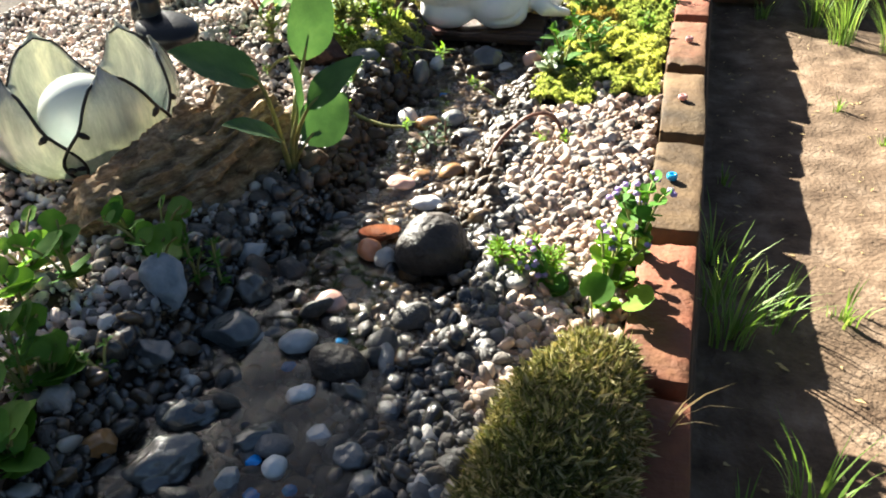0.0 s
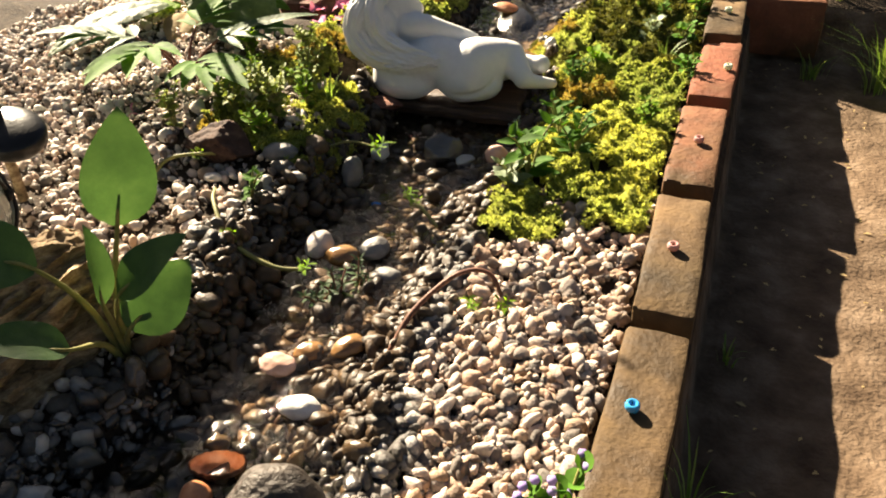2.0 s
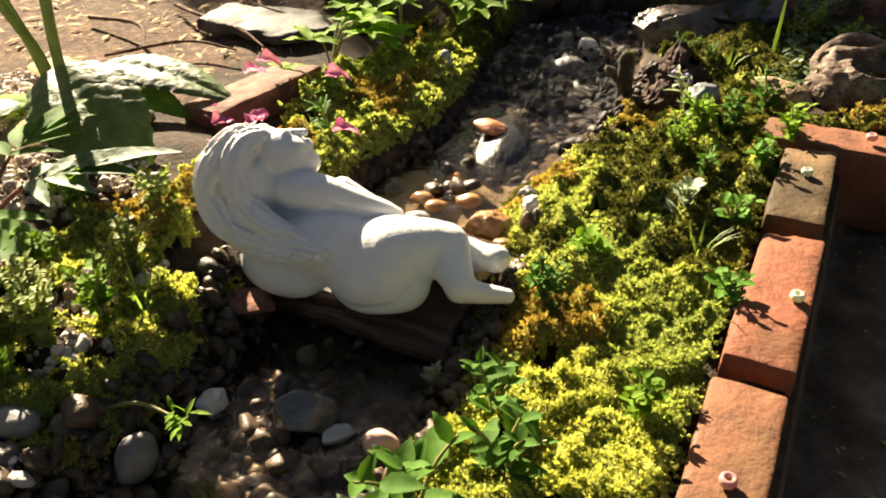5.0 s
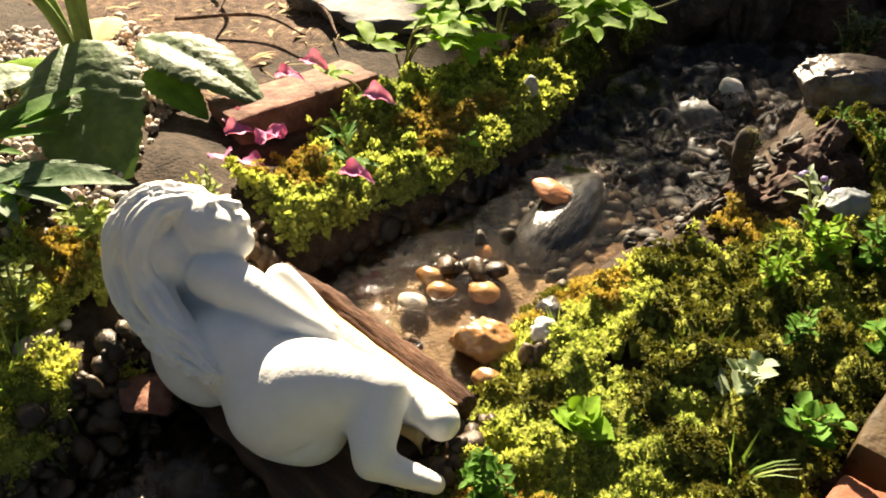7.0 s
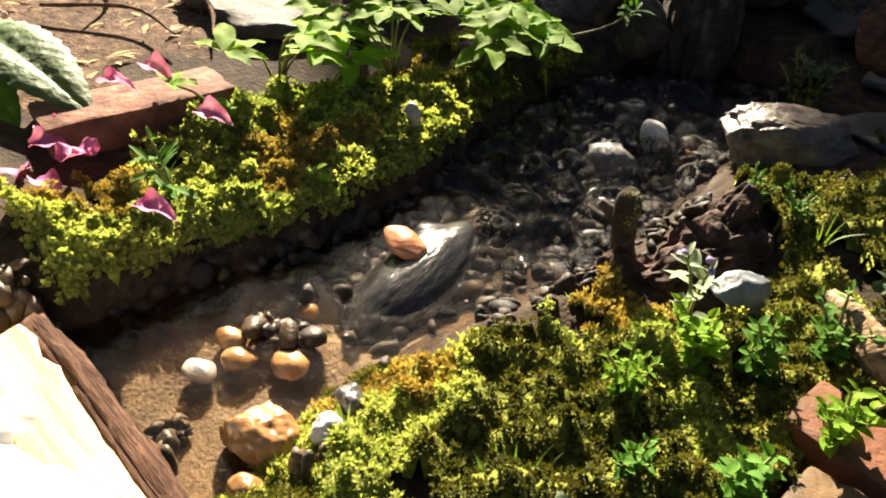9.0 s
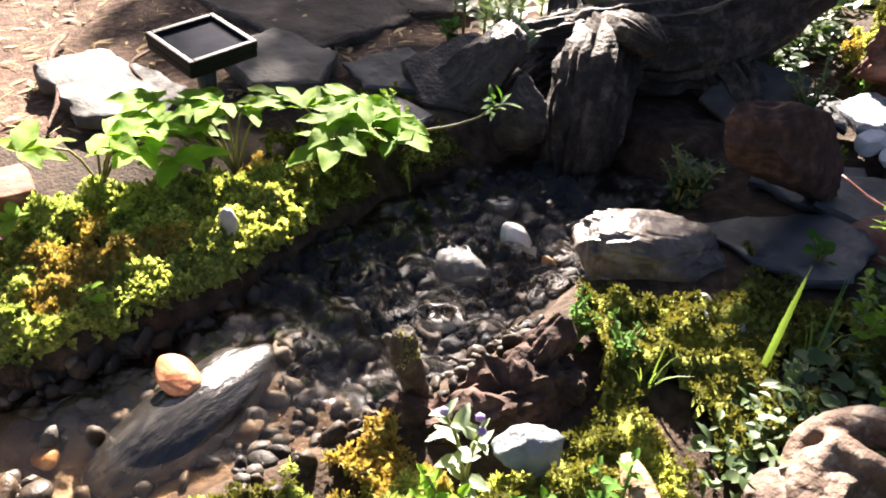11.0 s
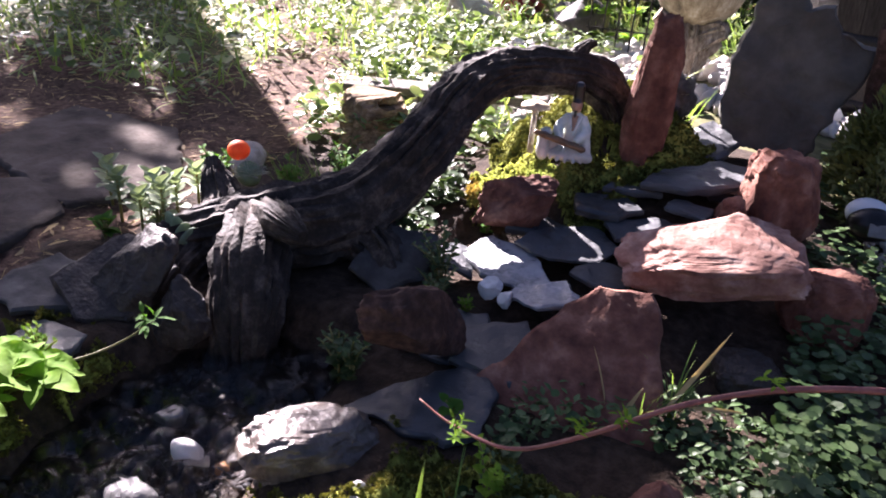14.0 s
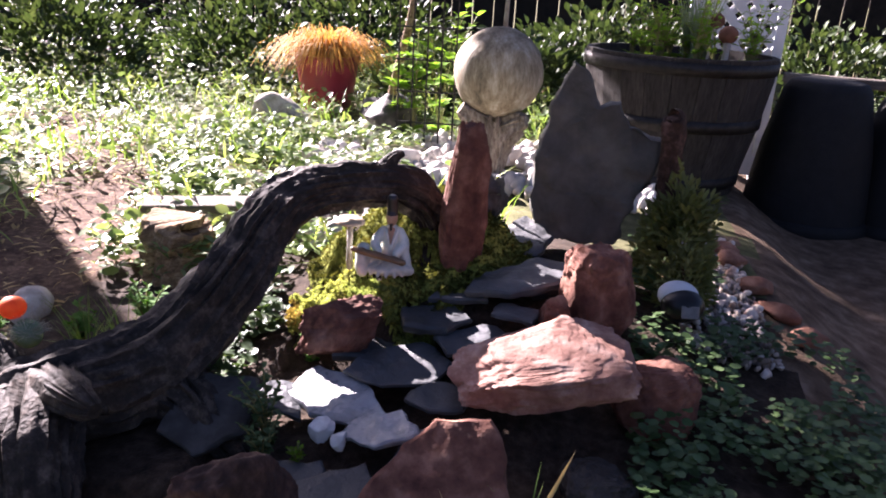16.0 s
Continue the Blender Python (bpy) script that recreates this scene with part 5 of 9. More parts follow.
def burl(x, y, z):
    """A knotted root: rolls of wood curling round dark hollows, with arms running out."""
    clay = Clay((-0.085, -0.085, -0.03), (0.120, 0.085, 0.085), 0.002)
    bone, ball, join, carve = clay.bone, clay.ball, clay.join, clay.carve
    join(ball((0.0, 0.0, 0.012), (0.056, 0.056, 0.040)), 0.01)
    for rows in ([(-0.046, 0.010, 0.010, 0.014), (-0.040, 0.040, 0.036, 0.015), (-0.008, 0.052, 0.056, 0.014), (0.026, 0.040, 0.052, 0.013), (0.046, 0.010, 0.036, 0.013), (0.060, -0.022, 0.012, 0.012)],
                 [(-0.040, 0.038, 0.034, 0.010), (-0.026, 0.020, 0.050, 0.011), (0.002, 0.014, 0.052, 0.010), (0.022, 0.026, 0.052, 0.009)],
                 [(-0.050, 0.010, 0.004, 0.015), (-0.054, -0.022, 0.016, 0.015), (-0.040, -0.046, 0.014, 0.013), (-0.020, -0.062, -0.010, 0.010)],
                 [(-0.030, 0.018, 0.046, 0.010), (-0.040, -0.006, 0.040, 0.011), (-0.030, -0.030, 0.034, 0.010), (-0.010, -0.044, 0.020, 0.009)],
                 [(0.040, 0.030, 0.030, 0.013), (0.070, 0.040, 0.022, 0.012), (0.100, 0.036, 0.004, 0.008)], [(0.050, -0.010, 0.020, 0.012), (0.082, -0.022, 0.016, 0.012), (0.108, -0.040, 0.0, 0.007)]):
        join(bone(rows), 0.004)
    carve(ball((0.012, -0.014, 0.046), (0.026, 0.022, 0.020)), 0.004)
    carve(ball((-0.014, 0.034, 0.060), (0.011, 0.010, 0.013)), 0.004)
    carve(ball((-0.042, 0.020, 0.042), (0.008, 0.010, 0.010)), 0.003)
    carve(ball((0.052, 0.022, 0.044), (0.013, 0.013, 0.013)), 0.004)
    V, F = clay.mesh()
    V = V + np.array([noise.noise_vector(Vector(p) * 60)[:] for p in V]) * 0.0022 + np.array([noise.noise_vector(Vector(p) * 190)[:] for p in V]) * 0.0008
    ob = grid_object("knotted_root", V, F, M["rootwood"])
    ob.matrix_basis = pose(x, y, z, 0, 0, 10)
    return tagged(ob, "knotted pale weathered root beside the bricks", "root")


burl(0.078, 2.020, 0.048)
wood("fallen_bark", [[(-0.045, 1.925, 0.085, 0.005), (-0.020, 1.905, 0.090, 0.012), (0.010, 1.880, 0.090, 0.013), (0.035, 1.865, 0.082, 0.006)]], M["drift"], "curled strip of brown bark on moss", "bark")
wood("old_stump", [[(-0.64, 3.02, 0.04, 0.078), (-0.638, 3.02, 0.10, 0.070), (-0.635, 3.025, 0.165, 0.066), (-0.63, 3.025, 0.200, 0.060), (-0.63, 3.025, 0.192, 0.02)]], M["drift"], "low weathered tree stump in the border", "stump", ridges=0.22, nr=8, sides=48, rough=0.12)
wood("rusty_post", [[(0.318, 3.19, 0.20, 0.020), (0.31, 3.185, 0.36, 0.019), (0.303, 3.178, 0.455, 0.021), (0.300, 3.175, 0.468, 0.012)]], M["rotten"], "rust-brown rotten wooden post end", "post", ridges=0.35, nr=5, sides=20)

for rows in [[(-1.10, 1.92, 0.085, 0.004), (-0.98, 1.86, 0.095, 0.0035), (-0.86, 1.83, 0.090, 0.003), (-0.78, 1.79, 0.085, 0.0015)], [(-1.00, 1.66, 0.085, 0.003), (-0.90, 1.74, 0.095, 0.0028), (-0.80, 1.75, 0.090, 0.0015)],
             [(-0.98, 2.02, 0.085, 0.003), (-0.90, 1.94, 0.095, 0.0028), (-0.82, 1.93, 0.09, 0.0015)], [(-1.2, 1.8, 0.085, 0.004), (-1.05, 1.78, 0.095, 0.0035), (-0.95, 1.70, 0.09, 0.002)]]:
    wood("dead_twig", [rows], M["bark"], "thin dry brown twig lying on the mulch", "twig", sides=8, steps=6, ridges=0.05)

# mossy log end in the foreground
V, F = ico(5)
V = noisy(V * np.array((0.052, 0.145, 0.046)), 0.0, 1)
V = np.array([p * (1 + 0.16 * noise.fractal(Vector(p) * 22, 0.9, 2, 4)) for p in V])
foreground_log = grid_object("mossy_log", V, F, M["mossbase"])
foreground_log.matrix_basis = pose(-0.010, 0.360, 0.035, 6, 0, -6)
tagged(foreground_log, "rotting log covered with shaggy green-brown moss", "log")

# ---- stones of the stream ----
def bed_z(x, y):
    return float(land(x, y))


def s(name, x, y, size, mat, label, rz=0, kind="round", seed=1, sink=0.3, tilt=(0, 0), sub=4, group="stream stones", z=None):
    lift = 0.009 if y < 1.45 and stream_sd(x, y) < 0.01 else 0.0
    return stone(name, x, y, (bed_z(x, y) + lift if z is None else z) - sink * size[2], size, M[mat], label, rz, tilt, kind, seed, sub, "stone", group)


s("basalt_stone", -0.190, 0.645, (0.040, 0.034, 0.038), "lava", "dark brown pitted basalt stone standing in the stream", 20, "round", 3, 0.2, sub=5)
s("stone", -0.280, 0.792, (0.019, 0.014, 0.010), "pink", "smooth pink stone at the water's edge", 0, "round", 4, -0.6)
s("stone", -0.232, 0.752, (0.020, 0.013, 0.010), "pale", "smooth white oval stone in shallow water", 10, "round", 5, -0.6)
s("stone", -0.262, 0.640, (0.013, 0.017, 0.012), "orange", "orange brown pebble in the stream", 40, "round", 6, -0.4)
s("stone", -0.238, 0.628, (0.013, 0.012, 0.012), "greystone", "round pale grey pebble in the stream", 0, "round", 7, -0.4)
s("stone", -0.268, 0.548, (0.017, 0.014, 0.013), "pink", "pinkish grey round stone in water", 0, "round", 8, -0.2)
s("slate_piece", -0.402, 0.474, (0.024, 0.007, 0.030), "bluest", "blue-grey slate flake standing up", 14, "angular", 9, -0.2, (-28, 0))
s("stone", -0.343, 0.480, (0.030, 0.024, 0.022), "wetstone", "dark green-grey wet stone", 30, "angular", 10)
s("stone", -0.382, 0.592, (0.020, 0.014, 0.012), "greystone", "flat brown-grey stone beside the stream", 20, "angular", 11, 0)
s("stone", -0.356, 0.545, (0.018, 0.016, 0.018), "wetstone", "dark wet stone in the stream", 50, "lump", 12, 0)
s("stone", -0.386, 0.418, (0.027, 0.014, 0.012), "wetstone", "dark layered wet stone", -10, "angular", 13, 0)
s("stone", -0.326, 0.376, (0.026, 0.018, 0.016), "wetstone", "dark wet stone in the stream", 15, "lump", 14, 0)
s("stone", -0.312, 0.325, (0.029, 0.022, 0.018), "wetstone", "large dark wet stone in the pool", 60, "lump", 15, 0)
s("slate_piece", -0.252, 0.368, (0.026, 0.015, 0.016), "wetstone", "angular black wet slate chunk", 35, "angular", 16, 0, (25, 0))
s("stone", -0.370, 0.322, (0.018, 0.014, 0.013), "tan", "tan brown stone at the water", 40, "angular", 17, 0)
s("stone", -0.222, 0.462, (0.030, 0.019, 0.019), "lava", "smooth dark brown oval stone", 0, "round", 18, -0.2)
s("stone", -0.272, 0.482, (0.018, 0.013, 0.013), "greystone", "smooth pale grey stone", 30, "round", 19, -0.2)
s("stone", -0.242, 0.425, (0.014, 0.012, 0.012), "pale", "pale grey angular pebble", 30, "angular", 20, -0.2)
s("slate_piece", -0.200, 0.438, (0.022, 0.011, 0.016), "wetstone", "black wet slate chunk in water", -20, "angular", 21, 0, (15, 20))
s("stone", -0.226, 0.345, (0.010, 0.011, 0.011), "pale", "pale pebble in the water", 0, "round", 22, -0.2)
s("stone", -0.254, 0.324, (0.011, 0.012, 0.011), "greystone", "grey pebble in the water", 0, "angular", 23, -0.2)
s("stone", -0.172, 0.372, (0.018, 0.015, 0.013), "wetstone", "dark wet stone in the stream", 0, "lump", 24)
s("stone", -0.150, 0.347, (0.015, 0.014, 0.013), "wetstone", "dark wet stone in the stream", 0, "round", 25)
s("stone", -0.178, 0.322, (0.013, 0.008, 0.007), "orange", "orange stone flake in the water", 0, "angular", 26, -0.2)
s("stone", -0.305, 0.520, (0.014, 0.010, 0.008), "wetstone", "dark wet pebble in the stream", 0, "round", 27)
s("stone", -0.208, 0.385, (0.013, 0.012, 0.011), "greystone", "small grey pebble in the stream", 0, "angular", 28, -0.2)
s("stone", -0.300, 0.965, (0.020, 0.014, 0.012), "tan", "smooth tan stone in the stream", 20, "round", 32, -0.3)
s("stone", -0.335, 0.975, (0.022, 0.016, 0.015), "cream", "smooth cream stone in the stream", 100, "round", 33, -0.3)
s("stone", -0.268, 0.985, (0.018, 0.015, 0.012), "dullgrey", "smooth grey stone in the stream", 60, "round", 34, -0.3)
s("stone", -0.240, 0.950, (0.018, 0.013, 0.009), "dullgrey", "flat pale brown stone in the stream", 10, "round", 35, -0.3)
s("stone", -0.262, 0.820, (0.016, 0.012, 0.008), "tan", "flat brown stone in the stream", 30, "round", 36, -0.4)
s("stone", -0.225, 0.835, (0.019, 0.013, 0.010), "tan", "flat rusty brown stone in the stream", 60, "round", 37, -0.4)
s("stone", -0.356, 1.105, (0.012, 0.018, 0.022), "dullgrey", "upright grey stone in the stream", 0, "round", 38, 0)
s("stone", -0.435, 1.070, (0.022, 0.014, 0.012), "dullgrey", "grey stone at the moss", 20, "round", 39, 0.1)
s("red_rock", -0.505, 1.050, (0.050, 0.035, 0.032), "darkred", "dark red rock beside the moss", 20, "angular", 40, 0.3, sub=5)
s("stone", -0.354, 1.185, (0.015, 0.010, 0.018), "pale", "white pointed stone at the plank", 30, "angular", 41, -0.1)
s("slate_piece", -0.270, 1.205, (0.028, 0.016, 0.026), "wetstone", "black jagged wet stone under the plank", 40, "angular", 42, 0, (0, 20))
s("stone", -0.243, 1.205, (0.017, 0.009, 0.009), "pale", "pale shell-like stone flake in the stream", 50, "angular", 43, -0.8)
s("stone", -0.193, 1.200, (0.016, 0.010, 0.018), "pink", "brown-pink round flat stone standing up", 10, "round", 44, 0)
s("tan_rock", -0.262, 1.530, (0.036, 0.026, 0.026), "tan", "lumpy wet tan rock in the pool", 15, "angular", 45, 0.2, sub=5)
s("stone", -0.310, 1.588, (0.017, 0.015, 0.012), "tan", "orange-brown stone in the pool", 0, "round", 46, -0.2)
s("stone", -0.340, 1.560, (0.015, 0.013, 0.010), "tan", "tan stone in the pool", 40, "round", 47, -0.2)
s("stone", -0.362, 1.565, (0.016, 0.011, 0.010), "tan", "orange stone in the pool", 10, "round", 48, -0.2)
s("stone", -0.350, 1.530, (0.015, 0.011, 0.009), "greystone", "pale stone in the pool", 10, "round", 49, -0.2)
s("stone", -0.355, 1.635, (0.012, 0.010, 0.009), "tan", "small tan stone in the pool", 10, "round", 50, -0.2)
s("stone", -0.232, 1.590, (0.014, 0.012, 0.011), "wetstone", "wet brown stone at the moss", 10, "lump", 51, -0.1)
s("stone", -0.215, 1.560, (0.013, 0.012, 0.012), "greystone", "wet grey-brown stone at the moss", 10, "lump", 52, -0.1)
s("stone", -0.225, 1.500, (0.015, 0.011, 0.010), "tan", "brown stone beside the plank", 10, "round", 53, -0.1)
V, F = stone_shape("round", 61, 5)
V = V * np.array((0.041, 0.096, 0.026))
V = V * (1 + 0.02 * np.sin(V[:, [1]] * 70 + V[:, [0]] * 90))
wet_slab = grid_object("wet_slab", V, F, M["slickstone"])
wet_slab.matrix_basis = pose(-0.332, 1.738, 0.010, 4, 4, 16)
tagged(wet_slab, "long dark wet stone lying in the stream", "stone")
stone("stone", -0.352, 1.742, 0.031, (0.025, 0.016, 0.009), M["orange"], "orange oval stone lying on the dark wet slab", 0, (0, 5), "round", 62, 4)
s("white_stone", -0.342, 2.135, (0.019, 0.015, 0.030), "pale", "white egg-shaped stone standing in the rapids", 0, "round", 63, -0.15, (20, -10))
s("stone", -0.350, 2.055, (0.030, 0.022, 0.020), "dullgrey", "smooth grey stone in the rapids", 20, "round", 64, 0)
s("stone", -0.405, 2.170, (0.030, 0.020, 0.024), "wetstone", "dark pointed wet stone", 20, "angular", 65, 0, (0, 15))
s("stone", -0.305, 2.150, (0.010, 0.008, 0.009), "tan", "small cream pebble in the rapids", 20, "round", 66, -0.5)
s("banded_rock", -0.204, 2.185, (0.088, 0.046, 0.040), "quartz", "rough grey and white banded rock at the water", 50, "block", 67, 0.1, (0, 6), 6, z=0.018)
s("stone", -0.118, 2.130, (0.013, 0.011, 0.010), "pale", "white pebble on moss", 10, "round", 68, 0.1)
s("stone", -0.125, 2.155, (0.008, 0.007, 0.007), "pale", "small white pebble on moss", 10, "round", 69, 0.1)
s("stone", -0.085, 2.15, (0.010, 0.008, 0.008), "greystone", "grey pebble on moss", 10, "round", 70, 0.1)
s("stone", -0.485, 1.862, (0.011, 0.010, 0.020), "greystone", "upright pale oblong stone at the bank", 10, "round", 71, 0, (0, 10))
s("stone", -0.49, 2.285, (0.046, 0.034, 0.052), "lava", "rounded dark stone under the driftwood", 20, "angular", 72, 0.1, sub=5)
s("leaning_rock", -0.575, 2.285, (0.072, 0.040, 0.088), "lava", "dark angular rock leaning against the driftwood", -14, "angular", 172, 0.0, (-24, 8), 5, z=0.02)
s("stone", -0.30, 1.985, (0.018, 0.012, 0.008), "dullgrey", "flat pale stone under water", 10, "round", 73, -0.2)
s("stone", -0.275, 1.935, (0.014, 0.010, 0.008), "dullgrey", "pale stone under water", 60, "round", 74, -0.2)
s("slate_piece", -0.098, 1.885, (0.028, 0.020, 0.010), "bluest", "grey slate flake in the moss", 60, "angular", 75, -1.2, (30, 0))

# scallop shell beside the basalt stone
shell = base("shell", -0.262, 0.672, 0.012, 20)
tagged(shell, "open scallop shell half with orange-brown inside", "shell")
V, F = ico(4)
keep = V[:, 2] < 0.15
V = V * np.array((0.025, 0.013, 0.011))
V[:, 1] *= 1 + 0.10 * np.cos(V[:, 0] * 900)
Fk = F[keep[F].all(1)]
grid_object("outer_shell", V + np.array([0, 0, 0.010]), Fk, M["bark"], shell)
grid_object("inner_shell", V * 0.93 + np.array([0, 0, 0.0105]), Fk[:, ::-1], M["shellin"], shell, "glossy orange inside")

# ---- slates, red rocks and standing stones of the cascade ----
def sl(outline, z, thick, label, tilt=(0, 0), seed=1, mat="slate"):
    return slab("slate", outline, z, thick, M[mat], label, tilt, seed, 0.004, "slate", "slates of the cascade")


sl([(-0.215, 2.262), (-0.18, 2.33), (-0.12, 2.415), (-0.055, 2.37), (-0.045, 2.29), (-0.075, 2.255), (-0.15, 2.262)], 0.055, 0.012, "blue-grey slate slab at the stream bank", (2, -3), 2)
sl([(-0.14, 2.40), (-0.16, 2.47), (-0.08, 2.53), (-0.02, 2.47), (-0.05, 2.39)], 0.066, 0.014, "dark slate slab behind the bank", (6, 0), 3)
sl([(-0.245, 2.66), (-0.215, 2.725), (-0.13, 2.70), (-0.075, 2.615), (-0.10, 2.585), (-0.19, 2.61)], 0.092, 0.010, "slate slab at the cascade lip, sun glint painted pale", (10, -8), 4, "glint")
sl([(-0.13, 2.565), (-0.11, 2.61), (-0.05, 2.62), (-0.015, 2.57), (-0.07, 2.545)], 0.095, 0.012, "small slate piece lying tilted, sun glint painted pale", (8, -8), 5, "glint")
sl([(-0.17, 2.69), (-0.15, 2.76), (-0.07, 2.80), (-0.01, 2.76), (-0.03, 2.69), (-0.10, 2.665)], 0.113, 0.012, "dark wet slate of the cascade floor", (3, 0), 6)
sl([(-0.06, 2.645), (-0.03, 2.70), (0.03, 2.70), (0.03, 2.64), (-0.02, 2.625)], 0.108, 0.012, "dark wet slate of the cascade floor", (3, 2), 7)
sl([(-0.02, 2.75), (-0.05, 2.80), (0.02, 2.86), (0.09, 2.82), (0.07, 2.75)], 0.135, 0.013, "dark slate of the cascade step", (4, 0), 8)
sl([(-0.10, 2.79), (-0.12, 2.85), (-0.04, 2.90), (0.0, 2.85), (-0.03, 2.80)], 0.150, 0.012, "dark slate of the cascade step", (2, 2), 9)
sl([(-0.02, 2.88), (0.0, 2.96), (0.09, 3.035), (0.155, 3.005), (0.135, 2.93), (0.06, 2.88)], 0.196, 0.014, "grey slate slab of the upper step", (5, -4), 10)
sl([(0.0, 3.06), (-0.01, 3.13), (0.05, 3.20), (0.11, 3.12), (0.08, 3.05)], 0.212, 0.014, "tilted grey slate behind the upper step", (14, -6), 11)
sl([(-0.07, 3.05), (-0.06, 3.12), (0.0, 3.13), (0.01, 3.05)], 0.205, 0.02, "slate chunk beside the red post", (0, 10), 12)
sl([(0.03, 2.845), (0.04, 2.885), (0.11, 2.88), (0.10, 2.83)], 0.168, 0.012, "small slate edge piece lying flat", (0, 0), 13)
sl([(-0.36, 2.50), (-0.37, 2.60), (-0.27, 2.62), (-0.25, 2.53), (-0.30, 2.48)], 0.10, 0.012, "flat grey slate against the driftwood", (22, 6), 14, "greyrock")
sl([(-0.20, 2.74), (-0.22, 2.80), (-0.13, 2.83), (-0.10, 2.77)], 0.105, 0.014, "dark wet slate at the cascade pool", (3, 4), 15)
sl([(0.05, 2.66), (0.03, 2.76), (0.12, 2.80), (0.17, 2.72)], 0.118, 0.014, "dark slate under the big red slab", (2, 0), 16)
sl([(-0.29, 2.60), (-0.28, 2.67), (-0.21, 2.68), (-0.20, 2.60)], 0.080, 0.014, "dark wet slate beside the driftwood", (4, 4), 17)
sl([(-0.22, 2.40), (-0.24, 2.50), (-0.14, 2.53), (-0.10, 2.46), (-0.14, 2.40)], 0.060, 0.014, "dark wet slate in the shade", (4, 0), 18)
sl([(-0.05, 2.53), (-0.04, 2.60), (0.03, 2.62), (0.05, 2.54)], 0.085, 0.014, "dark slate behind the red slab", (8, 0), 19)
sl([(0.09, 2.95), (0.07, 3.06), (0.16, 3.08), (0.20, 3.0)], 0.170, 0.020, "grey slate at the foot of the standing stone", (4, 0), 30)
sl([(-0.08, 2.88), (-0.07, 2.95), (0.0, 2.97), (0.02, 2.90)], 0.165, 0.014, "dark slate beside the figurine", (2, 0), 31)
for i, (o, z, th) in enumerate([([(-0.84, 2.19), (-1.25, 2.16), (-1.27, 2.42), (-1.0, 2.50), (-0.88, 2.42)], 0.066, 0.02), ([(-0.84, 2.52), (-0.90, 2.44), (-1.28, 2.54), (-1.35, 2.85), (-1.05, 2.86), (-0.86, 2.68)], 0.070, 0.02)]):
    slab("paving_stone", o, z, th, M["dusty"], "grey flat paving stone in the bark path", (0, 0), 20 + i, 0.003, "paving stone")
slab("flat_stone", [(-0.76, 2.19), (-0.74, 2.30), (-0.64, 2.30), (-0.62, 2.22), (-0.68, 2.17)], 0.075, 0.016, M["greyrock"], "small flat grey stone at the path edge", (4, 6), 24)
slab("flat_stone", [(-0.68, 2.24), (-0.66, 2.36), (-0.56, 2.36), (-0.55, 2.25), (-0.60, 2.21)], 0.070, 0.040, M["lava"], "leaning dark stone against the driftwood", (18, 16), 25)
slab("flat_stone", [(-0.62, 2.10), (-0.61, 2.17), (-0.54, 2.18), (-0.53, 2.11)], 0.080, 0.012, M["slate"], "small grey slate on the bank", (6, 4), 26)
slab("flat_stone", [(-0.86, 2.05), (-0.90, 2.16), (-0.78, 2.20), (-0.70, 2.12), (-0.74, 2.03)], 0.078, 0.025, M["greyrock"], "pale flat stone under the solar panel", (0, 4), 27)
slab("flat_stone", [(-0.96, 1.83), (-0.98, 1.93), (-0.80, 1.97), (-0.72, 1.90), (-0.78, 1.82)], 0.075, 0.02, M["greyrock"], "pale flat stone at the path edge", (0, 2), 28)
red_brick = new("red_brick", brick_meshes[1].copy())
red_brick.matrix_basis = pose(-0.672, 1.640, 0.066, 0, 84, -8) @ Matrix.Diagonal((0.9, 0.95, 0.85, 1))
red_brick.data.materials.clear()
red_brick.data.materials.append(M["redrock"])
tagged(red_brick, "reddish brick lying flat at the soil edge", "brick")


def rock(x, y, z, size, mat, label, rz=0, tilt=(0, 0), seed=1, kind="angular", name="red_rock", sub=6):
    return stone(name, x, y, z, size, M[mat], label, rz, tilt, kind, seed, sub, "rock", "rocks of the cascade", 60)


rock(0.128, 2.690, 0.116, (0.134, 0.080, 0.041), "palered", "large red sandstone slab lying across the rocks", 12, (8, -13), 81, "block")
rock(0.200, 2.920, 0.125, (0.060, 0.050, 0.082), "redrock", "upright red sandstone boulder", 30, (0, 0), 82, "block")
rock(0.135, 2.860, 0.135, (0.040, 0.032, 0.045), "redrock", "small dark red rock beside the boulder", 70, (0, 0), 83)
rock(0.290, 2.745, 0.055, (0.060, 0.050, 0.062), "redrock", "dark red rock under the slab", 20, (0, 0), 84, "block")
rock(-0.195, 2.765, 0.095, (0.080, 0.046, 0.056), "redrock", "rusty red rock beside the small figure", 25, (0, -12), 85)
rock(-0.043, 2.965, 0.188, (0.041, 0.032, 0.142), "redrock", "tall red sandstone standing upright", 18, (0, 2), 86, "block")
rock(0.16, 2.25, 0.030, (0.052, 0.042, 0.040), "redrock", "red-brown rock in the shade", 35, (0, 0), 87)
rock(-0.024, 3.13, 0.246, (0.036, 0.032, 0.044), "greyrock", "grey rock behind the red standing stone", 35, (0, 0), 88, "lump", "grey_rock")
rock(-0.155, 2.575, 0.075, (0.020, 0.018, 0.018), "pale", "white quartz pebble among the slates", 35, (0, 0), 89, "angular", "white_rock", 4)
rock(-0.125, 2.56, 0.075, (0.014, 0.014, 0.014), "pale", "small white quartz pebble among slates", 35, (0, 0), 90, "angular", "white_rock", 4)
rock(0.22, 2.58, 0.03, (0.050, 0.04, 0.036), "lava", "dark rock half hidden in the grass", 15, (0, 0), 91, "block")


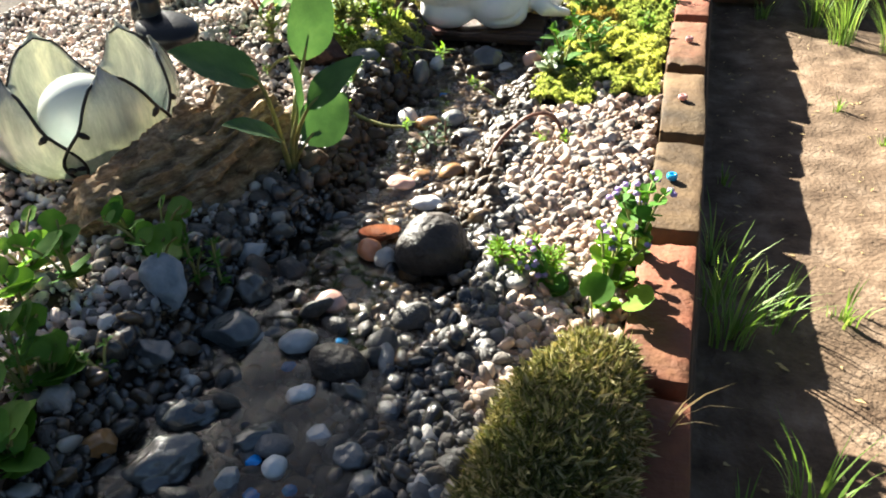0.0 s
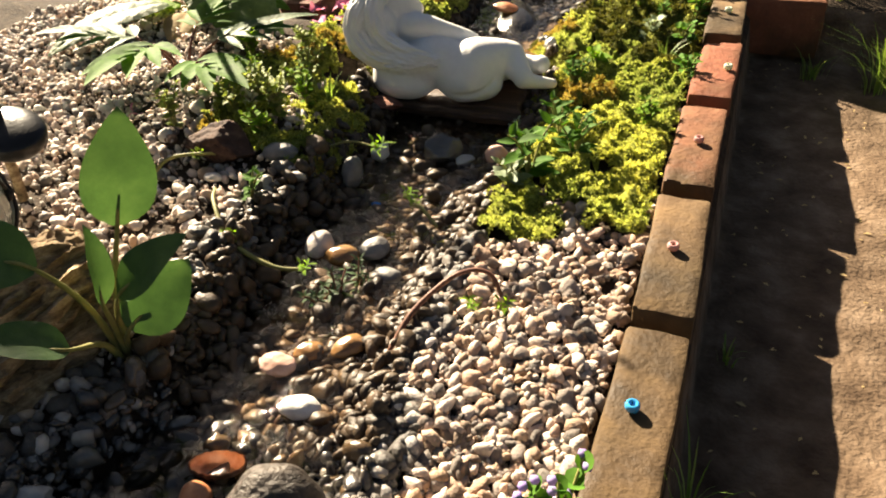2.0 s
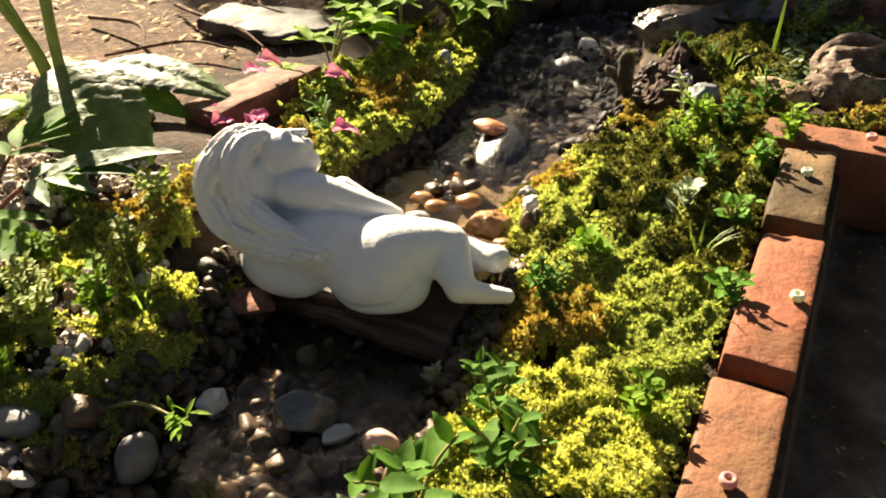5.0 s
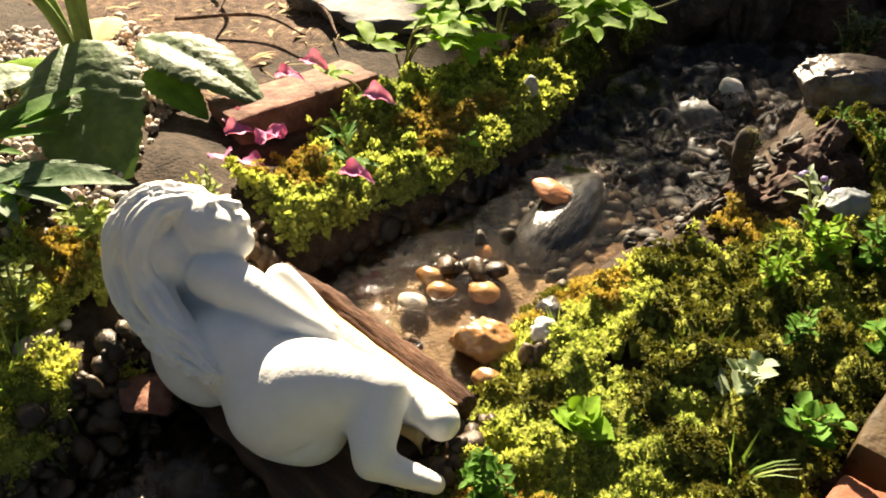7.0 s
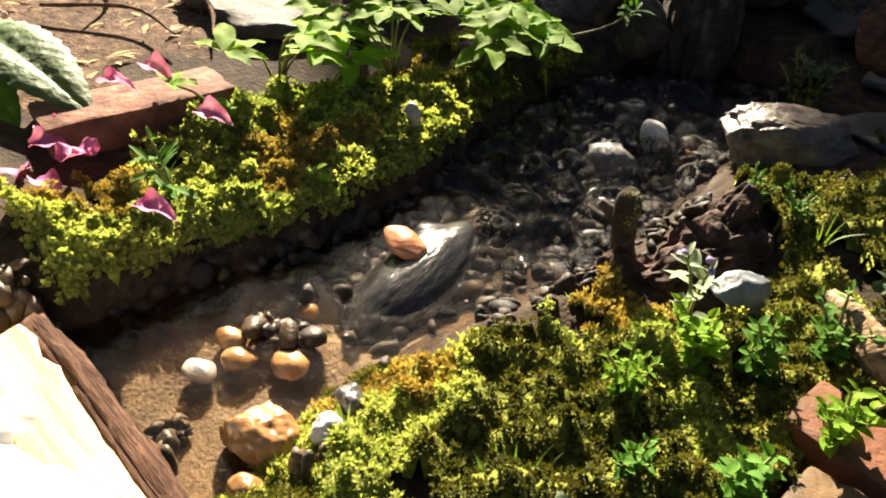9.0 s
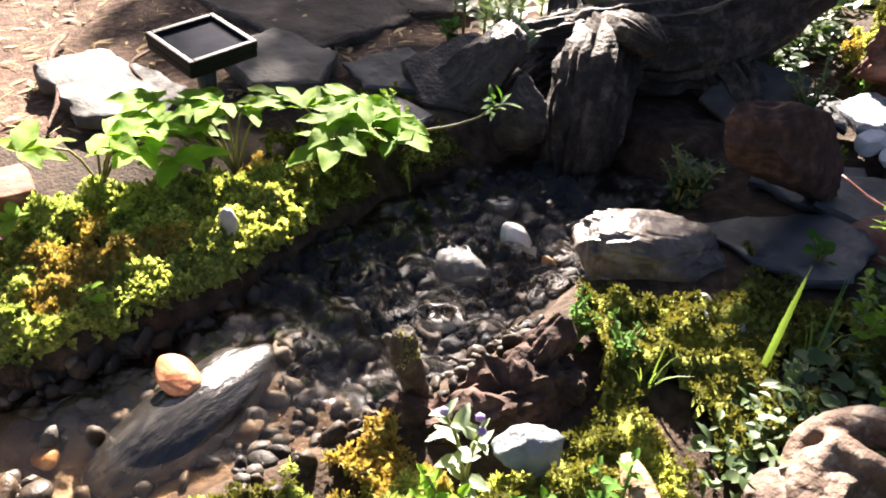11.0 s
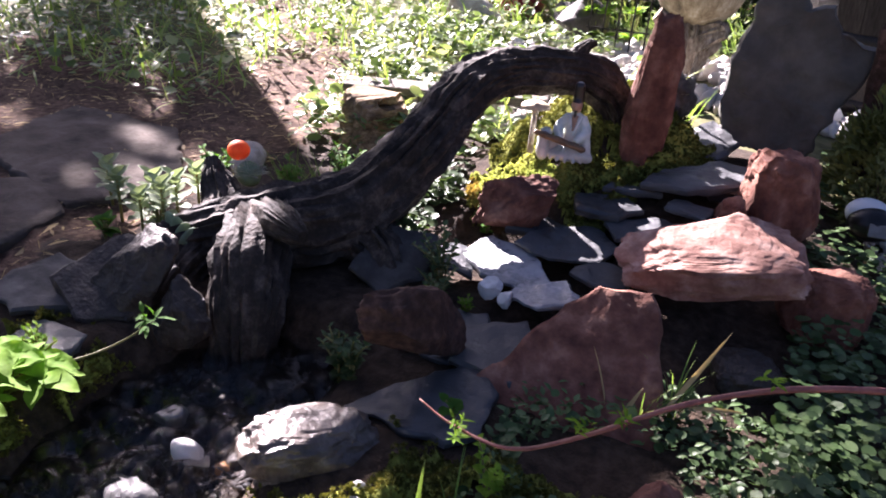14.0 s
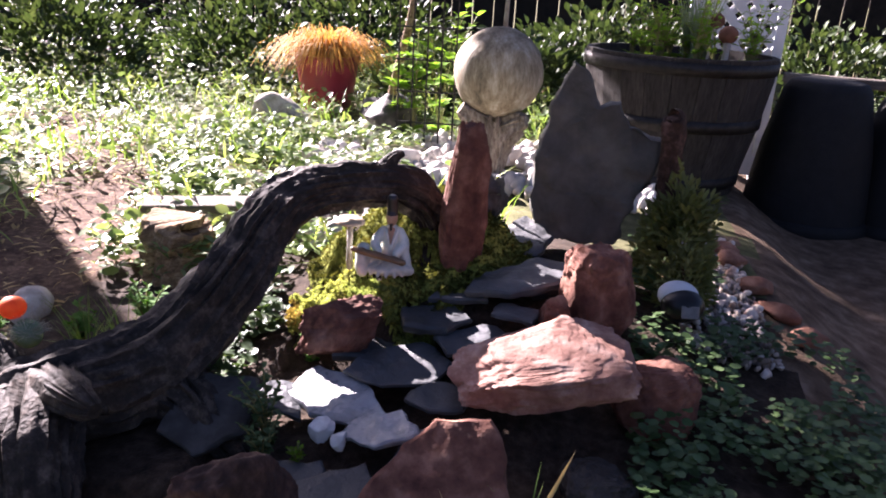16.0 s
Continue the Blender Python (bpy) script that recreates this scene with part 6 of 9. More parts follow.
def plate(name, outline, thick, mat, x, y, z, rx, ry, rz, label, seed, rough=0.006):
    """A flat rock of a given outline, stood up or leaned."""
    P = np.array(outline, float)
    V, F = slab_shape(P, thick, seed, rough=rough)
    ob = grid_object(name, V, F, mat, None, "", True, 40)
    ob.matrix_basis = pose(x, y, z, rx, ry, rz)
    return tagged(ob, label, "rock", "rocks of the cascade")


plate("red_slab", [(-0.122, -0.022), (-0.070, 0.045), (-0.018, 0.125), (0.018, 0.160), (0.085, 0.165), (0.108, 0.120), (0.125, 0.03), (0.130, -0.05), (0.02, -0.06), (-0.07, -0.05)], 0.050, M["redrock"], 0.005, 2.425, 0.035, 42, 0, 6, "big flat red sandstone leaning back", 101, 0.0045)
V, F = stone_shape("angular", 102, 5)
V = V * np.array((0.108, 0.038, 0.056))
V[:, 2] *= 1 - 0.35 * np.clip(V[:, 0] / 0.108, 0, 1)
flake = grid_object("red_flake", V @ aim((-0.063, -0.134, 0.095)).T, F, M["darkred"], None, "", True, 50)
flake.location = (-0.170, 2.352, 0.138)
tagged(flake, "pointed brown-red stone jutting out over the bank", "rock", "rocks of the cascade")
plate("standing_slate", [(-0.125, 0.0), (-0.13, 0.16), (-0.095, 0.30), (-0.072, 0.345), (-0.045, 0.335), (-0.015, 0.265), (0.020, 0.275), (0.045, 0.235), (0.105, 0.215), (0.10, 0.15), (0.055, 0.06), (0.04, 0.0)], 0.045, M["paleslate"], 0.182, 3.205, 0.205, 84, 0, 4, "tall grey slate standing upright behind the cascade", 103, 0.008)
plate("leaning_slate", [(-0.05, 0.0), (-0.055, 0.12), (-0.02, 0.18), (0.03, 0.12), (0.04, 0.0)], 0.03, M["slate"], 0.105, 3.22, 0.20, 80, 0, 30, "dark slate leaning beside the tall one", 104, 0.006)

# ---- small garden things ----
def figurine(x, y, z):
    """A robed figure seated with a long zither across its lap, in a tall black cap."""
    clay = Clay((-0.062, -0.056, -0.004), (0.064, 0.046, 0.150), 0.0014, 0.010)
    bone, ball, join = clay.bone, clay.ball, clay.join
    # spread skirt, a raised knee and the other folded flat
    join(ball((0.006, -0.004, 0.010), (0.046, 0.036, 0.014)), 0.004)
    join(bone([(0.010, -0.010, 0.020, 0.014), (0.034, -0.024, 0.014, 0.012), (0.050, -0.018, 0.009, 0.009)]), 0.006)
    join(bone([(-0.010, 0.0, 0.020, 0.014), (-0.036, -0.014, 0.030, 0.014), (-0.036, -0.018, 0.046, 0.012)]), 0.005)
    join(bone([(-0.036, -0.018, 0.046, 0.010), (-0.038, -0.026, 0.018, 0.012), (-0.036, -0.030, 0.006, 0.010)]), 0.004)
    # trunk, sloping shoulders, wide sleeves
    join(bone([(0.010, 0.006, 0.020, 0.022), (0.012, 0.006, 0.048, 0.0185), (0.013, 0.006, 0.070, 0.0165), (0.013, 0.005, 0.084, 0.009)]), 0.006)
    join(bone([(-0.002, 0.004, 0.077, 0.0085), (-0.015, -0.010, 0.058, 0.0095), (-0.008, -0.024, 0.046, 0.008)]), 0.004)
    join(bone([(0.028, 0.004, 0.077, 0.0085), (0.037, -0.006, 0.056, 0.0105), (0.026, -0.024, 0.042, 0.008)]), 0.004)
    join(bone([(0.037, -0.008, 0.050, 0.009), (0.042, -0.012, 0.026, 0.010), (0.046, -0.014, 0.010, 0.008)]), 0.004)
    # collar bands meeting in a V, and shallow folds over the lap
    join(bone([(0.002, -0.006, 0.084, 0.0032), (0.009, -0.013, 0.066, 0.0032), (0.015, -0.017, 0.050, 0.0030)]), 0.002)
    join(bone([(0.025, -0.006, 0.084, 0.0032), (0.020, -0.013, 0.066, 0.0032), (0.015, -0.017, 0.050, 0.0030)]), 0.002)
    for k in range(7):
        a = -2.6 + 0.36 * k
        join(bone([(0.010 + 0.024 * math.cos(a), -0.002 + 0.022 * math.sin(a), 0.024, 0.0028), (0.008 + 0.044 * math.cos(a), -0.004 + 0.038 * math.sin(a), 0.004, 0.0034)]), 0.003)
    join(bone([(0.013, 0.004, 0.084, 0.006), (0.013, 0.002, 0.095, 0.007)]), 0.003)
    join(ball((0.013, -0.001, 0.104), (0.0108, 0.0118, 0.0150)), 0.002)
    join(ball((0.013, -0.0125, 0.102), (0.0020, 0.0028, 0.0032)), 0.002)
    join(bone([(0.013, -0.010, 0.094, 0.0030), (0.013, -0.012, 0.084, 0.0022)]), 0.002)
    join(bone([(0.013, 0.003, 0.112, 0.0105), (0.013, 0.003, 0.126, 0.0098), (0.013, 0.003, 0.138, 0.0100)]), 0.001)
    join(bone([(-0.052, -0.034, 0.050, 0.0050), (-0.010, -0.034, 0.041, 0.0065), (0.040, -0.034, 0.030, 0.0055)]), 0.001)
    V, F = clay.mesh()
    ob = grid_object("figurine", V, F, M["cloth"])
    for k in ("figskin", "fighair", "zither", "bone"):
        ob.data.materials.append(M[k])
    c = V[F].mean(1)
    along = (c[:, 0] + 0.010) / 0.046
    kind = np.zeros(len(F), dtype=np.int32)
    kind[c[:, 2] > 0.090] = 1
    kind[(np.abs(c[:, 0] - 0.0135) < 0.0065 - (0.084 - c[:, 2]) * 0.2) & (c[:, 2] > 0.058) & (c[:, 1] < -0.004)] = 1
    kind[(c[:, 2] > 0.110) | ((c[:, 2] > 0.094) & (c[:, 1] > 0.002)) | ((np.abs(c[:, 0] - 0.013) < 0.004) & (c[:, 1] < -0.0095) & (c[:, 2] > 0.080) & (c[:, 2] < 0.0965))] = 2
    kind[c[:, 2] > 0.1462] = 4
    kind[(np.hypot(c[:, 1] + 0.034, c[:, 2] - (0.0405 - 0.010 * along)) < 0.0082)] = 3
    ob.data.polygons.foreach_set("material_index", kind)
    ob.matrix_basis = pose(x, y, z, 0, 0, 8) @ Matrix.Scale(0.92, 4)
    return tagged(ob, "small glazed seated figurine in a pale robe on moss", "figurine")


figurine(-0.167, 2.900, 0.206)
mush = base("mushroom", -0.234, 2.915, 0.194)
tagged(mush, "little ceramic mushroom with tan cap", "mushroom")
V, F = tube([(0, 0, 0.0), (0, 0, 0.05), (0.001, 0, 0.088)], [0.006, 0.005, 0.006], 10)
grid_object("stalk", V, F, M["bone"], mush)
V, F = ico(4)
V = V * np.array((0.027, 0.023, 0.012))
V[:, 2] = np.where(V[:, 2] < 0, V[:, 2] * 0.3, V[:, 2])
grid_object("cap", V + np.array((0, 0, 0.086)), F, M["ochre"], mush)

lamp = base("solar_spot", 0.345, 2.985, 0.165, 0)
tagged(lamp, "round black solar spot lamp with pale lens", "lamp")
V, F = ico(4)
Vh = V * np.array((0.037, 0.034, 0.030))
grid_object("housing", Vh + np.array((0, 0, 0.012)), F, M["black"], lamp)
Vl = V[:, :] * np.array((0.035, 0.022, 0.027)) + np.array((-0.008, 0.012, 0.024))
grid_object("lens", Vl, F, M["opal"], lamp, "pale opal lens")
o2 = part("solar_cell", box_bm(0.030, 0.002, 0.022, 0.001, 1), M["dullgrey"], lamp, "small square solar cell")
o2.matrix_basis = pose(0.010, -0.034, 0.014, -28, 0, 8)

sol = base("solar_light", -0.693, 1.953, 0.052, 7)
tagged(sol, "small black solar panel on a short stake", "solar panel")
tray = pose(0, 0, 0.122, 4, 8, 0)
fo = part("panel_frame", box_bm(0.088, 0.090, 0.012, 0.003, 2), M["deadblack"], sol)
fo.matrix_basis = tray
fo = part("cell", box_bm(0.074, 0.076, 0.004, 0.0005, 1), M["panel"], sol, "dark glossy solar cell")
fo.matrix_basis = tray @ pose(0, 0, 0.0085)
for dx, dy, sx, sy in ((0, 0.0415, 0.088, 0.007), (0, -0.0415, 0.088, 0.007), (0.0405, 0, 0.007, 0.076), (-0.0405, 0, 0.007, 0.076)):
    r = part("rim", box_bm(sx, sy, 0.010, 0.0014, 2), M["deadblack"], sol)
    r.matrix_basis = tray @ pose(dx, dy, 0.0100)
V, F = tube([(0, 0, -0.02), (0, 0, 0.06), (0, 0, 0.118)], [0.010, 0.010, 0.014], 12)
grid_object("stake", V, F, M["black"], sol)

garden_lamp = base("garden_lamp", -0.672, 0.905, 0.07, 20)
tagged(garden_lamp, "black garden lamp head on a bent stake", "lamp")
V, F = ico(4)
Vh = V * np.array((0.046, 0.036, 0.030))
Vh[:, 2] = np.where(Vh[:, 2] > 0, Vh[:, 2] * 0.45, Vh[:, 2])
grid_object("head", Vh @ spin(12, 10, -22).T + np.array((0.018, -0.030, 0.100)), F, M["black"], garden_lamp)
V, F = turned([(0.001, 0.026), (0.012, 0.026), (0.014, 0.022), (0.014, 0.0), (0.020, -0.004), (0.001, -0.006)], 24)
grid_object("cap", V @ spin(12, 10, -22).T + np.array((-0.004, -0.014, 0.116)), F, M["black"], garden_lamp)
V, F = limb([(-0.02, 0.0, -0.02, 0.006), (-0.015, 0.0, 0.06, 0.006), (-0.025, 0.0, 0.12, 0.007), (-0.045, 0, 0.24, 0.006)], sides=10)
grid_object("stake", V, F, M["drift"], garden_lamp, "brown stake")
V, F = limb([(-0.03, 0.0, 0.10, 0.007), (-0.02, -0.005, 0.125, 0.012), (-0.005, -0.005, 0.10, 0.010)], sides=10)
grid_object("bracket", V, F, M["black"], garden_lamp)

# ornament: ribbed glass petals with a dark wire rim round a milky globe
lotus = base("glass_lotus", -0.688, 0.733, 0.042, 10)
tagged(lotus, "pale green glass lotus ornament with dark wire rims", "ornament")
V, F = ico(5)
grid_object("globe", V * 0.055 + np.array((0, 0, 0.058)), F, M["pearl"], lotus, "milky glass globe")
nu, nv = 12, 14
for k in range(6):
    a0 = 2 * math.pi * k / 6 + 0.38
    Vp = []
    for i in range(nv + 1):
        t = i / nv
        w = 0.64 * math.sqrt(max(0.0, 1 - t ** 2.4)) * (0.72 + 0.28 * math.sin(math.pi * min(1, t * 1.5)))
        for j in range(nu + 1):
            u = -1 + 2 * j / nu
            a = a0 + u * w
            r = 0.048 + 0.076 * math.sin(math.pi * (0.14 + 0.60 * t)) + 0.0012 * math.cos(u * 26) + 0.004 * (k % 2)
            Vp.append((r * math.cos(a), r * math.sin(a), 0.004 + 0.148 * t ** 1.1 - 0.012 * u * u * t))
    Fp = [(i * (nu + 1) + j, i * (nu + 1) + j + 1, (i + 1) * (nu + 1) + j + 1, (i + 1) * (nu + 1) + j) for i in range(nv) for j in range(nu)]
    pet = grid_object("petal", np.array(Vp), np.array(Fp), M["glaze"], lotus)
    sd = pet.modifiers.new("thickness", "SOLIDIFY")
    sd.thickness = 0.002
    P = [np.array(Vp[i * (nu + 1)]) for i in range(nv + 1)] + [np.array(Vp[i * (nu + 1) + nu]) for i in range(nv - 1, -1, -1)]
    P = [p * np.array((1.012, 1.012, 1.0)) for p in P]
    V, F = tube(P, [0.0021] * len(P), 6)
    wire = grid_object("wire", V, F, M["iron"], pet, "dark wire rim")
    # small metal clips that hold the glass in its wire
    for i in (4, 9, 19, 24):
        q = P[i]
        d = np.array((0, 0, 0.10)) - q
        d = d / np.linalg.norm(d) * np.array((0.2, 0.2, 1.0))
        t = P[i + 1] - P[i - 1]
        t = t / np.linalg.norm(t)
        inward = np.cross(t, q * np.array((1, 1, 0)) / np.linalg.norm(q[:2]))
        inward = inward * (-1 if inward @ (np.array(Vp[(nv // 2) * (nu + 1) + nu // 2]) - q) < 0 else 1)
        V, F = tube([q, q + inward * 0.006, q + inward * 0.013], [0.0030, 0.0042, 0.0020], 8)
        grid_object("clip", V, F, M["iron"], pet, "small dark clip")

# beads on the bricks


def bead(x, y, z, mat, label):
    P, T = [], []
    n, m = 14, 8
    for i in range(n):
        a = 2 * math.pi * i / n
        for j in range(m):
            b = 2 * math.pi * j / m
            r = 0.0042 + 0.0022 * math.cos(b)
            P.append((r * math.cos(a), r * math.sin(a), 0.0042 + 0.0040 * math.sin(b)))
    for i in range(n):
        for j in range(m):
            T.append((i * m + j, ((i + 1) % n) * m + j, ((i + 1) % n) * m + (j + 1) % m, i * m + (j + 1) % m))
    ob = grid_object("bead", np.array(P), np.array(T), M[mat])
    ob.location = (x, y, z)
    return tagged(ob, label, "bead", "beads on the bricks")


for x, y, mt, lab in [(0.048, 0.812, "bead_blue", "blue glass bead on a brick"), (0.050, 1.031, "bead_pink", "pink glass bead on a brick"), (0.050, 1.255, "bead_pink", "pink glass bead on a red brick"),
                      (0.066, 1.475, "bead_clear", "pale glass bead at a brick's edge"), (0.048, 1.70, "bead_clear", "clear glass bead on a short brick"), (0.105, 1.81, "bead_pink", "red glass bead on the cross brick")]:
    bead(x, y, 0.0485 + 0.028 * (y - 0.8), mt, lab)
for i, (x, y) in enumerate([(-0.205, 0.33), (-0.232, 0.318), (-0.245, 0.345), (-0.27, 0.455), (-0.235, 0.50), (-0.31, 1.075)]):
    V, F = stone_shape("angular", 200 + i, 2)
    ob = grid_object("glass_gem", V * np.array((0.007, 0.006, 0.005)), F, M["bluegem"], None, "", False)
    ob.location = (x, y, bed_z(x, y) + 0.022)
    tagged(ob, "small blue glass gem among wet stones", "gem", "blue glass gems")

# ---- things behind the cascade ----
ball = base("concrete_ball", -0.140, 4.0, 0.31)
tagged(ball, "weathered stained concrete ball resting on driftwood", "ball")
V, F = ico(5)
V = noisy(V, 0.02, 2.0, 5, 3)
grid_object("sphere", V * 0.133 + np.array((0, 0, 0.125)), F, M["ballmat"], ball)
V, F = tube([(0.01, 0, 0.25), (0.012, 0, 0.36), (0.012, 0, 0.62)], [0.008, 0.006, 0.004], 8)
grid_object("rod", V, F, M["bone"], ball, "thin pale rod on top")
wood("driftwood_stand", [[(-0.14, 4.0, 0.07, 0.035), (-0.145, 4.0, 0.18, 0.05), (-0.14, 4.0, 0.27, 0.062), (-0.14, 4.0, 0.335, 0.05)], [(-0.15, 3.98, 0.27, 0.04), (-0.21, 3.96, 0.31, 0.03), (-0.24, 3.95, 0.33, 0.02)], [(-0.13, 3.98, 0.26, 0.04), (-0.07, 3.96, 0.30, 0.03), (-0.04, 3.95, 0.31, 0.018)]], M["paleroot"], "gnarled pale driftwood stand under the ball", "stand", ridges=0.6, nr=4)

tub = base("barrel_planter", 0.395, 4.27, 0.0)
tagged(tub, "half barrel of dark oak used as planter", "planter")
for i in range(24):
    a = 2 * math.pi * i / 24
    Vs = []
    for z, r in ((0.02, 0.205), (0.15, 0.234), (0.30, 0.266), (0.45, 0.289), (0.515, 0.293)):
        for rr, da in ((r, -0.128), (r, 0.128), (r - 0.022, 0.128), (r - 0.022, -0.128)):
            Vs.append((rr * math.cos(a + da), rr * math.sin(a + da), z))
    Fs = [(k * 4 + j, k * 4 + (j + 1) % 4, k * 4 + 4 + (j + 1) % 4, k * 4 + 4 + j) for k in range(4) for j in range(4)] + [(3, 2, 1, 0), (16, 17, 18, 19)]
    grid_object("stave", np.array(Vs), np.array(Fs), M["barrel"], tub, "", False)
for z, r in ((0.14, 0.2345), (0.32, 0.2715), (0.485, 0.2955)):
    V, F = turned([(r - 0.003, z - 0.018), (r, z - 0.018), (r + 0.002, z + 0.018), (r - 0.002, z + 0.018)], 48)
    grid_object("hoop", V, F, M["iron"], tub, "dark iron hoop")
V, F = turned([(0.001, 0.47), (0.10, 0.478), (0.2, 0.475), (0.27, 0.462)], 32)
grid_object("soil", V, F, M["soil"], tub, "dark potting soil")

pot = base("red_pot", -1.05, 5.0, float(land(-1.05, 5.0)))
tagged(pot, "dark red glazed pot holding a bronze grass", "pot")
V, F = turned([(0.001, 0.0), (0.10, 0.0), (0.125, 0.12), (0.142, 0.225), (0.146, 0.245), (0.138, 0.248), (0.128, 0.22), (0.001, 0.21)], 36)
grid_object("vessel", V, F, M["redpot"], pot)

for x, y, h, k in [(0.855, 4.30, 0.47, 1.0), (1.152, 4.331, 0.44, 0.95)]:
    b = base("black_pot", x, y, float(land(x, y)) - 0.01)
    tagged(b, "empty black plastic nursery pot standing upside down", "pot", "black nursery pots")
    V, F = turned([(0.198 * k, 0.0), (0.206 * k, 0.012), (0.203 * k, 0.045), (0.192 * k, 0.050)], 40)
    grid_object("rim", V, F, M["blackmat"], b, "thickened black rim")
    V, F = turned([(0.192 * k, 0.045), (0.165 * k, h * 0.55), (0.128 * k, h - 0.03), (0.112 * k, h - 0.006), (0.095 * k, h), (0.001, h + 0.002)], 40)
    grid_object("shell", V, F, M["blackmat"], b)

lattice = base("lattice_panel", 0.80, 4.78, 0.0)
tagged(lattice, "white wooden lattice panel standing behind the planter", "lattice")
def strip(parent, name, x0, z0, x1, z1, w, th, mat, y=0.0):
    L = math.hypot(x1 - x0, z1 - z0)
    o = part(name, box_bm(L, th, w, 0.001, 1), mat, parent)
    o.matrix_basis = pose((x0 + x1) / 2, y, (z0 + z1) / 2, 0, -math.degrees(math.atan2(z1 - z0, x1 - x0)), 0)
    return o
strip(lattice, "rail", -0.018, 0.0, -0.018, 1.0, 0.036, 0.022, M["white"])
strip(lattice, "rail", -0.33, 0.0, -0.33, 1.0, 0.036, 0.022, M["white"])
strip(lattice, "board", -0.31, 0.235, -0.037, 0.235, 0.40, 0.010, M["white"])
x0, x1, z0, z1 = -0.312, -0.036, 0.437, 1.0
for side in (-1, 1):
    for i in range(26):
        # slats at 45 degrees, each cut to the panel
        c = (z0 - x1 if side > 0 else z0 + x0) + i * 0.072 - (0.36 if side > 0 else 0.0)
        ends = sorted((x0, x1, (z0 - c) * side, (z1 - c) * side))[1:3]
        zs = [c + side * e for e in ends]
        if ends[1] - ends[0] > 0.02 and min(zs) > z0 - 0.001 and max(zs) < z1 + 0.001:
            strip(lattice, "slat", ends[0], zs[0], ends[1], zs[1], 0.032, 0.006, M["white"], 0.0035 * side)

marker = base("plant_marker", 0.481, 4.22, 0.478)
tagged(marker, "pale wooden plant marker with round pink disc", "marker")
V, F = tube([(-0.012, 0, 0.0), (-0.004, 0, 0.06), (0.0, 0.004, 0.13)], [0.006, 0.0055, 0.005], 8)
grid_object("stick", V, F, M["bone"], marker)
V, F = turned([(0.001, -0.004), (0.020, -0.004), (0.0225, 0.0), (0.020, 0.004), (0.001, 0.004)], 24)
grid_object("disc", V @ spin(90, 0, 0).T + np.array((0.002, -0.004, 0.135)), F, M["redrock"], marker, "dusty pink round disc")

trellis = base("iron_trellis", -0.44, 4.35, 0.08, 8)
tagged(trellis, "black iron plant trellis in the border", "trellis")
for i in range(5):
    o = part("bar", box_bm(0.006, 0.006, 0.75, 0.001, 1), M["iron"], trellis)
    o.matrix_basis = pose(-0.10 + i * 0.05, 0, 0.36)
for i in range(6):
    o = part("crossbar", box_bm(0.22, 0.005, 0.006, 0.001, 1), M["iron"], trellis)
    o.matrix_basis = pose(0, 0.006, 0.12 + i * 0.11)
for i, (x, y, sz, lab) in enumerate([(-1.02, 4.40, (0.11, 0.09, 0.09), "pale squared stone block in the weeds"), (-1.20, 4.25, (0.13, 0.08, 0.045), "flat pale stone among weeds"), (-0.60, 4.45, (0.12, 0.09, 0.10), "dark boulder behind the cobbles"),
                                     (-0.80, 2.80, (0.055, 0.035, 0.03), "pale round stone at the path"), (-0.70, 4.62, (0.10, 0.08, 0.08), "dark rock under the shrub")]):
    stone("border_stone", x, y, float(land(x, y)) - 0.02, sz, M["greyrock" if i in (2, 4) else "bone"], lab, i * 37, (0, 0), "angular" if i != 3 else "round", 300 + i, 4)
o = part("old_plank", box_bm(0.52, 0.075, 0.022, 0.004, 2), M["paleplank"], None)
o.matrix_basis = pose(-0.60, 3.30, 0.165, 3, -3, 12)
tagged(o, "weathered grey-brown plank lying among the weeds", "plank")
for i, (x, y, rz) in enumerate([(0.50, 3.42, 30), (0.53, 3.30, 10), (0.56, 3.20, -20), (0.50, 3.52, 60), (0.60, 3.12, 15)]):
    stone("terracotta_shard", x, y, float(land(x, y)) - 0.005, (0.045, 0.030, 0.022), M["terracotta"], "broken terracotta shard edging the bed", rz, (0, 12), "angular", 320 + i, 3, "shard", "terracotta shards")

# dark board fence and wire fence far behind
fence = base("board_fence", 0.0, 9.0, 0.0)
tagged(fence, "dark weathered board fence behind the garden", "fence", kind="structure")
bmf = box_bm(0.19, 0.025, 2.0, 0.004, 1)
mef = bpy.data.meshes.new("board")
bmf.to_mesh(mef)
bmf.free()
mef.materials.append(M["fence"])
for i in range(70):
    o = new("board", mef)
    o.parent = fence
    o.matrix_basis = pose(-9.0 + i * 0.2, 0.006 * math.sin(i * 2.7), 1.0 + 0.02 * math.sin(i * 1.3))
wire = base("wire_fence", 1.6, 4.6, 0.0, -8)
tagged(wire, "low wire mesh fence panel beside the path", "fence")
for i in range(26):
    o = part("wire", box_bm(0.003, 0.003, 0.40, 0), M["iron"], wire)
    o.matrix_basis = pose(-0.75 + i * 0.06, 0, 0.2)
for i in range(7):
    o = part("wire", box_bm(1.55, 0.003, 0.003, 0), M["iron"], wire)
    o.matrix_basis = pose(0, 0.003, 0.02 + i * 0.06)
o = part("top_rail", box_bm(1.6, 0.05, 0.035, 0.004, 1), M["paleplank"], wire, "pale wooden rail")
o.matrix_basis = pose(0, 0, 0.42)


# ---- plants ----
r5 = np.random.default_rng(23)


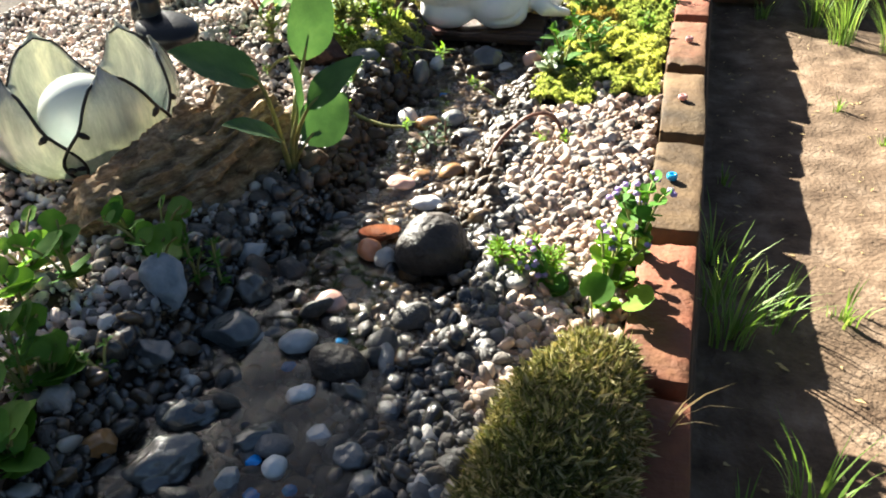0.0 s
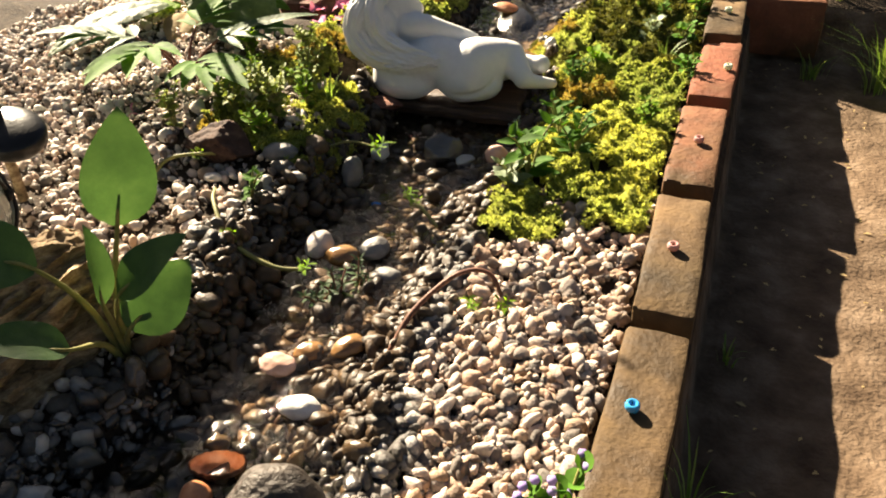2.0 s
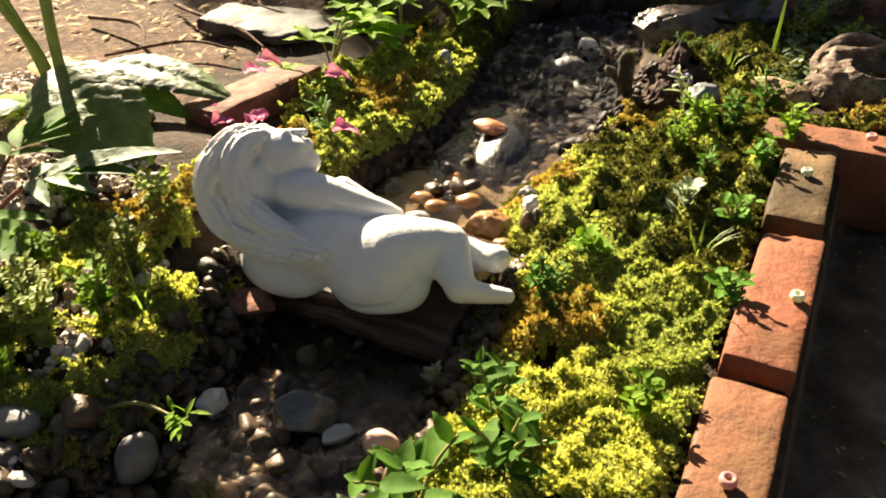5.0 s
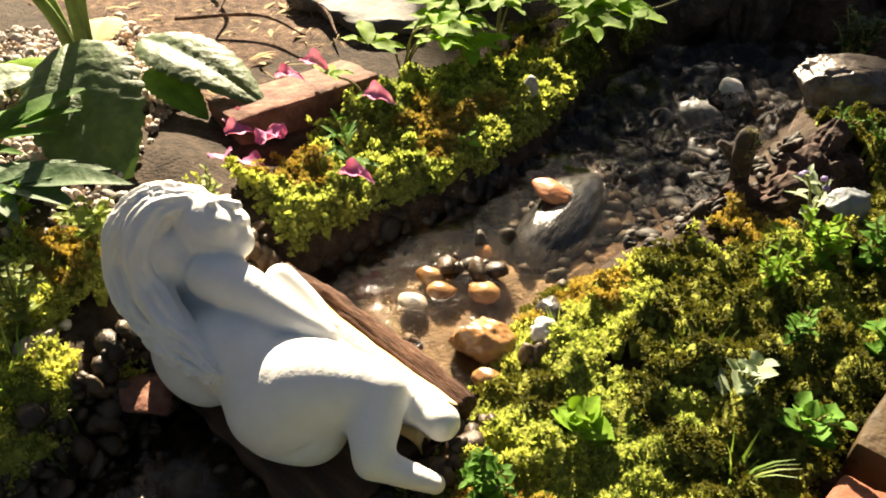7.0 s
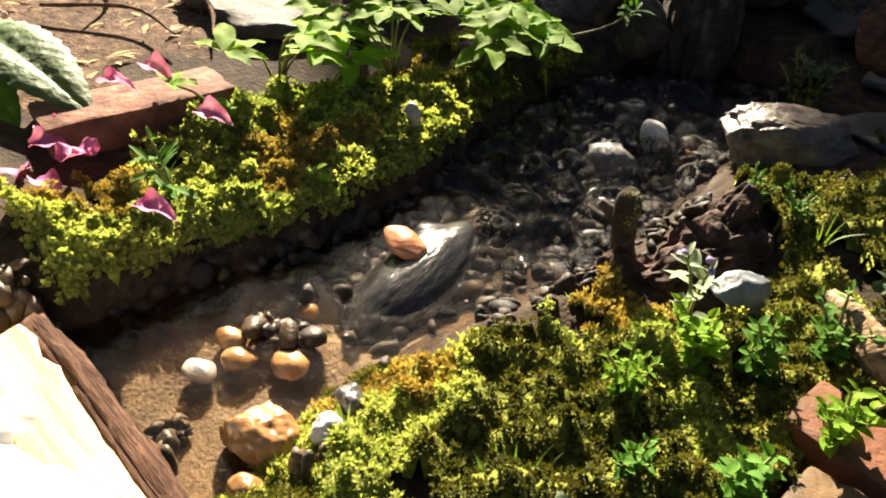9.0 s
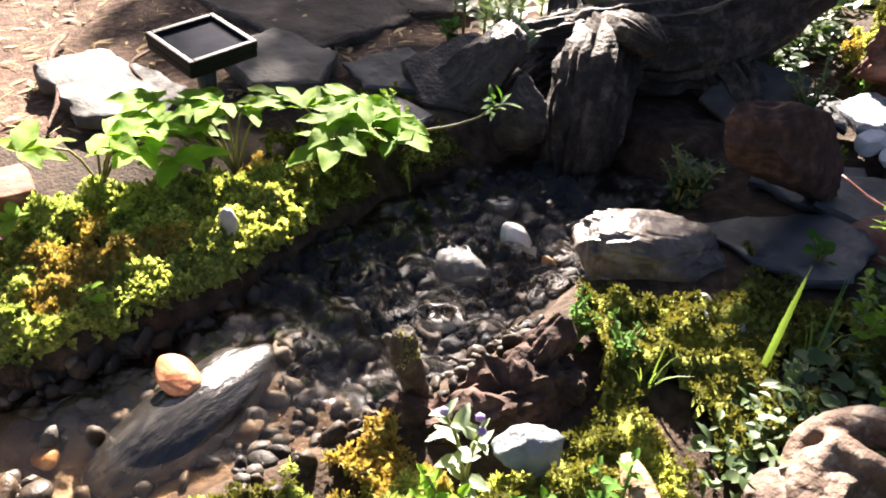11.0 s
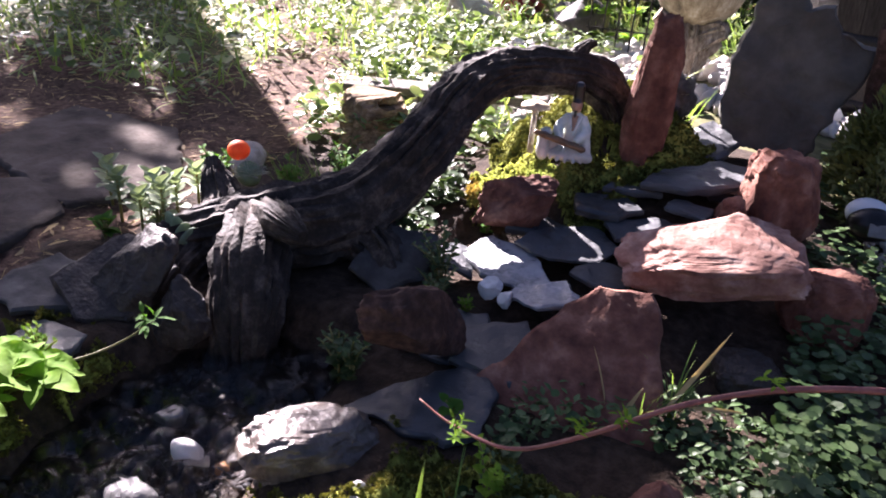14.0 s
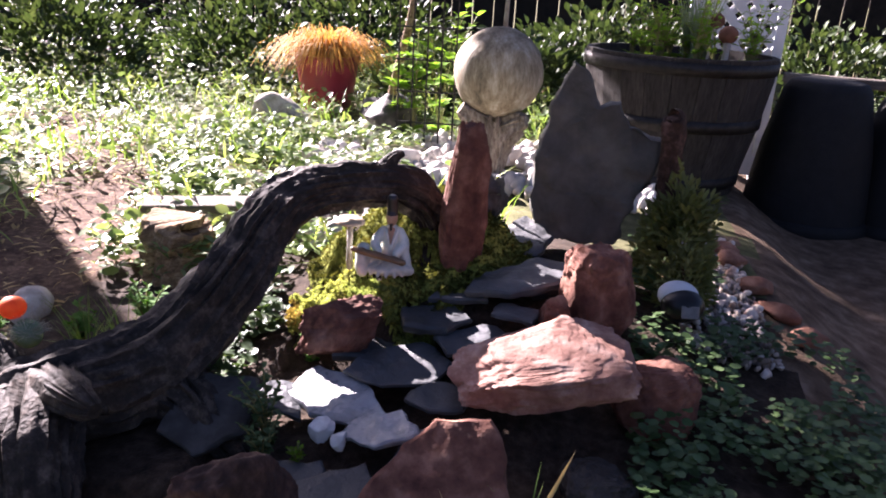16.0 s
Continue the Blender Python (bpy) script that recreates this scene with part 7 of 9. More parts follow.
def leaf_between(root, tip, width, fold=0.25, droop=0.35, roll=0.0, wave=0.0, tip_shape=1.0, n=7):
    """A leaf blade from root to tip in the world's axes of its thing."""
    root, tip = np.array(root, float), np.array(tip, float)
    d = tip - root
    L = np.linalg.norm(d)
    V, F = leaf_shape(L, width, fold, droop, n, tip_shape, wave)
    m = aim(d, roll)
    k = droop * 0.5
    c, q = math.cos(k), math.sin(k)
    V = V @ np.array([[c, 0, q], [0, 1, 0], [-q, 0, c]])
    return V @ m.T + root, F


def herb(name, x, y, height, stems, label, leaf=(0.016, 0.010), mat="leaf", seed=1, spread_=0.5, every=0.012, stem_mat="stem", category="plant", round_=False, flowers=None, z=None, lean=(0, 0), group="", whorl=2):
    """A small leafy plant: thin stems with leaves along them."""
    r = np.random.default_rng(seed)
    z = float(land(x, y)) if z is None else z
    e = base(name, x, y, z)
    tagged(e, label, category, group)
    gs, gl, gf = Geo(), Geo(), Geo()
    L0 = round_leaf(1.0, 9, 0.2, 0.06) if round_ else leaf_shape(1.0, leaf[1] / leaf[0], 0.3, 0.4, 4)
    mats, locs = [], []
    for i in range(stems):
        a = r.uniform(0, 2 * math.pi)
        o = r.uniform(0.1, 1.0) * spread_
        h = height * r.uniform(0.6, 1.1)
        top = np.array((math.cos(a) * o * h + lean[0] * h, math.sin(a) * o * h + lean[1] * h, h))
        P = [np.array((0, 0, -0.008)), top * np.array((0.25, 0.25, 0.45)), top * np.array((0.6, 0.6, 0.8)), top]
        Q = smooth_path([(*p, 0.0011 + 0.0006 * (1 - k / 3)) for k, p in enumerate(P)], 3)
        V, F = tube(Q[:, :3], Q[:, 3], 5, cap=False)
        gs.add(V, F)
        n = max(2, int(h / every))
        for k in range(n):
            t = (k + 0.6) / n
            p = np.array([np.interp(t, np.linspace(0, 1, len(Q)), Q[:, c]) for c in range(3)])
            for w in range(whorl):
                b = k * 1.57 + w * 2 * math.pi / whorl + r.uniform(-0.4, 0.4)
                el = r.uniform(0.05, 0.75) + (0.5 if k == n - 1 else 0)
                sz = (leaf[0] if not round_ else leaf[0] * 0.5) * r.uniform(0.65, 1.15) * (0.75 + 0.4 * math.sin(math.pi * min(1, t + 0.15)))
                m = aim((math.cos(b), math.sin(b), el), r.uniform(-25, 25)) * sz
                mats.append(m)
                locs.append(p)
        if flowers:
            for k in range(2):
                V, F = ico(1)
                gf.add(V * np.array((0.004, 0.004, 0.003)) + top + r.normal(size=3) * 0.004, F)
    gl.many(L0[0], L0[1], np.array(mats), np.array(locs))
    tagged(gs.done("stem_mass", M[stem_mat], e), kind="stuff")
    tagged(gl.done("foliage", M[mat], e, "", True), kind="stuff")
    if flowers:
        tagged(gf.done("blossom", M[flowers], e, "small flowers"), kind="stuff")
    return e


def tuft(name, x, y, n, length, mat, label, seed=1, radius=0.02, lean=(0, 0), z=None, width=0.0026, parent=None, category="grass", flop=0.5):
    """A tuft of arching blades, each strip of four."""
    r = np.random.default_rng(seed)
    g = Geo()
    z = float(land(x, y)) if z is None else z
    for i in range(n):
        a = r.uniform(0, 2 * math.pi)
        l = length * r.uniform(0.5, 1.15)
        w = width * r.uniform(0.6, 1.2)
        o = r.uniform(0, radius)
        p0 = np.array((math.cos(a) * o, math.sin(a) * o, -0.004))
        d = np.array((math.cos(a) + lean[0], math.sin(a) + lean[1], 0)) * r.uniform(0.15, flop)
        s = np.array((-math.sin(a), math.cos(a), 0)) * w * 0.5
        V = []
        for k in range(5):
            t = k / 4
            p = p0 + d * l * t * t * 1.2 + np.array((0, 0, l * (t - 0.35 * flop * t * t * t)))
            ww = 1 - t ** 2 * 0.95
            V += [p - s * ww, p + s * ww]
        F = [(2 * k, 2 * k + 1, 2 * k + 3, 2 * k + 2) for k in range(4)]
        g.add(np.array(V), np.array(F))
    ob = g.done(name, M[mat], parent, "", True)
    ob.location = (x, y, z)
    return tagged(ob, label, category)


def quilted_leaf(root, tip, width, roll=0.0, nt=40, ns=17):
    """A drooping oval leaf puckered between its side veins, with a sunken midrib and a scalloped edge."""
    d = tip - root
    L = np.linalg.norm(d)
    t, s = np.meshgrid(np.linspace(0, 1, nt + 1), np.linspace(-1, 1, ns), indexing="ij")
    w = width * 0.5 * np.maximum(0.06 * (1 - t), np.sin(np.pi * np.clip(t, 0, 1) ** 0.72) ** 0.75)
    w = w * (1 + 0.05 * np.sin(t * 70))
    a = np.abs(s)
    pucker = np.abs(np.sin(np.pi * (t * 9.5 - a * 2.4))) ** 0.6 * (0.55 + 0.45 * np.abs(np.sin(np.pi * (a * 3.2 + t * 2.0)))) * np.clip(a * 5, 0, 1)
    z = -L * (1 - np.cos(0.55 * t)) / 0.55 + a * w * 0.22 - 0.25 * w * a ** 3 + 0.040 * width * pucker * (1 - 0.5 * a) * np.sin(np.pi * t) ** 0.4
    V = np.stack([L * np.sin(0.55 * t) / 0.55, s * w, z], -1).reshape(-1, 3)
    k = np.arange((nt + 1) * ns).reshape(nt + 1, ns)
    F = np.stack([k[:-1, :-1], k[1:, :-1], k[1:, 1:], k[:-1, 1:]], -1).reshape(-1, 4)
    c, q = math.cos(0.275), math.sin(0.275)
    V = V @ np.array([[c, 0, q], [0, 1, 0], [-q, 0, c]])
    return V @ aim(d, roll).T + root, F


# broad-leaved plant by the driftwood log
bp = base("broadleaf_plant", -0.400, 0.735, 0.030)
tagged(bp, "young plant with broad smooth dark green leaves", "plant")
B = np.array((-0.400, 0.735, 0.030))
for root, tip, w, roll, fold in [((-0.366, 0.748, 0.190), (-0.352, 0.775, 0.285), 0.050, 78, 0.2), ((-0.388, 0.682, 0.188), (-0.462, 0.640, 0.232), 0.052, -25, 0.2), ((-0.362, 0.662, 0.130), (-0.402, 0.618, 0.165), 0.036, -10, 0.3),
                                 ((-0.360, 0.703, 0.143), (-0.371, 0.722, 0.208), 0.024, 70, 0.3), ((-0.350, 0.712, 0.148), (-0.288, 0.742, 0.202), 0.032, 40, 0.25), ((-0.367, 0.723, 0.098), (-0.334, 0.780, 0.140), 0.050, 55, 0.2), ((-0.398, 0.728, 0.040), (-0.372, 0.705, 0.044), 0.030, 0, 0.1)]:
    V, F = leaf_between(np.array(root) - B, np.array(tip) - B, w * 1.15, fold, 0.35, roll, 0.06, 1.0, 12)
    lf = grid_object("leaf", V, F, M["bigleaf"], bp)
    mid = (np.array(root) - B) * np.array((0.35, 0.35, 0.55))
    V, F = limb([(0, 0, -0.01, 0.0042), (*mid, 0.003), (*(np.array(root) - B), 0.0018), (*((np.array(root) * 0.7 + np.array(tip) * 0.3) - B), 0.0010)], 4, sides=7)
    grid_object("stalk", V, F, M["stem"], lf, "pale yellow-green stalk")

# tall downy plant with big wrinkled leaves
fx = base("wrinkled_leaf_plant", -0.845, 1.465, 0.075)
tagged(fx, "tall plant with large wrinkled grey-green leaves", "plant")
Bf = np.array((-0.845, 1.465, 0.075))
for root, tip, w, roll, mt in [((-0.815, 1.445, 0.165), (-0.618, 1.385, 0.070), 0.128, 14, "bigleaf"), ((-0.855, 1.545, 0.130), (-0.662, 1.592, 0.085), 0.090, 4, "bigleaf"), ((-0.80, 1.52, 0.115), (-0.690, 1.530, 0.082), 0.05, 10, "leaf"), ((-0.83, 1.42, 0.105), (-0.790, 1.320, 0.082), 0.06, -10, "straw"), ((-0.88, 1.45, 0.100), (-0.98, 1.47, 0.085), 0.07, 10, "youngleaf"), ((-0.87, 1.44, 0.11), (-1.02, 1.38, 0.08), 0.07, 0, "youngleaf"),
                               ((-0.87, 1.42, 0.12), (-0.94, 1.20, 0.10), 0.10, 0, "bigleaf"), ((-0.80, 1.45, 0.33), (-0.655, 1.50, 0.27), 0.05, 10, "leaf"), ((-0.90, 1.50, 0.12), (-1.03, 1.58, 0.10), 0.06, 0, "straw")]:
    V, F = quilted_leaf(np.array(root) - Bf, np.array(tip) - Bf, w, roll)
    grid_object("leaf", V, F, M["wrinkle" if mt == "bigleaf" else mt], fx)
for a, h in ((0.0, 0.52), (1.9, 0.48), (3.6, 0.44), (5.0, 0.35)):
    V, F = limb([(0.01 * math.cos(a), 0.01 * math.sin(a), -0.01, 0.008), (0.016 * math.cos(a), 0.016 * math.sin(a), 0.1, 0.007), (0.06 * math.cos(a), 0.06 * math.sin(a), h * 0.6, 0.005), (0.11 * math.cos(a), 0.08 * math.sin(a), h, 0.003)], 5, sides=9)
    grid_object("stem", V, F, M["stemgreen"], fx)
V, F = leaf_shape(0.05, 0.02)
grid_object("dead_leaf", V @ spin(0, 20, 200).T + np.array((0, -0.01, 0.02)), F, M["straw"], fx, "withered brown leaf at the base")

# divided-leaf plant beside it
dp = base("cutleaf_plant", -0.70, 1.235, 0.065)
tagged(dp, "small perennial with narrow pointed leaf fingers", "plant")
for k in range(5):
    a = radians((-30, 40, 100, 200, 280)[k])
    ln = (0.19, 0.17, 0.15, 0.17, 0.18)[k]
    c = np.array((math.cos(a) * 0.06, math.sin(a) * 0.06, 0.055 + 0.008 * k))
    g = Geo()
    for i in range(7):
        b = a + (i - 3) * 0.36
        root = c + np.array((math.cos(a), math.sin(a), 0.1)) * ln * 0.10 * (3 - abs(i - 3))
        L = ln * (0.62 - 0.08 * abs(i - 3))
        V, F = leaf_between(root, root + np.array((math.cos(b), math.sin(b), 0.05 - 0.1 * abs(i - 3) / 3)) * L, L * 0.30, 0.3, 0.4, 0, 0.05, 0.9, 6)
        g.add(V, F)
    lf = g.done("leaf", M["bigleaf" if k % 2 else "leaf"], dp)
    V, F = limb([(0, 0, -0.005, 0.003), (*(c * np.array((0.4, 0.4, 0.6))), 0.0025), (*c, 0.002)], 4, sides=6)
    grid_object("stalk", V, F, M["redstem"], lf, "reddish stalk")

# round-leaved ivy in the shaded corner
for i, (x, y, h, n, sz) in enumerate([(-0.500, 0.465, 0.075, 5, 0.030), (-0.535, 0.43, 0.05, 3, 0.028), (-0.425, 0.505, 0.055, 5, 0.024), (-0.455, 0.525, 0.05, 4, 0.022), (-0.425, 0.345, 0.05, 4, 0.028), (-0.415, 0.285, 0.06, 5, 0.032), (-0.46, 0.27, 0.05, 4, 0.030), (-0.44, 0.22, 0.06, 6, 0.032), (-0.56, 0.47, 0.06, 5, 0.030), (-0.457, 0.348, 0.06, 6, 0.030), (-0.427, 0.362, 0.05, 5, 0.024), (-0.398, 0.271, 0.06, 6, 0.032), (-0.485, 0.539, 0.05, 6, 0.024), (-0.442, 0.535, 0.06, 5, 0.022)]):
    herb("round_leaf_herb", x, y, h, n, "low herb with rounded fresh green leaves on gravel", (sz * 1.15, sz * 1.15), "fresh" if i % 3 else "leaf", 40 + i, 0.7, 0.024, round_=True, group="round-leaved herbs", whorl=1)
for i, (x, y) in enumerate([(-0.385, 0.535), (-0.40, 0.52), (-0.435, 0.33), (-0.40, 0.375)]):
    herb("bedstraw", x, y, 0.06, 3, "whorled narrow-leaved weed among pebbles", (0.014, 0.004), "leaf", 60 + i, 0.5, 0.018, whorl=6, group="bedstraw weeds")

# flowering speedwell hanging over the gravel and the brick
for i, (x, y, h, n, lean) in enumerate([(0.000, 0.585, 0.085, 6, (0.1, 0.3)), (0.022, 0.665, 0.085, 7, (0.1, 0.2)), (0.015, 0.62, 0.07, 5, (-0.4, 0.1)), (-0.045, 0.60, 0.045, 6, (-0.8, 0.1))]):
    herb("speedwell", x, y, h, n, "speedwell with small round leaves and violet flowers", (0.018, 0.016), "leaf" if i % 2 else "youngleaf", 70 + i, 0.5, 0.016, round_=True, flowers="violet", lean=lean, group="speedwell")
for i, (x, y) in enumerate([(-0.010, 0.560), (0.024, 0.562), (0.0, 0.61)]):
    e = base("heart_leaf_seedling", x, y, float(land(x, y)))
    tagged(e, "seedling with a large heart-shaped green leaf", "plant", "heart-leaved seedlings")
    V, F = round_leaf(0.016, 12, 0.25, 0.02)
    grid_object("leaf", V @ spin(20, -25, (60, -20, 20)[i]).T + np.array((0, 0, 0.045)), F, M["youngleaf" if i else "leaf"], e)
    V, F = limb([(0, 0, -0.005, 0.0012), (0.002, 0.001, 0.02, 0.001), (0, 0, 0.045, 0.001)], 3, sides=5)
    grid_object("stalk", V, F, M["stem"], e)

# trailing stonecrop twigs
def twig(name, rows, mat, label, tufts=(), tuft_mat="youngleaf", size=0.010, seed=3):
    r = np.random.default_rng(seed)
    e = base(name, *rows[0][:3])
    tagged(e, label, "twig")
    o = np.array(rows[0][:3])
    V, F = limb([(*(np.array(q[:3]) - o), q[3]) for q in rows], 6, sides=7, rough=0.1, freq=90)
    grid_object("stem", V, F, M[mat], e)
    if tufts:
        g = Geo()
        for p in tufts:
            for k in range(14):
                d = r.normal(size=3)
                d[2] = abs(d[2]) * 0.6
                V, F = leaf_shape(size * r.uniform(0.7, 1.2), size * 0.28, 0.3, 0.4, 3)
                g.add(V @ aim(d).T + np.array(p) - o + r.normal(size=3) * size * 0.25, F)
        tagged(g.done("foliage", M[tuft_mat], e), kind="stuff")
    return e


twig("stonecrop_twig", [(-0.180, 0.830, 0.025, 0.0030), (-0.168, 0.870, 0.050, 0.0028), (-0.140, 0.915, 0.066, 0.0024), (-0.112, 0.930, 0.062, 0.0024), (-0.092, 0.915, 0.040, 0.0022)], "redstem", "bare orange-brown stonecrop twig arching over gravel", [(-0.092, 0.91, 0.045), (-0.12, 0.90, 0.045)])
twig("stonecrop_twig", [(-0.475, 0.985, 0.065, 0.0022), (-0.445, 0.945, 0.075, 0.0024), (-0.40, 0.905, 0.060, 0.0028), (-0.345, 0.895, 0.045, 0.0026), (-0.31, 0.905, 0.04, 0.002)], "stem", "trailing yellow-green stonecrop stem on gravel", [(-0.31, 0.905, 0.045), (-0.40, 0.905, 0.065)])
twig("stonecrop_twig", [(-0.56, 0.98, 0.075, 0.0022), (-0.54, 1.00, 0.09, 0.0024), (-0.50, 1.03, 0.085, 0.0022), (-0.475, 1.05, 0.075, 0.002)], "stem", "trailing stonecrop stem beside the red rock", [(-0.56, 0.98, 0.08), (-0.52, 1.02, 0.085), (-0.48, 1.05, 0.08)])
twig("stonecrop_twig", [(-0.255, 1.06, 0.035, 0.002), (-0.235, 1.045, 0.045, 0.0022), (-0.205, 1.02, 0.04, 0.002)], "stem", "short stonecrop stem over stones", [(-0.262, 1.07, 0.045), (-0.25, 1.06, 0.04)])
twig("stonecrop_twig", [(-0.400, 1.115, 0.06, 0.0018), (-0.37, 1.13, 0.068, 0.0018), (-0.33, 1.135, 0.062, 0.0016)], "stem", "green runner hanging over the stream edge", [(-0.33, 1.135, 0.066)], size=0.016)
for i, (x, y, h) in enumerate([(-0.275, 0.905, 0.055), (-0.262, 0.925, 0.045), (-0.29, 0.892, 0.04), (-0.06, 0.63, 0.05), (-0.085, 0.615, 0.045), (-0.11, 0.63, 0.035)]):
    herb("stonecrop", x, y, h, 4, "narrow-leaved stonecrop with reddish stems", (0.014, 0.0038), "bigleaf" if i < 3 else "youngleaf", 90 + i, 0.5, 0.009 if i < 3 else 0.006, stem_mat="redstem", whorl=4, group="stonecrop clumps")

# herbs of the mossy banks
spots = [(-0.47, 1.09, 0.042, 8, (0.020, 0.014), "youngleaf", "leafy speedwell clump beside the red rock"), (-0.55, 1.13, 0.042, 9, (0.022, 0.015), "youngleaf", "leafy speedwell clump beside the red rock"), (-0.60, 1.08, 0.05, 7, (0.020, 0.010), "youngleaf", "leafy weed on the gravel edge"), (-0.61, 1.29, 0.042, 8, (0.022, 0.014), "youngleaf", "leafy weed behind the moss"), (-0.54, 1.33, 0.042, 9, (0.020, 0.014), "youngleaf", "leafy weed behind the moss"), (-0.50, 1.42, 0.05, 9, (0.016, 0.008), "youngleaf", "bright leafy weed beside the statue"), (-0.45, 1.36, 0.05, 9, (0.014, 0.007), "youngleaf", "leafy weed beside the statue"), (-0.42, 0.98, 0.04, 5, (0.014, 0.006), "leaf", "small weed among gravel"), (-0.14, 1.40, 0.05, 8, (0.014, 0.008), "leaf", "leafy herb in the moss"), (-0.02, 1.30, 0.04, 7, (0.014, 0.008), "youngleaf", "leafy herb in the moss"), (0.0, 1.72, 0.05, 9, (0.016, 0.010), "leaf", "leafy herb beside the bricks"), (0.02, 1.80, 0.05, 9, (0.016, 0.010), "youngleaf", "leafy herb beside the bricks"), (-0.135, 1.150, 0.075, 5, (0.034, 0.016), "leaf", "fresh green herb with toothed oval leaves"), (-0.150, 1.135, 0.045, 4, (0.026, 0.014), "greyleaf", "herb with pale grey-green leaves"), (-0.095, 1.21, 0.06, 5, (0.028, 0.012), "leaf", "upright green herb in the moss"),
         (-0.125, 1.26, 0.06, 4, (0.024, 0.011), "leaf", "upright green herb in the moss"), (-0.195, 1.285, 0.055, 2, (0.012, 0.006), "greyleaf", "thin seedling standing by the plank"), (-0.13, 1.498, 0.025, 5, (0.022, 0.020), "youngleaf", "rosette of rounded pale green leaves"),
         (0.012, 1.470, 0.045, 4, (0.014, 0.012), "leaf", "small speedwell leaning over the bricks"), (-0.47, 1.135, 0.055, 9, (0.018, 0.014), "youngleaf", "leafy speedwell clump on the moss"), (-0.51, 1.16, 0.055, 9, (0.018, 0.014), "youngleaf", "leafy speedwell clump on the moss"),
         (-0.455, 1.18, 0.05, 8, (0.018, 0.013), "youngleaf", "leafy speedwell clump on the moss"), (-0.53, 1.12, 0.05, 8, (0.016, 0.012), "leaf", "leafy speedwell clump on the moss"), (-0.49, 1.245, 0.05, 7, (0.016, 0.012), "youngleaf", "leafy clump behind the moss"),
         (-0.56, 1.20, 0.05, 8, (0.018, 0.013), "fresh", "leafy speedwell clump on the moss"), (-0.05, 1.83, 0.05, 10, (0.014, 0.008), "leaf", "bushy green herb on the bank"), (-0.085, 1.80, 0.05, 10, (0.014, 0.008), "youngleaf", "bushy green herb on the bank"),
         (-0.02, 1.88, 0.05, 9, (0.014, 0.008), "leaf", "bushy green herb on the bank"), (-0.10, 1.73, 0.05, 10, (0.012, 0.006), "youngleaf", "bright green bushy herb on the moss"), (-0.055, 1.68, 0.04, 9, (0.012, 0.006), "leaf", "bright green bushy herb on the moss"), (-0.01, 1.60, 0.035, 5, (0.018, 0.014), "leaf", "small round-leaved herb in the moss"),
         (-0.06, 1.60, 0.035, 5, (0.020, 0.016), "greyleaf", "small round-leaved herb in the moss"), (-0.118, 1.845, 0.085, 2, (0.020, 0.009), "greyleaf", "small upright plant with pale violet flower"), (-0.46, 1.72, 0.03, 2, (0.014, 0.010), "youngleaf", "seedling at the water's edge"), (-0.515, 1.60, 0.06, 4, (0.030, 0.008), "leaf", "narrow-leaved sprig on moss"),
         (-0.33, 1.80, 0.03, 2, (0.010, 0.007), "leaf", "tiny seedling beside the wet slab"), (-0.16, 2.01, 0.045, 12, (0.010, 0.005), "leaf", "fine fern-like clump by the log"), (-0.12, 2.02, 0.045, 10, (0.010, 0.005), "leaf", "fine fern-like clump by the log"),
         (-0.275, 2.345, 0.085, 10, (0.014, 0.010), "cover", "leafy herb hanging beside the waterfall"), (-0.25, 2.335, 0.07, 8, (0.014, 0.010), "cover", "leafy herb hanging beside the waterfall"), (-0.235, 2.57, 0.11, 8, (0.014, 0.009), "cover", "feathery dark green herb at the driftwood"), (-0.22, 2.52, 0.07, 7, (0.012, 0.009), "cover", "feathery dark green herb at the driftwood"),
         (-0.175, 2.53, 0.035, 8, (0.010, 0.008), "youngleaf", "small bright green herb among slates"), (-0.25, 2.78, 0.06, 7, (0.014, 0.012), "leaf", "leafy herb beside the red rock"), (-0.085, 2.30, 0.03, 3, (0.018, 0.014), "leaf", "small leafy herb on the slate"),
         (-0.545, 2.115, 0.05, 12, (0.010, 0.006), "youngleaf", "bright moss-like herb on the bank"), (-0.72, 2.62, 0.09, 9, (0.022, 0.016), "leaf", "leafy weed behind the driftwood"), (-0.62, 2.70, 0.07, 9, (0.020, 0.014), "leaf", "leafy weed behind the driftwood"), (-0.55, 2.78, 0.09, 10, (0.018, 0.010), "leaf", "leafy weed behind the driftwood"),
         (-0.72, 2.48, 0.05, 5, (0.026, 0.020), "greyleaf", "grey-leaved succulent at the driftwood"), (-0.76, 2.40, 0.04, 5, (0.026, 0.020), "leaf", "low leafy plant at the path"), (0.06, 2.12, 0.06, 6, (0.014, 0.010), "youngleaf", "leafy sprig in the shade"), (0.12, 2.16, 0.06, 7, (0.016, 0.012), "leaf", "dark leafy plant in the shade"),
         (0.0, 2.20, 0.07, 3, (0.012, 0.010), "youngleaf", "thin sprig in the shade")]
for i, (x, y, h, n, lf, mt, lab) in enumerate(spots):
    if x < -0.40 and 1.0 < y < 1.45:
        lf, mt, n = (lf[0] * 0.62, lf[1] * 0.66), "clover" if i % 3 else "youngleaf", n + 3
    herb("herb", x, y, h, n, lab, lf, mt, 120 + i, 0.6, max(0.007, lf[0] * 0.55), flowers="violet" if "violet" in lab else None, z=float(land(x, y)) + (0.006 if 1.0 < y < 2.0 else 0))

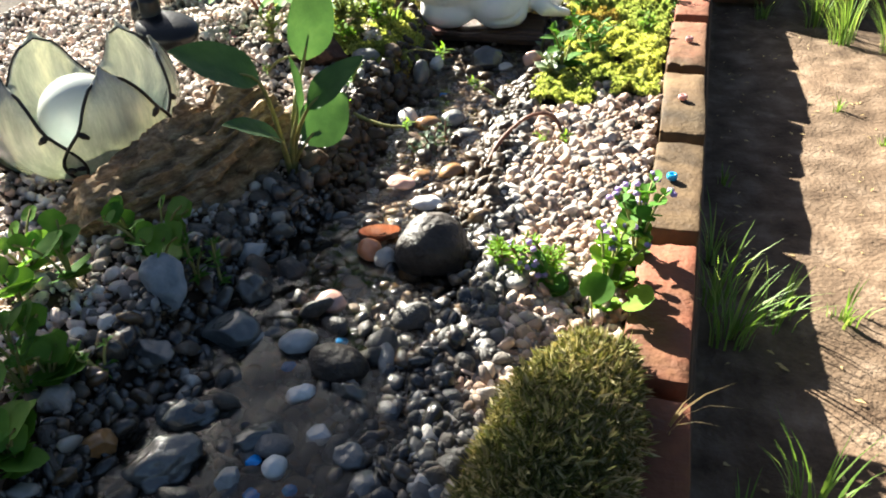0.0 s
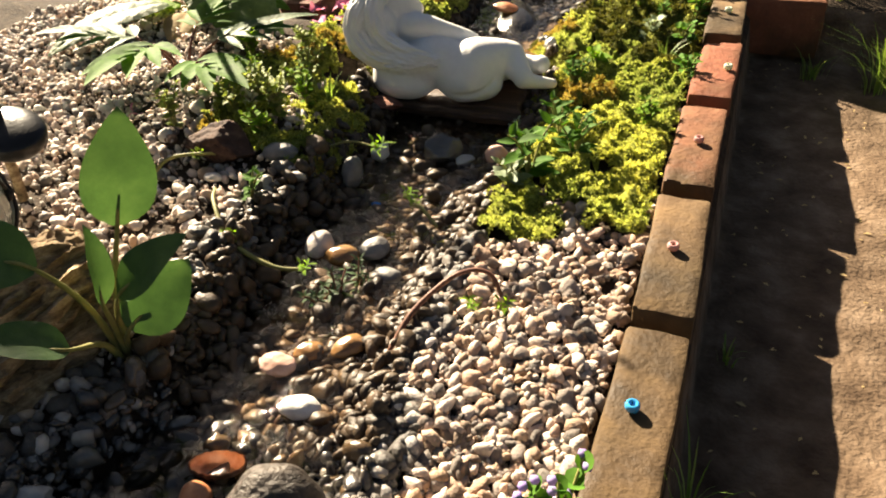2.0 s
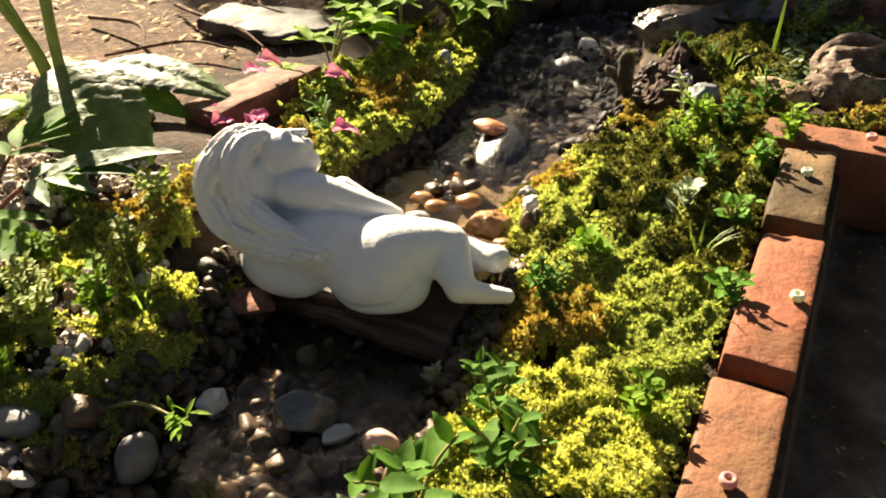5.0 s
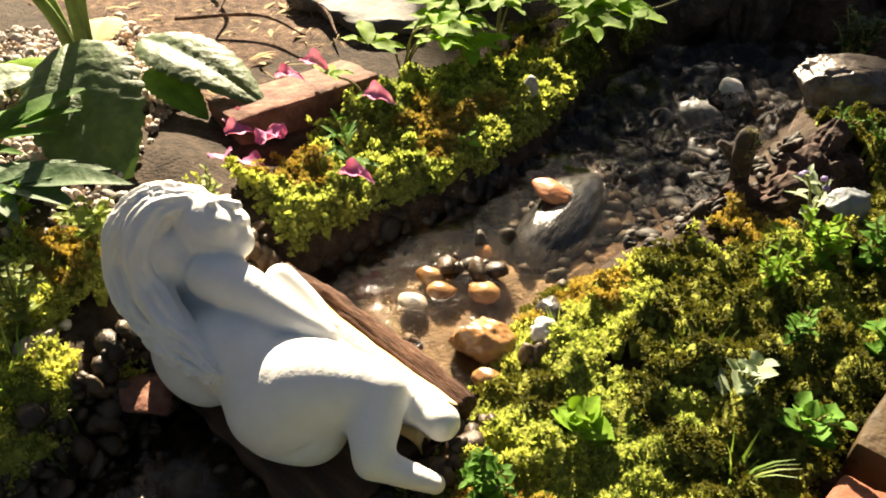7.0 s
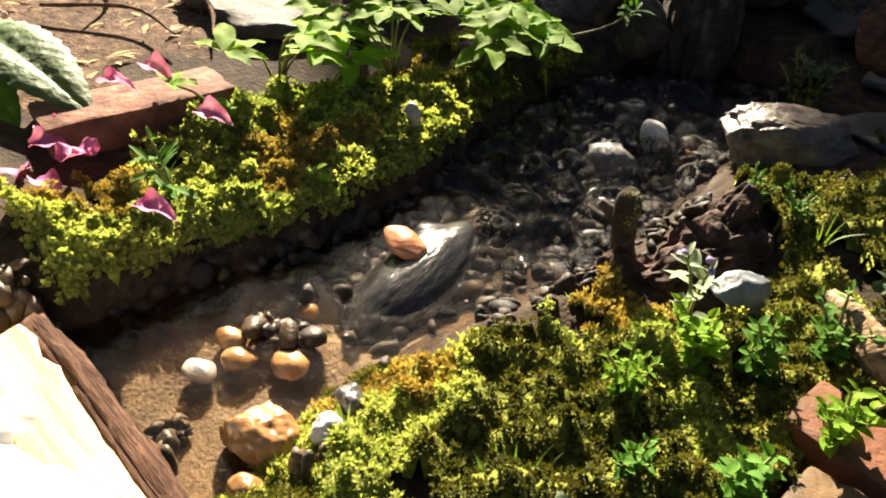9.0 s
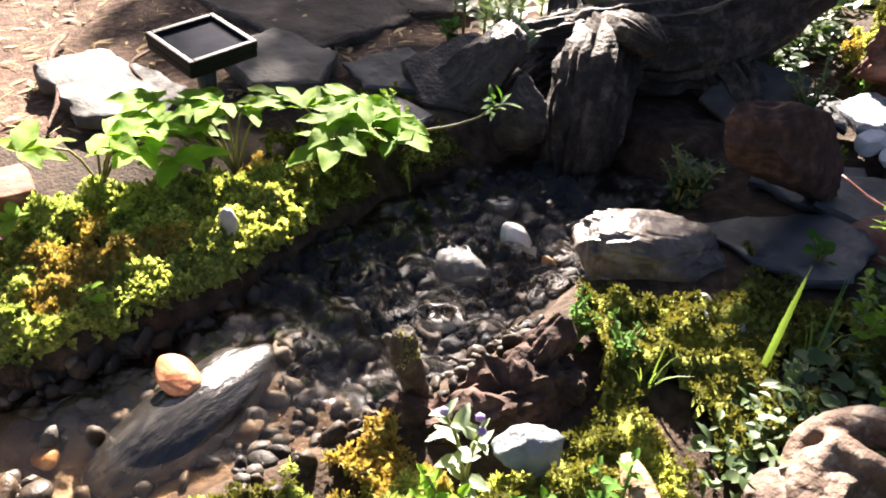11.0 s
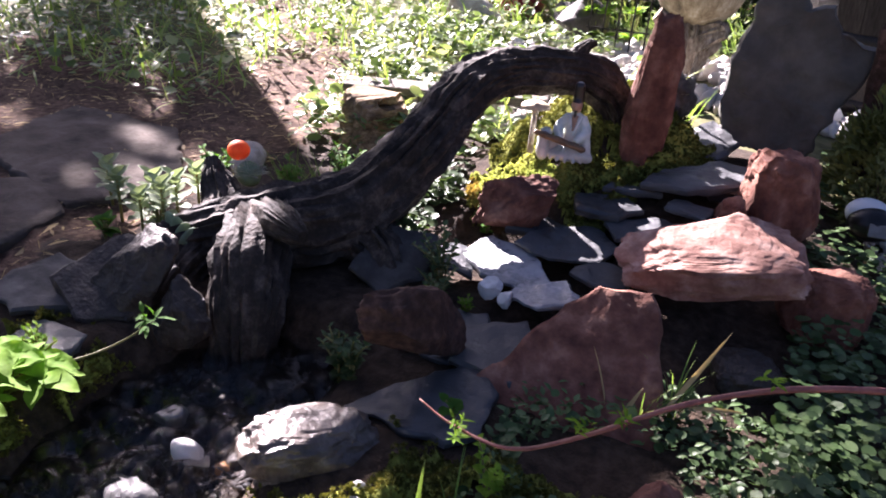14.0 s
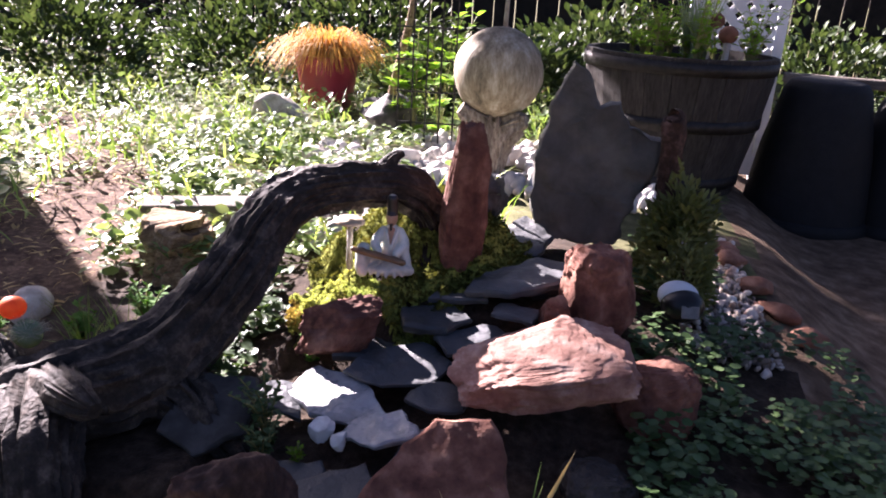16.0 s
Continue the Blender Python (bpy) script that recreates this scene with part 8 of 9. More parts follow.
# cinquefoil with five-fingered leaves at the upper bank
def cinquefoil(x, y, n, h, seed, label, mat="leaf", size=0.045):
    r = np.random.default_rng(seed)
    e = base("cinquefoil", x, y, float(land(x, y)) + 0.005)
    tagged(e, label, "plant", "cinquefoil plants")
    for i in range(n):
        a = r.uniform(0, 6.28)
        o = r.uniform(0.2, 1.0) * h * 1.1
        c = np.array((math.cos(a) * o, math.sin(a) * o, h * r.uniform(0.45, 1.1)))
        g = Geo()
        t = r.uniform(0, 6.28)
        for k in range(5):
            b = t + (k - 2) * 0.80
            L = size * r.uniform(0.8, 1.1) * (1 - 0.08 * abs(k - 2))
            V, F = leaf_between(c, c + np.array((math.cos(b), math.sin(b), r.uniform(-0.25, 0.15))) * L, L * 0.40, 0.2, 0.35, r.uniform(-15, 15), 0.22, 1.25, 9)
            g.add(V, F)
        lf = g.done("leaf", M[mat], e)
        V, F = limb([(0, 0, -0.01, 0.0018), (*(c * np.array((0.35, 0.35, 0.7))), 0.0015), (*c, 0.0012)], 3, sides=5)
        grid_object("stalk", V, F, M["stem"], lf)
    return e


cinquefoil(-0.655, 1.80, 6, 0.085, 5, "cinquefoil with fingered light green leaves", "youngleaf", 0.060)
cinquefoil(-0.540, 2.03, 10, 0.09, 6, "cinquefoil with fingered green leaves beside the panel", "youngleaf", 0.062)
cinquefoil(-0.60, 1.70, 2, 0.05, 7, "cinquefoil with pointed bright leaves on the moss", "youngleaf", 0.036)
cinquefoil(-0.605, 1.935, 8, 0.085, 8, "cinquefoil with fingered green leaves on the bank", "youngleaf", 0.060)
cinquefoil(0.115, 2.03, 5, 0.13, 9, "sprig of fingered leaves behind the bricks", "youngleaf", 0.03)
twig("cinquefoil_runner", [(-0.56, 2.02, 0.11, 0.0016), (-0.50, 2.12, 0.10, 0.0016), (-0.47, 2.18, 0.11, 0.0014), (-0.455, 2.20, 0.13, 0.001)], "stem", "thin runner reaching over the stream", [(-0.455, 2.20, 0.13)], "leaf", 0.022)

# fallen pink petals
for i, (x, y, z, a) in enumerate([(-0.466, 1.560, 0.088, 40), (-0.668, 1.550, 0.075, 10), (-0.640, 1.535, 0.078, 70), (-0.590, 1.543, 0.085, 110), (-0.580, 1.512, 0.072, 20), (-0.615, 1.500, 0.070, 150), (-0.640, 1.610, 0.12, 60), (-0.66, 1.66, 0.115, 20), (-0.545, 1.66, 0.11, 30), (-0.690, 1.110, 0.070, 50), (-0.60, 1.56, 0.08, 200)]):
    V, F = leaf_shape(0.038, 0.025, 0.75, 1.1, 8, 1.0, 0.30, 0.5)
    ob = grid_object("fallen_petal", V @ spin(15 * math.sin(i), -15, a).T, F, M["petal"])
    ob.location = (x - 0.012 * math.cos(radians(a)), y - 0.012 * math.sin(radians(a)), z + 0.006)
    tagged(ob, "crumpled pink flower petal lying on the ground", "petal", "fallen pink petals")

# grass
for i, (x, y, n, L, lean) in enumerate([(0.125, 0.66, 46, 0.10, (0.2, 0)), (0.110, 0.72, 30, 0.11, (0, 0)), (0.175, 0.70, 26, 0.07, (0.5, 0)), (0.24, 0.72, 24, 0.035, (0.3, 0)), (0.31, 0.74, 26, 0.03, (0.3, 0)), (0.105, 0.80, 16, 0.09, (0, 0.2)), (0.19, 0.46, 30, 0.08, (0.1, 0)), (0.13, 0.42, 20, 0.08, (0, 0)),
                                        (0.34, 1.62, 60, 0.17, (-0.5, -0.2)), (0.42, 1.56, 60, 0.16, (-0.3, 0.2)), (0.30, 1.72, 40, 0.13, (-0.2, 0)), (0.16, 1.92, 40, 0.11, (0.2, -0.2)), (0.22, 1.88, 40, 0.10, (0, -0.3)), (0.20, 1.74, 24, 0.06, (0, 0)), (0.30, 1.30, 18, 0.03, (0, 0)), (0.12, 1.0, 10, 0.04, (0, 0)), (0.35, 1.18, 16, 0.03, (0, 0)),
                                        (-0.44, 1.21, 22, 0.055, (0, 0)), (-0.40, 1.33, 26, 0.05, (0.2, 0)), (-0.42, 1.40, 24, 0.045, (0.3, 0)), (-0.205, 1.565, 18, 0.03, (0, 0)), (-0.03, 1.54, 14, 0.05, (0.2, 0)), (0.0, 1.45, 8, 0.05, (0.3, 0)), (-0.10, 1.62, 30, 0.03, (0, 0)), (-0.53, 1.59, 14, 0.05, (0, 0)), (-0.385, 1.08, 12, 0.04, (0, 0)), (-0.36, 0.80, 6, 0.03, (0, 0)),
                                        (-0.58, 2.66, 46, 0.13, (0, 0)), (-0.54, 2.70, 40, 0.12, (0, 0)), (-0.09, 2.02, 10, 0.05, (0.2, 0)), (0.11, 2.42, 16, 0.10, (0.1, 0)), (0.14, 2.46, 14, 0.11, (0, 0)), (-0.02, 2.16, 6, 0.11, (0, 0))]):
    tuft("grass_tuft", x, y, n, L, "grass", "tuft of thin green grass blades", 400 + i, 0.025 if n > 20 else 0.012, lean)
tuft("dry_blades", 0.06, 0.44, 7, 0.11, "straw", "few dry straw blades by the brick", 450, 0.01, (0.3, -0.4))
for i, (p, q) in enumerate([((0.075, 2.40, 0.06), (0.035, 2.44, 0.135)), ((0.13, 2.42, 0.075), (0.185, 2.50, 0.175)), ((0.16, 2.44, 0.09), (0.225, 2.455, 0.098)), ((0.085, 2.40, 0.06), (0.105, 2.43, 0.105)), ((-0.045, 2.12, 0.03), (-0.040, 2.13, 0.16))]):
    V, F = leaf_between((0, 0, 0), np.array(q) - np.array(p), 0.006, 0.3, 0.2, 40)
    ob = grid_object("dry_grass", V, F, M["straw" if i < 4 else "grass"])
    ob.location = p
    tagged(ob, "single yellowing grass blade catching the light", "grass", "stray grass blades")

# arching reddish shoot with buds over the shaded rocks
twig("rose_shoot", [(-0.034, 2.096, 0.252, 0.0007), (0.0, 2.088, 0.246, 0.0011), (0.052, 2.081, 0.250, 0.0016), (0.10, 2.098, 0.270, 0.0019), (0.17, 2.13, 0.31, 0.0022), (0.25, 2.16, 0.335, 0.0026), (0.36, 2.19, 0.345, 0.0031), (0.50, 2.22, 0.34, 0.0036), (0.62, 2.25, 0.25, 0.0040), (0.68, 2.27, 0.05, 0.0043), (0.69, 2.27, -0.03, 0.0043)], "shoot", "arching reddish shoot with buds and small leaves",
     [(0.005, 2.088, 0.25), (0.10, 2.098, 0.278), (0.125, 2.11, 0.29), (0.215, 2.15, 0.335), (0.005, 2.088, 0.235)], "youngleaf", 0.010)

# cactus with an orange flower on the root
cc = base("cactus", -0.632, 2.580, 0.162)
tagged(cc, "small spiny cactus with an orange flower on the driftwood", "cactus")
V, F = ico(3)
grid_object("flower", V * np.array((0.019, 0.019, 0.017)) + np.array((0, 0, 0.042)), F, M["orangefl"], cc, "round bright orange flower head")
g = Geo()
for k in range(150):
    d = r5.normal(size=3)
    d[2] = abs(d[2]) * 0.7
    d /= np.linalg.norm(d)
    V, F = tube([np.zeros(3), d * 0.03 * r5.uniform(0.7, 1.2)], [0.0007, 0.0002], 3, cap=False)
    g.add(V + np.array((0.030, -0.012, 0.010)), F)
g.done("spines", M["spine"], cc, "pale long spines")
V, F = ico(3)
grid_object("body", V * np.array((0.022, 0.020, 0.022)) + np.array((0.026, -0.008, 0.008)), F, M["greyleaf"], cc)
pk = base("pad_cactus", -0.605, 2.415, 0.105)
tagged(pk, "small pad cactus with white edges beside the driftwood", "cactus")
for k in range(4):
    V, F = ico(3)
    grid_object("pad", V * np.array((0.011, 0.005, 0.021)) @ spin(0, (-20, 5, 25, 40)[k], 20 * k).T + np.array((-0.022 + 0.014 * k, -0.004 * k, 0.026 - 0.003 * k)), F, M["greyleaf"], pk)
for k, (x, y, z) in enumerate([(-0.70, 2.50, 0.13), (-0.75, 2.50, 0.12), (-0.68, 2.45, 0.14), (-0.73, 2.45, 0.11), (-0.80, 2.47, 0.12), (-0.855, 2.50, 0.12), (-0.70, 2.55, 0.13)]):
    e = base("succulent", x, y, z - 0.035)
    tagged(e, "pale grey-green succulent sprig by the driftwood", "plant", "succulents")
    g = Geo()
    for i in range(14):
        a = i * 2.4
        V, F = leaf_shape(0.032, 0.023, 0.3, 0.2, 4)
        g.add(V @ aim((math.cos(a), math.sin(a), 0.2 + 0.08 * i)).T + np.array((0, 0, 0.018 + 0.004 * i)), F)
    tagged(g.done("foliage", M["greyleaf"], e), kind="stuff")
    V, F = tube([(0, 0, -0.02), (0, 0, 0.06)], [0.003, 0.002], 6)
    grid_object("stem", V, F, M["stem"], e)

# plants of the planter and the pot
for i in range(15):
    a, o = i * 2.4, 0.06 + 0.19 * ((i * 0.37) % 1)
    x, y = 0.395 + o * math.cos(a), 4.27 + o * math.sin(a)
    herb("planter_herb", x, y, 0.14 + 0.05 * math.sin(i), 9, "leafy green herb growing in the barrel planter", (0.030, 0.012), "youngleaf", 500 + i, 0.6, 0.022, z=0.475, group="planter herbs")
for i, (x, y) in enumerate([(0.44, 4.30), (0.47, 4.33), (0.42, 4.36)]):
    tuft("planter_grass", x, y, 40, 0.30, "greyleaf", "grey-green grass clump in the planter", 530 + i, 0.02, (0, 0), 0.475, 0.006, None, "grass", 0.3)
topper = base("planter_stake", 0.505, 4.10, 0.46)
tagged(topper, "small pottery toadstool stake in the planter", "ornament")
V, F = tube([(0, 0, 0), (0, 0, 0.06), (0, 0, 0.10)], [0.012, 0.010, 0.012], 10)
grid_object("stem", V, F, M["bone"], topper)
V, F = ico(3)
grid_object("cap", V * np.array((0.028, 0.022, 0.026)) + np.array((0, 0, 0.12)), F, M["terracotta"], topper)
bg = base("bronze_grass", -1.05, 5.0, float(land(-1.05, 5.0)) + 0.205)
tagged(bg, "drooping bronze-brown ornamental grass in the pot", "grass")
g = Geo()
for k in range(1300):
    a, l, o = r5.uniform(0, 6.283), r5.uniform(0.12, 0.40), r5.uniform(0.15, 0.9)
    p0 = np.array((math.cos(a), math.sin(a), 0)) * r5.uniform(0, 0.09)
    d, w = np.array((math.cos(a), math.sin(a), 0)) * o, np.array((-math.sin(a), math.cos(a), 0)) * 0.004
    V = []
    for i in range(6):
        t = i / 5
        p = p0 + d * l * 0.95 * t + np.array((0, 0, l * (1.25 * t - (0.75 + 0.65 * o) * t * t)))
        V += [p - w * (1 - 0.8 * t), p + w * (1 - 0.8 * t)]
    g.add(np.array(V), np.array([(2 * i, 2 * i + 1, 2 * i + 3, 2 * i + 2) for i in range(5)]))
tagged(g.done("blades", M["bronze"], bg), kind="stuff")

# conifer seedling bush, ground cover, weeds
def bush(name, x, y, z, size, n, mat, label, leaf, seed, category="shrub"):
    r = np.random.default_rng(seed)
    e = base(name, x, y, z)
    tagged(e, label, category)
    d = r.normal(size=(n, 3))
    d /= np.linalg.norm(d, axis=1)[:, None]
    d[:, 2] = np.abs(d[:, 2])
    lump = 1 + 0.25 * np.sin(d[:, 0] * 7 + seed) * np.cos(d[:, 1] * 6) 
    P = d * np.array(size) * (r.uniform(0.45, 1.0, n) ** 0.5 * lump)[:, None]
    V, F = leaf_shape(1.0, leaf[1] / leaf[0], 0.3, 0.4, 3)
    g = Geo()
    mats = np.array([aim(q + r.normal(size=3) * 0.5 + np.array((0, 0, 0.4)), r.uniform(-60, 60)) for q in d]) * (leaf[0] * r.uniform(0.6, 1.2, n))[:, None, None]
    g.many(V, F, mats, P)
    tagged(g.done("foliage", M[mat], e), kind="stuff")
    g = Geo()
    for k in range(7):
        q = d[k] * np.array(size) * 0.8
        V, F = limb([(0, 0, -0.02, 0.004), (*(q * np.array((0.4, 0.4, 0.6))), 0.003), (*q, 0.001)], 3, sides=5)
        g.add(V, F)
    tagged(g.done("branches", M["bark"], e), kind="stuff")
    return e


bush("juniper", 0.335, 3.12, 0.165, (0.070, 0.070, 0.185), 2600, "juniper", "dense dwarf juniper with fine green needles", (0.022, 0.008), 3)
bush("juniper", 0.355, 3.05, 0.150, (0.050, 0.050, 0.11), 800, "juniper", "dense dwarf juniper with fine green needles", (0.018, 0.005), 4)
for i, (x, y, sz) in enumerate([(-1.7, 5.6, 0.5), (-2.6, 5.2, 0.55), (-0.55, 5.3, 0.35), (-3.4, 6.0, 0.8), (-0.2, 5.6, 0.4), (-1.3, 6.4, 0.7), (0.2, 6.0, 0.6), (-2.2, 7.0, 0.9), (1.4, 6.6, 0.7), (2.4, 6.2, 0.8), (-4.4, 7.2, 1.1)]):
    bush("shrub", x, y, float(land(x, y)), (sz, sz * 0.8, sz * 0.8), 1800, "shrubleaf", "leafy shrub at the back of the garden, shade put into its colour", (0.06, 0.032), 20 + i)
V, F = limb([(-0.62, 4.50, 0.10, 0.022), (-0.60, 4.50, 0.30, 0.018), (-0.55, 4.52, 0.55, 0.014), (-0.52, 4.55, 0.9, 0.01)], 6, sides=10, rough=0.2)
tagged(grid_object("bare_shrub", V, F, M["drift"]), "bare woody shrub stem behind the cobbles", "stem")
for i, (x, y, h) in enumerate([(-0.50, 4.42, 0.42), (-0.42, 4.50, 0.5), (-0.58, 4.45, 0.35)]):
    herb("vine", x, y, h, 5, "climbing vine with yellow-green leaves", (0.05, 0.04), "youngleaf", 560 + i, 0.4, 0.06, z=float(land(x, y)))


# ---- loose gravel, moss and small growth ----
def pick(n, x0, x1, y0, y1, test, r):
    """n random places in a stretch of the plan that pass the test."""
    out = []
    while sum(len(o) for o in out) < n:
        p = np.stack([r.uniform(x0, x1, n * 2), r.uniform(y0, y1, n * 2)], 1)
        out.append(p[test(p[:, 0], p[:, 1])])
        if len(out) > 60:
            break
    return np.vstack(out)[:n]


PEBBLES = []
for k in range(8):
    V, F = stone_shape("angular" if k % 4 else "round", 700 + k, 2)
    PEBBLES.append((noisy(V, 0.16, 1.2, k * 5.1, 2) * np.array((1.0, 0.62 + 0.04 * k, 0.42 + 0.03 * k)), F))


COARSE = []
for k in range(8):
    V, F = stone_shape("angular" if k % 2 else "round", 740 + k, 1)
    COARSE.append((noisy(V, 0.22, 1.3, k * 3.3, 2) * np.array((1.0, 0.62 + 0.04 * k, 0.45 + 0.03 * k)), F))


def pebbles(name, P, size, spread_, mat, label, r, lift=0.25, jitter=0.004, kind="stuff", shapes=None):
    g = Geo()
    shapes = shapes or PEBBLES
    k = r.integers(0, len(shapes), len(P))
    sz = np.clip(r.lognormal(math.log(size), spread_, len(P)), size * 0.45, size * 2.4)
    z = land(P[:, 0], P[:, 1]) + sz * lift * np.where((P[:, 1] > 1.78) & (stream_sd(P[:, 0], P[:, 1]) < 0), 0.2, 1.0) + r.uniform(0, jitter, len(P))
    T = turns(len(P), r, 0.5) * sz[:, None, None]
    for i, (V, F) in enumerate(shapes):
        m = k == i
        g.many(V, F, T[m], np.stack([P[m, 0], P[m, 1], z[m]], 1))
    return tagged(g.done(name, M[mat], None, "", True), label, "gravel", "", kind)


def mossy(x, y):
    """Where moss grows: 1 thick, 0 none."""
    sd = stream_sd(x, y)
    n = 0.5 + 0.5 * wob(x, y, 21, 1.0) * 0.6 + 0.2 * wob(x, y, 47, 3.0)
    right = (x > np.where(y > 1.48, np.where((y > 1.60) & (y < 2.04), -0.192 + 0.012 * wob(x, y, 40, 2.0) - 0.09 * (1 - np.clip((y - 1.60) / 0.12, 0, 1)), -0.305), -0.24)) & (x < 0.016) & (y > 1.06 + 0.10 * (x < -0.05) * n) & (y < 1.98) & (sd > np.where(y > 1.48, -0.022, 0.002))
    upper = (x > np.where(y < 2.04, -0.185, -0.24)) & (x < 0.12) & (y >= 1.86) & (y < 2.26) & (sd > 0.015) & (n > 0.32)
    l1 = (x > -0.62) & (x < -0.36) & (y > 1.06) & (y < 1.44) & (sd > 0.0) & (n > 0.30) & (x > -0.60 + 0.25 * np.abs(y - 1.25))
    l2 = (x > -0.66) & (x < -0.42) & (y > 1.47) & (y < 1.99) & (sd > -0.006) & (n > 0.10) & (x > -0.64 + 0.3 * np.abs(y - 1.75))
    small = (np.hypot(x + 0.225, y - 1.045) < 0.035) | (np.hypot((x + 0.12) / 0.05, (y - 1.06) / 0.04) < 1)
    fig = ((np.hypot((x + 0.18) / 0.16, (y - 2.91) / 0.15) < 1) | (np.hypot((x + 0.14) / 0.22, (y - 3.05) / 0.13) < 1)) & (np.hypot(x + 0.165, y - 2.905) > 0.022)
    bare = (np.hypot((x + 0.155) / 0.060, (y - 1.92) / 0.095) < 1) | (np.hypot((x - 0.045) / 0.055, (y - 1.97) / 0.085) < 1) | (np.hypot((x + 0.20) / 0.085, (y - 2.19) / 0.085) < 1)
    bare = bare | (np.hypot((x + 0.19) / 0.075, (y - 2.79) / 0.055) < 1)
    gap = wob(x, y, 33, 4.0) + 0.5 * wob(x, y, 71, 1.0) < -1.0
    l3 = (x > -0.64) & (x < -0.45) & (y >= 1.96) & (y < 2.20) & (sd > -0.004) & (n > 0.42)
    return (right | upper | l1 | l2 | l3 | small | fig) & ~bare & ~gap


def moss_land(x, y):
    """Ground under the moss, which hangs a little over the water's edge."""
    z = land(x, y)
    near = (np.abs(stream_sd(x, y)) < 0.05) & (y < 2.2)
    return np.where(near, np.maximum(z, land(np.where(x < -0.3, x - 0.02, x + 0.03), y) - 0.012), z)


r6 = np.random.default_rng(11)
gr_left = pick(23000, -1.25, -0.34, 0.10, 1.62, lambda x, y: (stream_sd(x, y) > 0.015) & ~mossy(x, y) & (x > -1.25 + 0.25 * np.maximum(0, y - 1.0)) & (y < 1.2 - (x + 0.40) * 0.9), r6)
gr_right = pick(8500, -0.22, 0.020, 0.12, 1.13, lambda x, y: (stream_sd(x, y) > 0.010) & ~mossy(x, y), r6)
gr = np.vstack([gr_left, gr_right])
gr = gr[(r6.uniform(size=len(gr)) < 0.62) | ((gr[:, 0] > -0.36) & (gr[:, 1] < 0.95)) | (gr[:, 1] < 0.85) | (gr[:, 0] < -0.72)]
damp = ((stream_sd(gr[:, 0], gr[:, 1]) < 0.056 + 0.02 * wob(gr[:, 0], gr[:, 1], 37)) & (gr[:, 1] < 1.4)) | ((gr[:, 0] < -0.33) & (gr[:, 0] > -0.42 + 0.03 * wob(gr[:, 0], gr[:, 1], 40)) & (gr[:, 1] < 0.70 + 0.04 * wob(gr[:, 0], gr[:, 1], 35)) & (gr[:, 1] > 0.50))
pebbles("damp_gravel", gr[damp], 0.0062, 0.42, "mixgravel", "damp mixed pebbles along the water's edge", r6, 0.35, 0.005)
gr = gr[~damp]
near = (gr[:, 0] > -0.62) & (r6.uniform(size=len(gr)) < 0.55)
by_brick = gr[:, 0] > -0.30
pebbles("gravel_bed", gr[near & ~by_brick], 0.0048, 0.52, "gravel", "mixed white, tan and grey pea gravel", r6, 0.35, 0.006)
pebbles("gravel_strip", gr[near & by_brick], 0.0048, 0.52, "pinkgravel", "mixed pinkish brown and white pea gravel", r6, 0.35, 0.006)
pebbles("fine_strip", gr[~near & by_brick], 0.0042, 0.48, "pinkgravel", "small pinkish brown gravel by the bricks", r6, 0.3, 0.005, "stuff", COARSE)
pebbles("fine_gravel", gr[~near & ~by_brick], 0.0042, 0.48, "gravel", "small mixed white, tan and grey gravel", r6, 0.3, 0.005, "stuff", COARSE)
st = pick(13000, -0.53, -0.09, 0.05, 1.62, lambda x, y: (stream_sd(x, y) < 0.03) & ((y < 1.46) | (wob(x, y, 30, 1.0) > 0.8)), r6)
low = st[:, 1] < 0.72
pebbles("stream_gravel", st[~low], 0.0066, 0.42, "wetbrown", "wet brown pebbles of the stream bed", r6, 0.9, 0.007)
pebbles("pool_gravel", st[low], 0.0066, 0.45, "wet", "dark wet pebbles of the lower pool", r6, 0.7, 0.006)
pp = pick(230, -0.37, -0.12, 0.12, 0.72, lambda x, y: (stream_sd(x, y) < 0.0) & (np.hypot(x + 0.23, y - 0.65) > 0.085), r6)
pebbles("pool_pebbles", pp, 0.0100, 0.38, "mixgravel", "larger wet pebbles standing out of the pool", r6, 1.0, 0.006)
su = pick(2200, -0.55, -0.22, 1.64, 2.38, lambda x, y: stream_sd(x, y) < -0.012, r6)
su = su[(su[:, 1] > 1.84) | (su[:, 0] < -0.36) | (r6.uniform(size=len(su)) < 0.22)]
bw = pick(130, -0.25, -0.185, 1.72, 2.02, lambda x, y: (stream_sd(x, y) > -0.02) & ~mossy(x, y), r6)
pebbles("wet_edge_pebbles", bw, 0.0062, 0.40, "deepstone", "dark damp pebbles under the standing stick", r6, 0.3, 0.003)
bk = pick(300, -0.56, -0.20, 1.50, 2.36, lambda x, y: (stream_sd(x, y) > -0.045) & (stream_sd(x, y) < -0.012) & ((x < -0.38) | (y > 2.0)), r6)
pebbles("bank_pebbles", bk, 0.0085, 0.40, "deepstone", "dark damp pebbles at the foot of the bank", r6, 0.25, 0.004)
pebbles("rapids_gravel", su, 0.0080, 0.42, "deepstone", "dark wet pebbles under the rapids", r6, 0.45, 0.004)
cb = pick(900, -0.75, 0.35, 3.22, 4.5, lambda x, y: (np.hypot(x + 0.14, y - 4.0) > 0.05) & ((x < -0.20) | (y > 3.80)), r6)
pebbles("white_cobbles", cb, 0.026, 0.28, "cobble", "rounded white cobbles around the ball", r6, 0.3, 0.02)
mg = pick(900, 0.35, 0.52, 2.95, 3.6, lambda x, y: x > 0, r6)
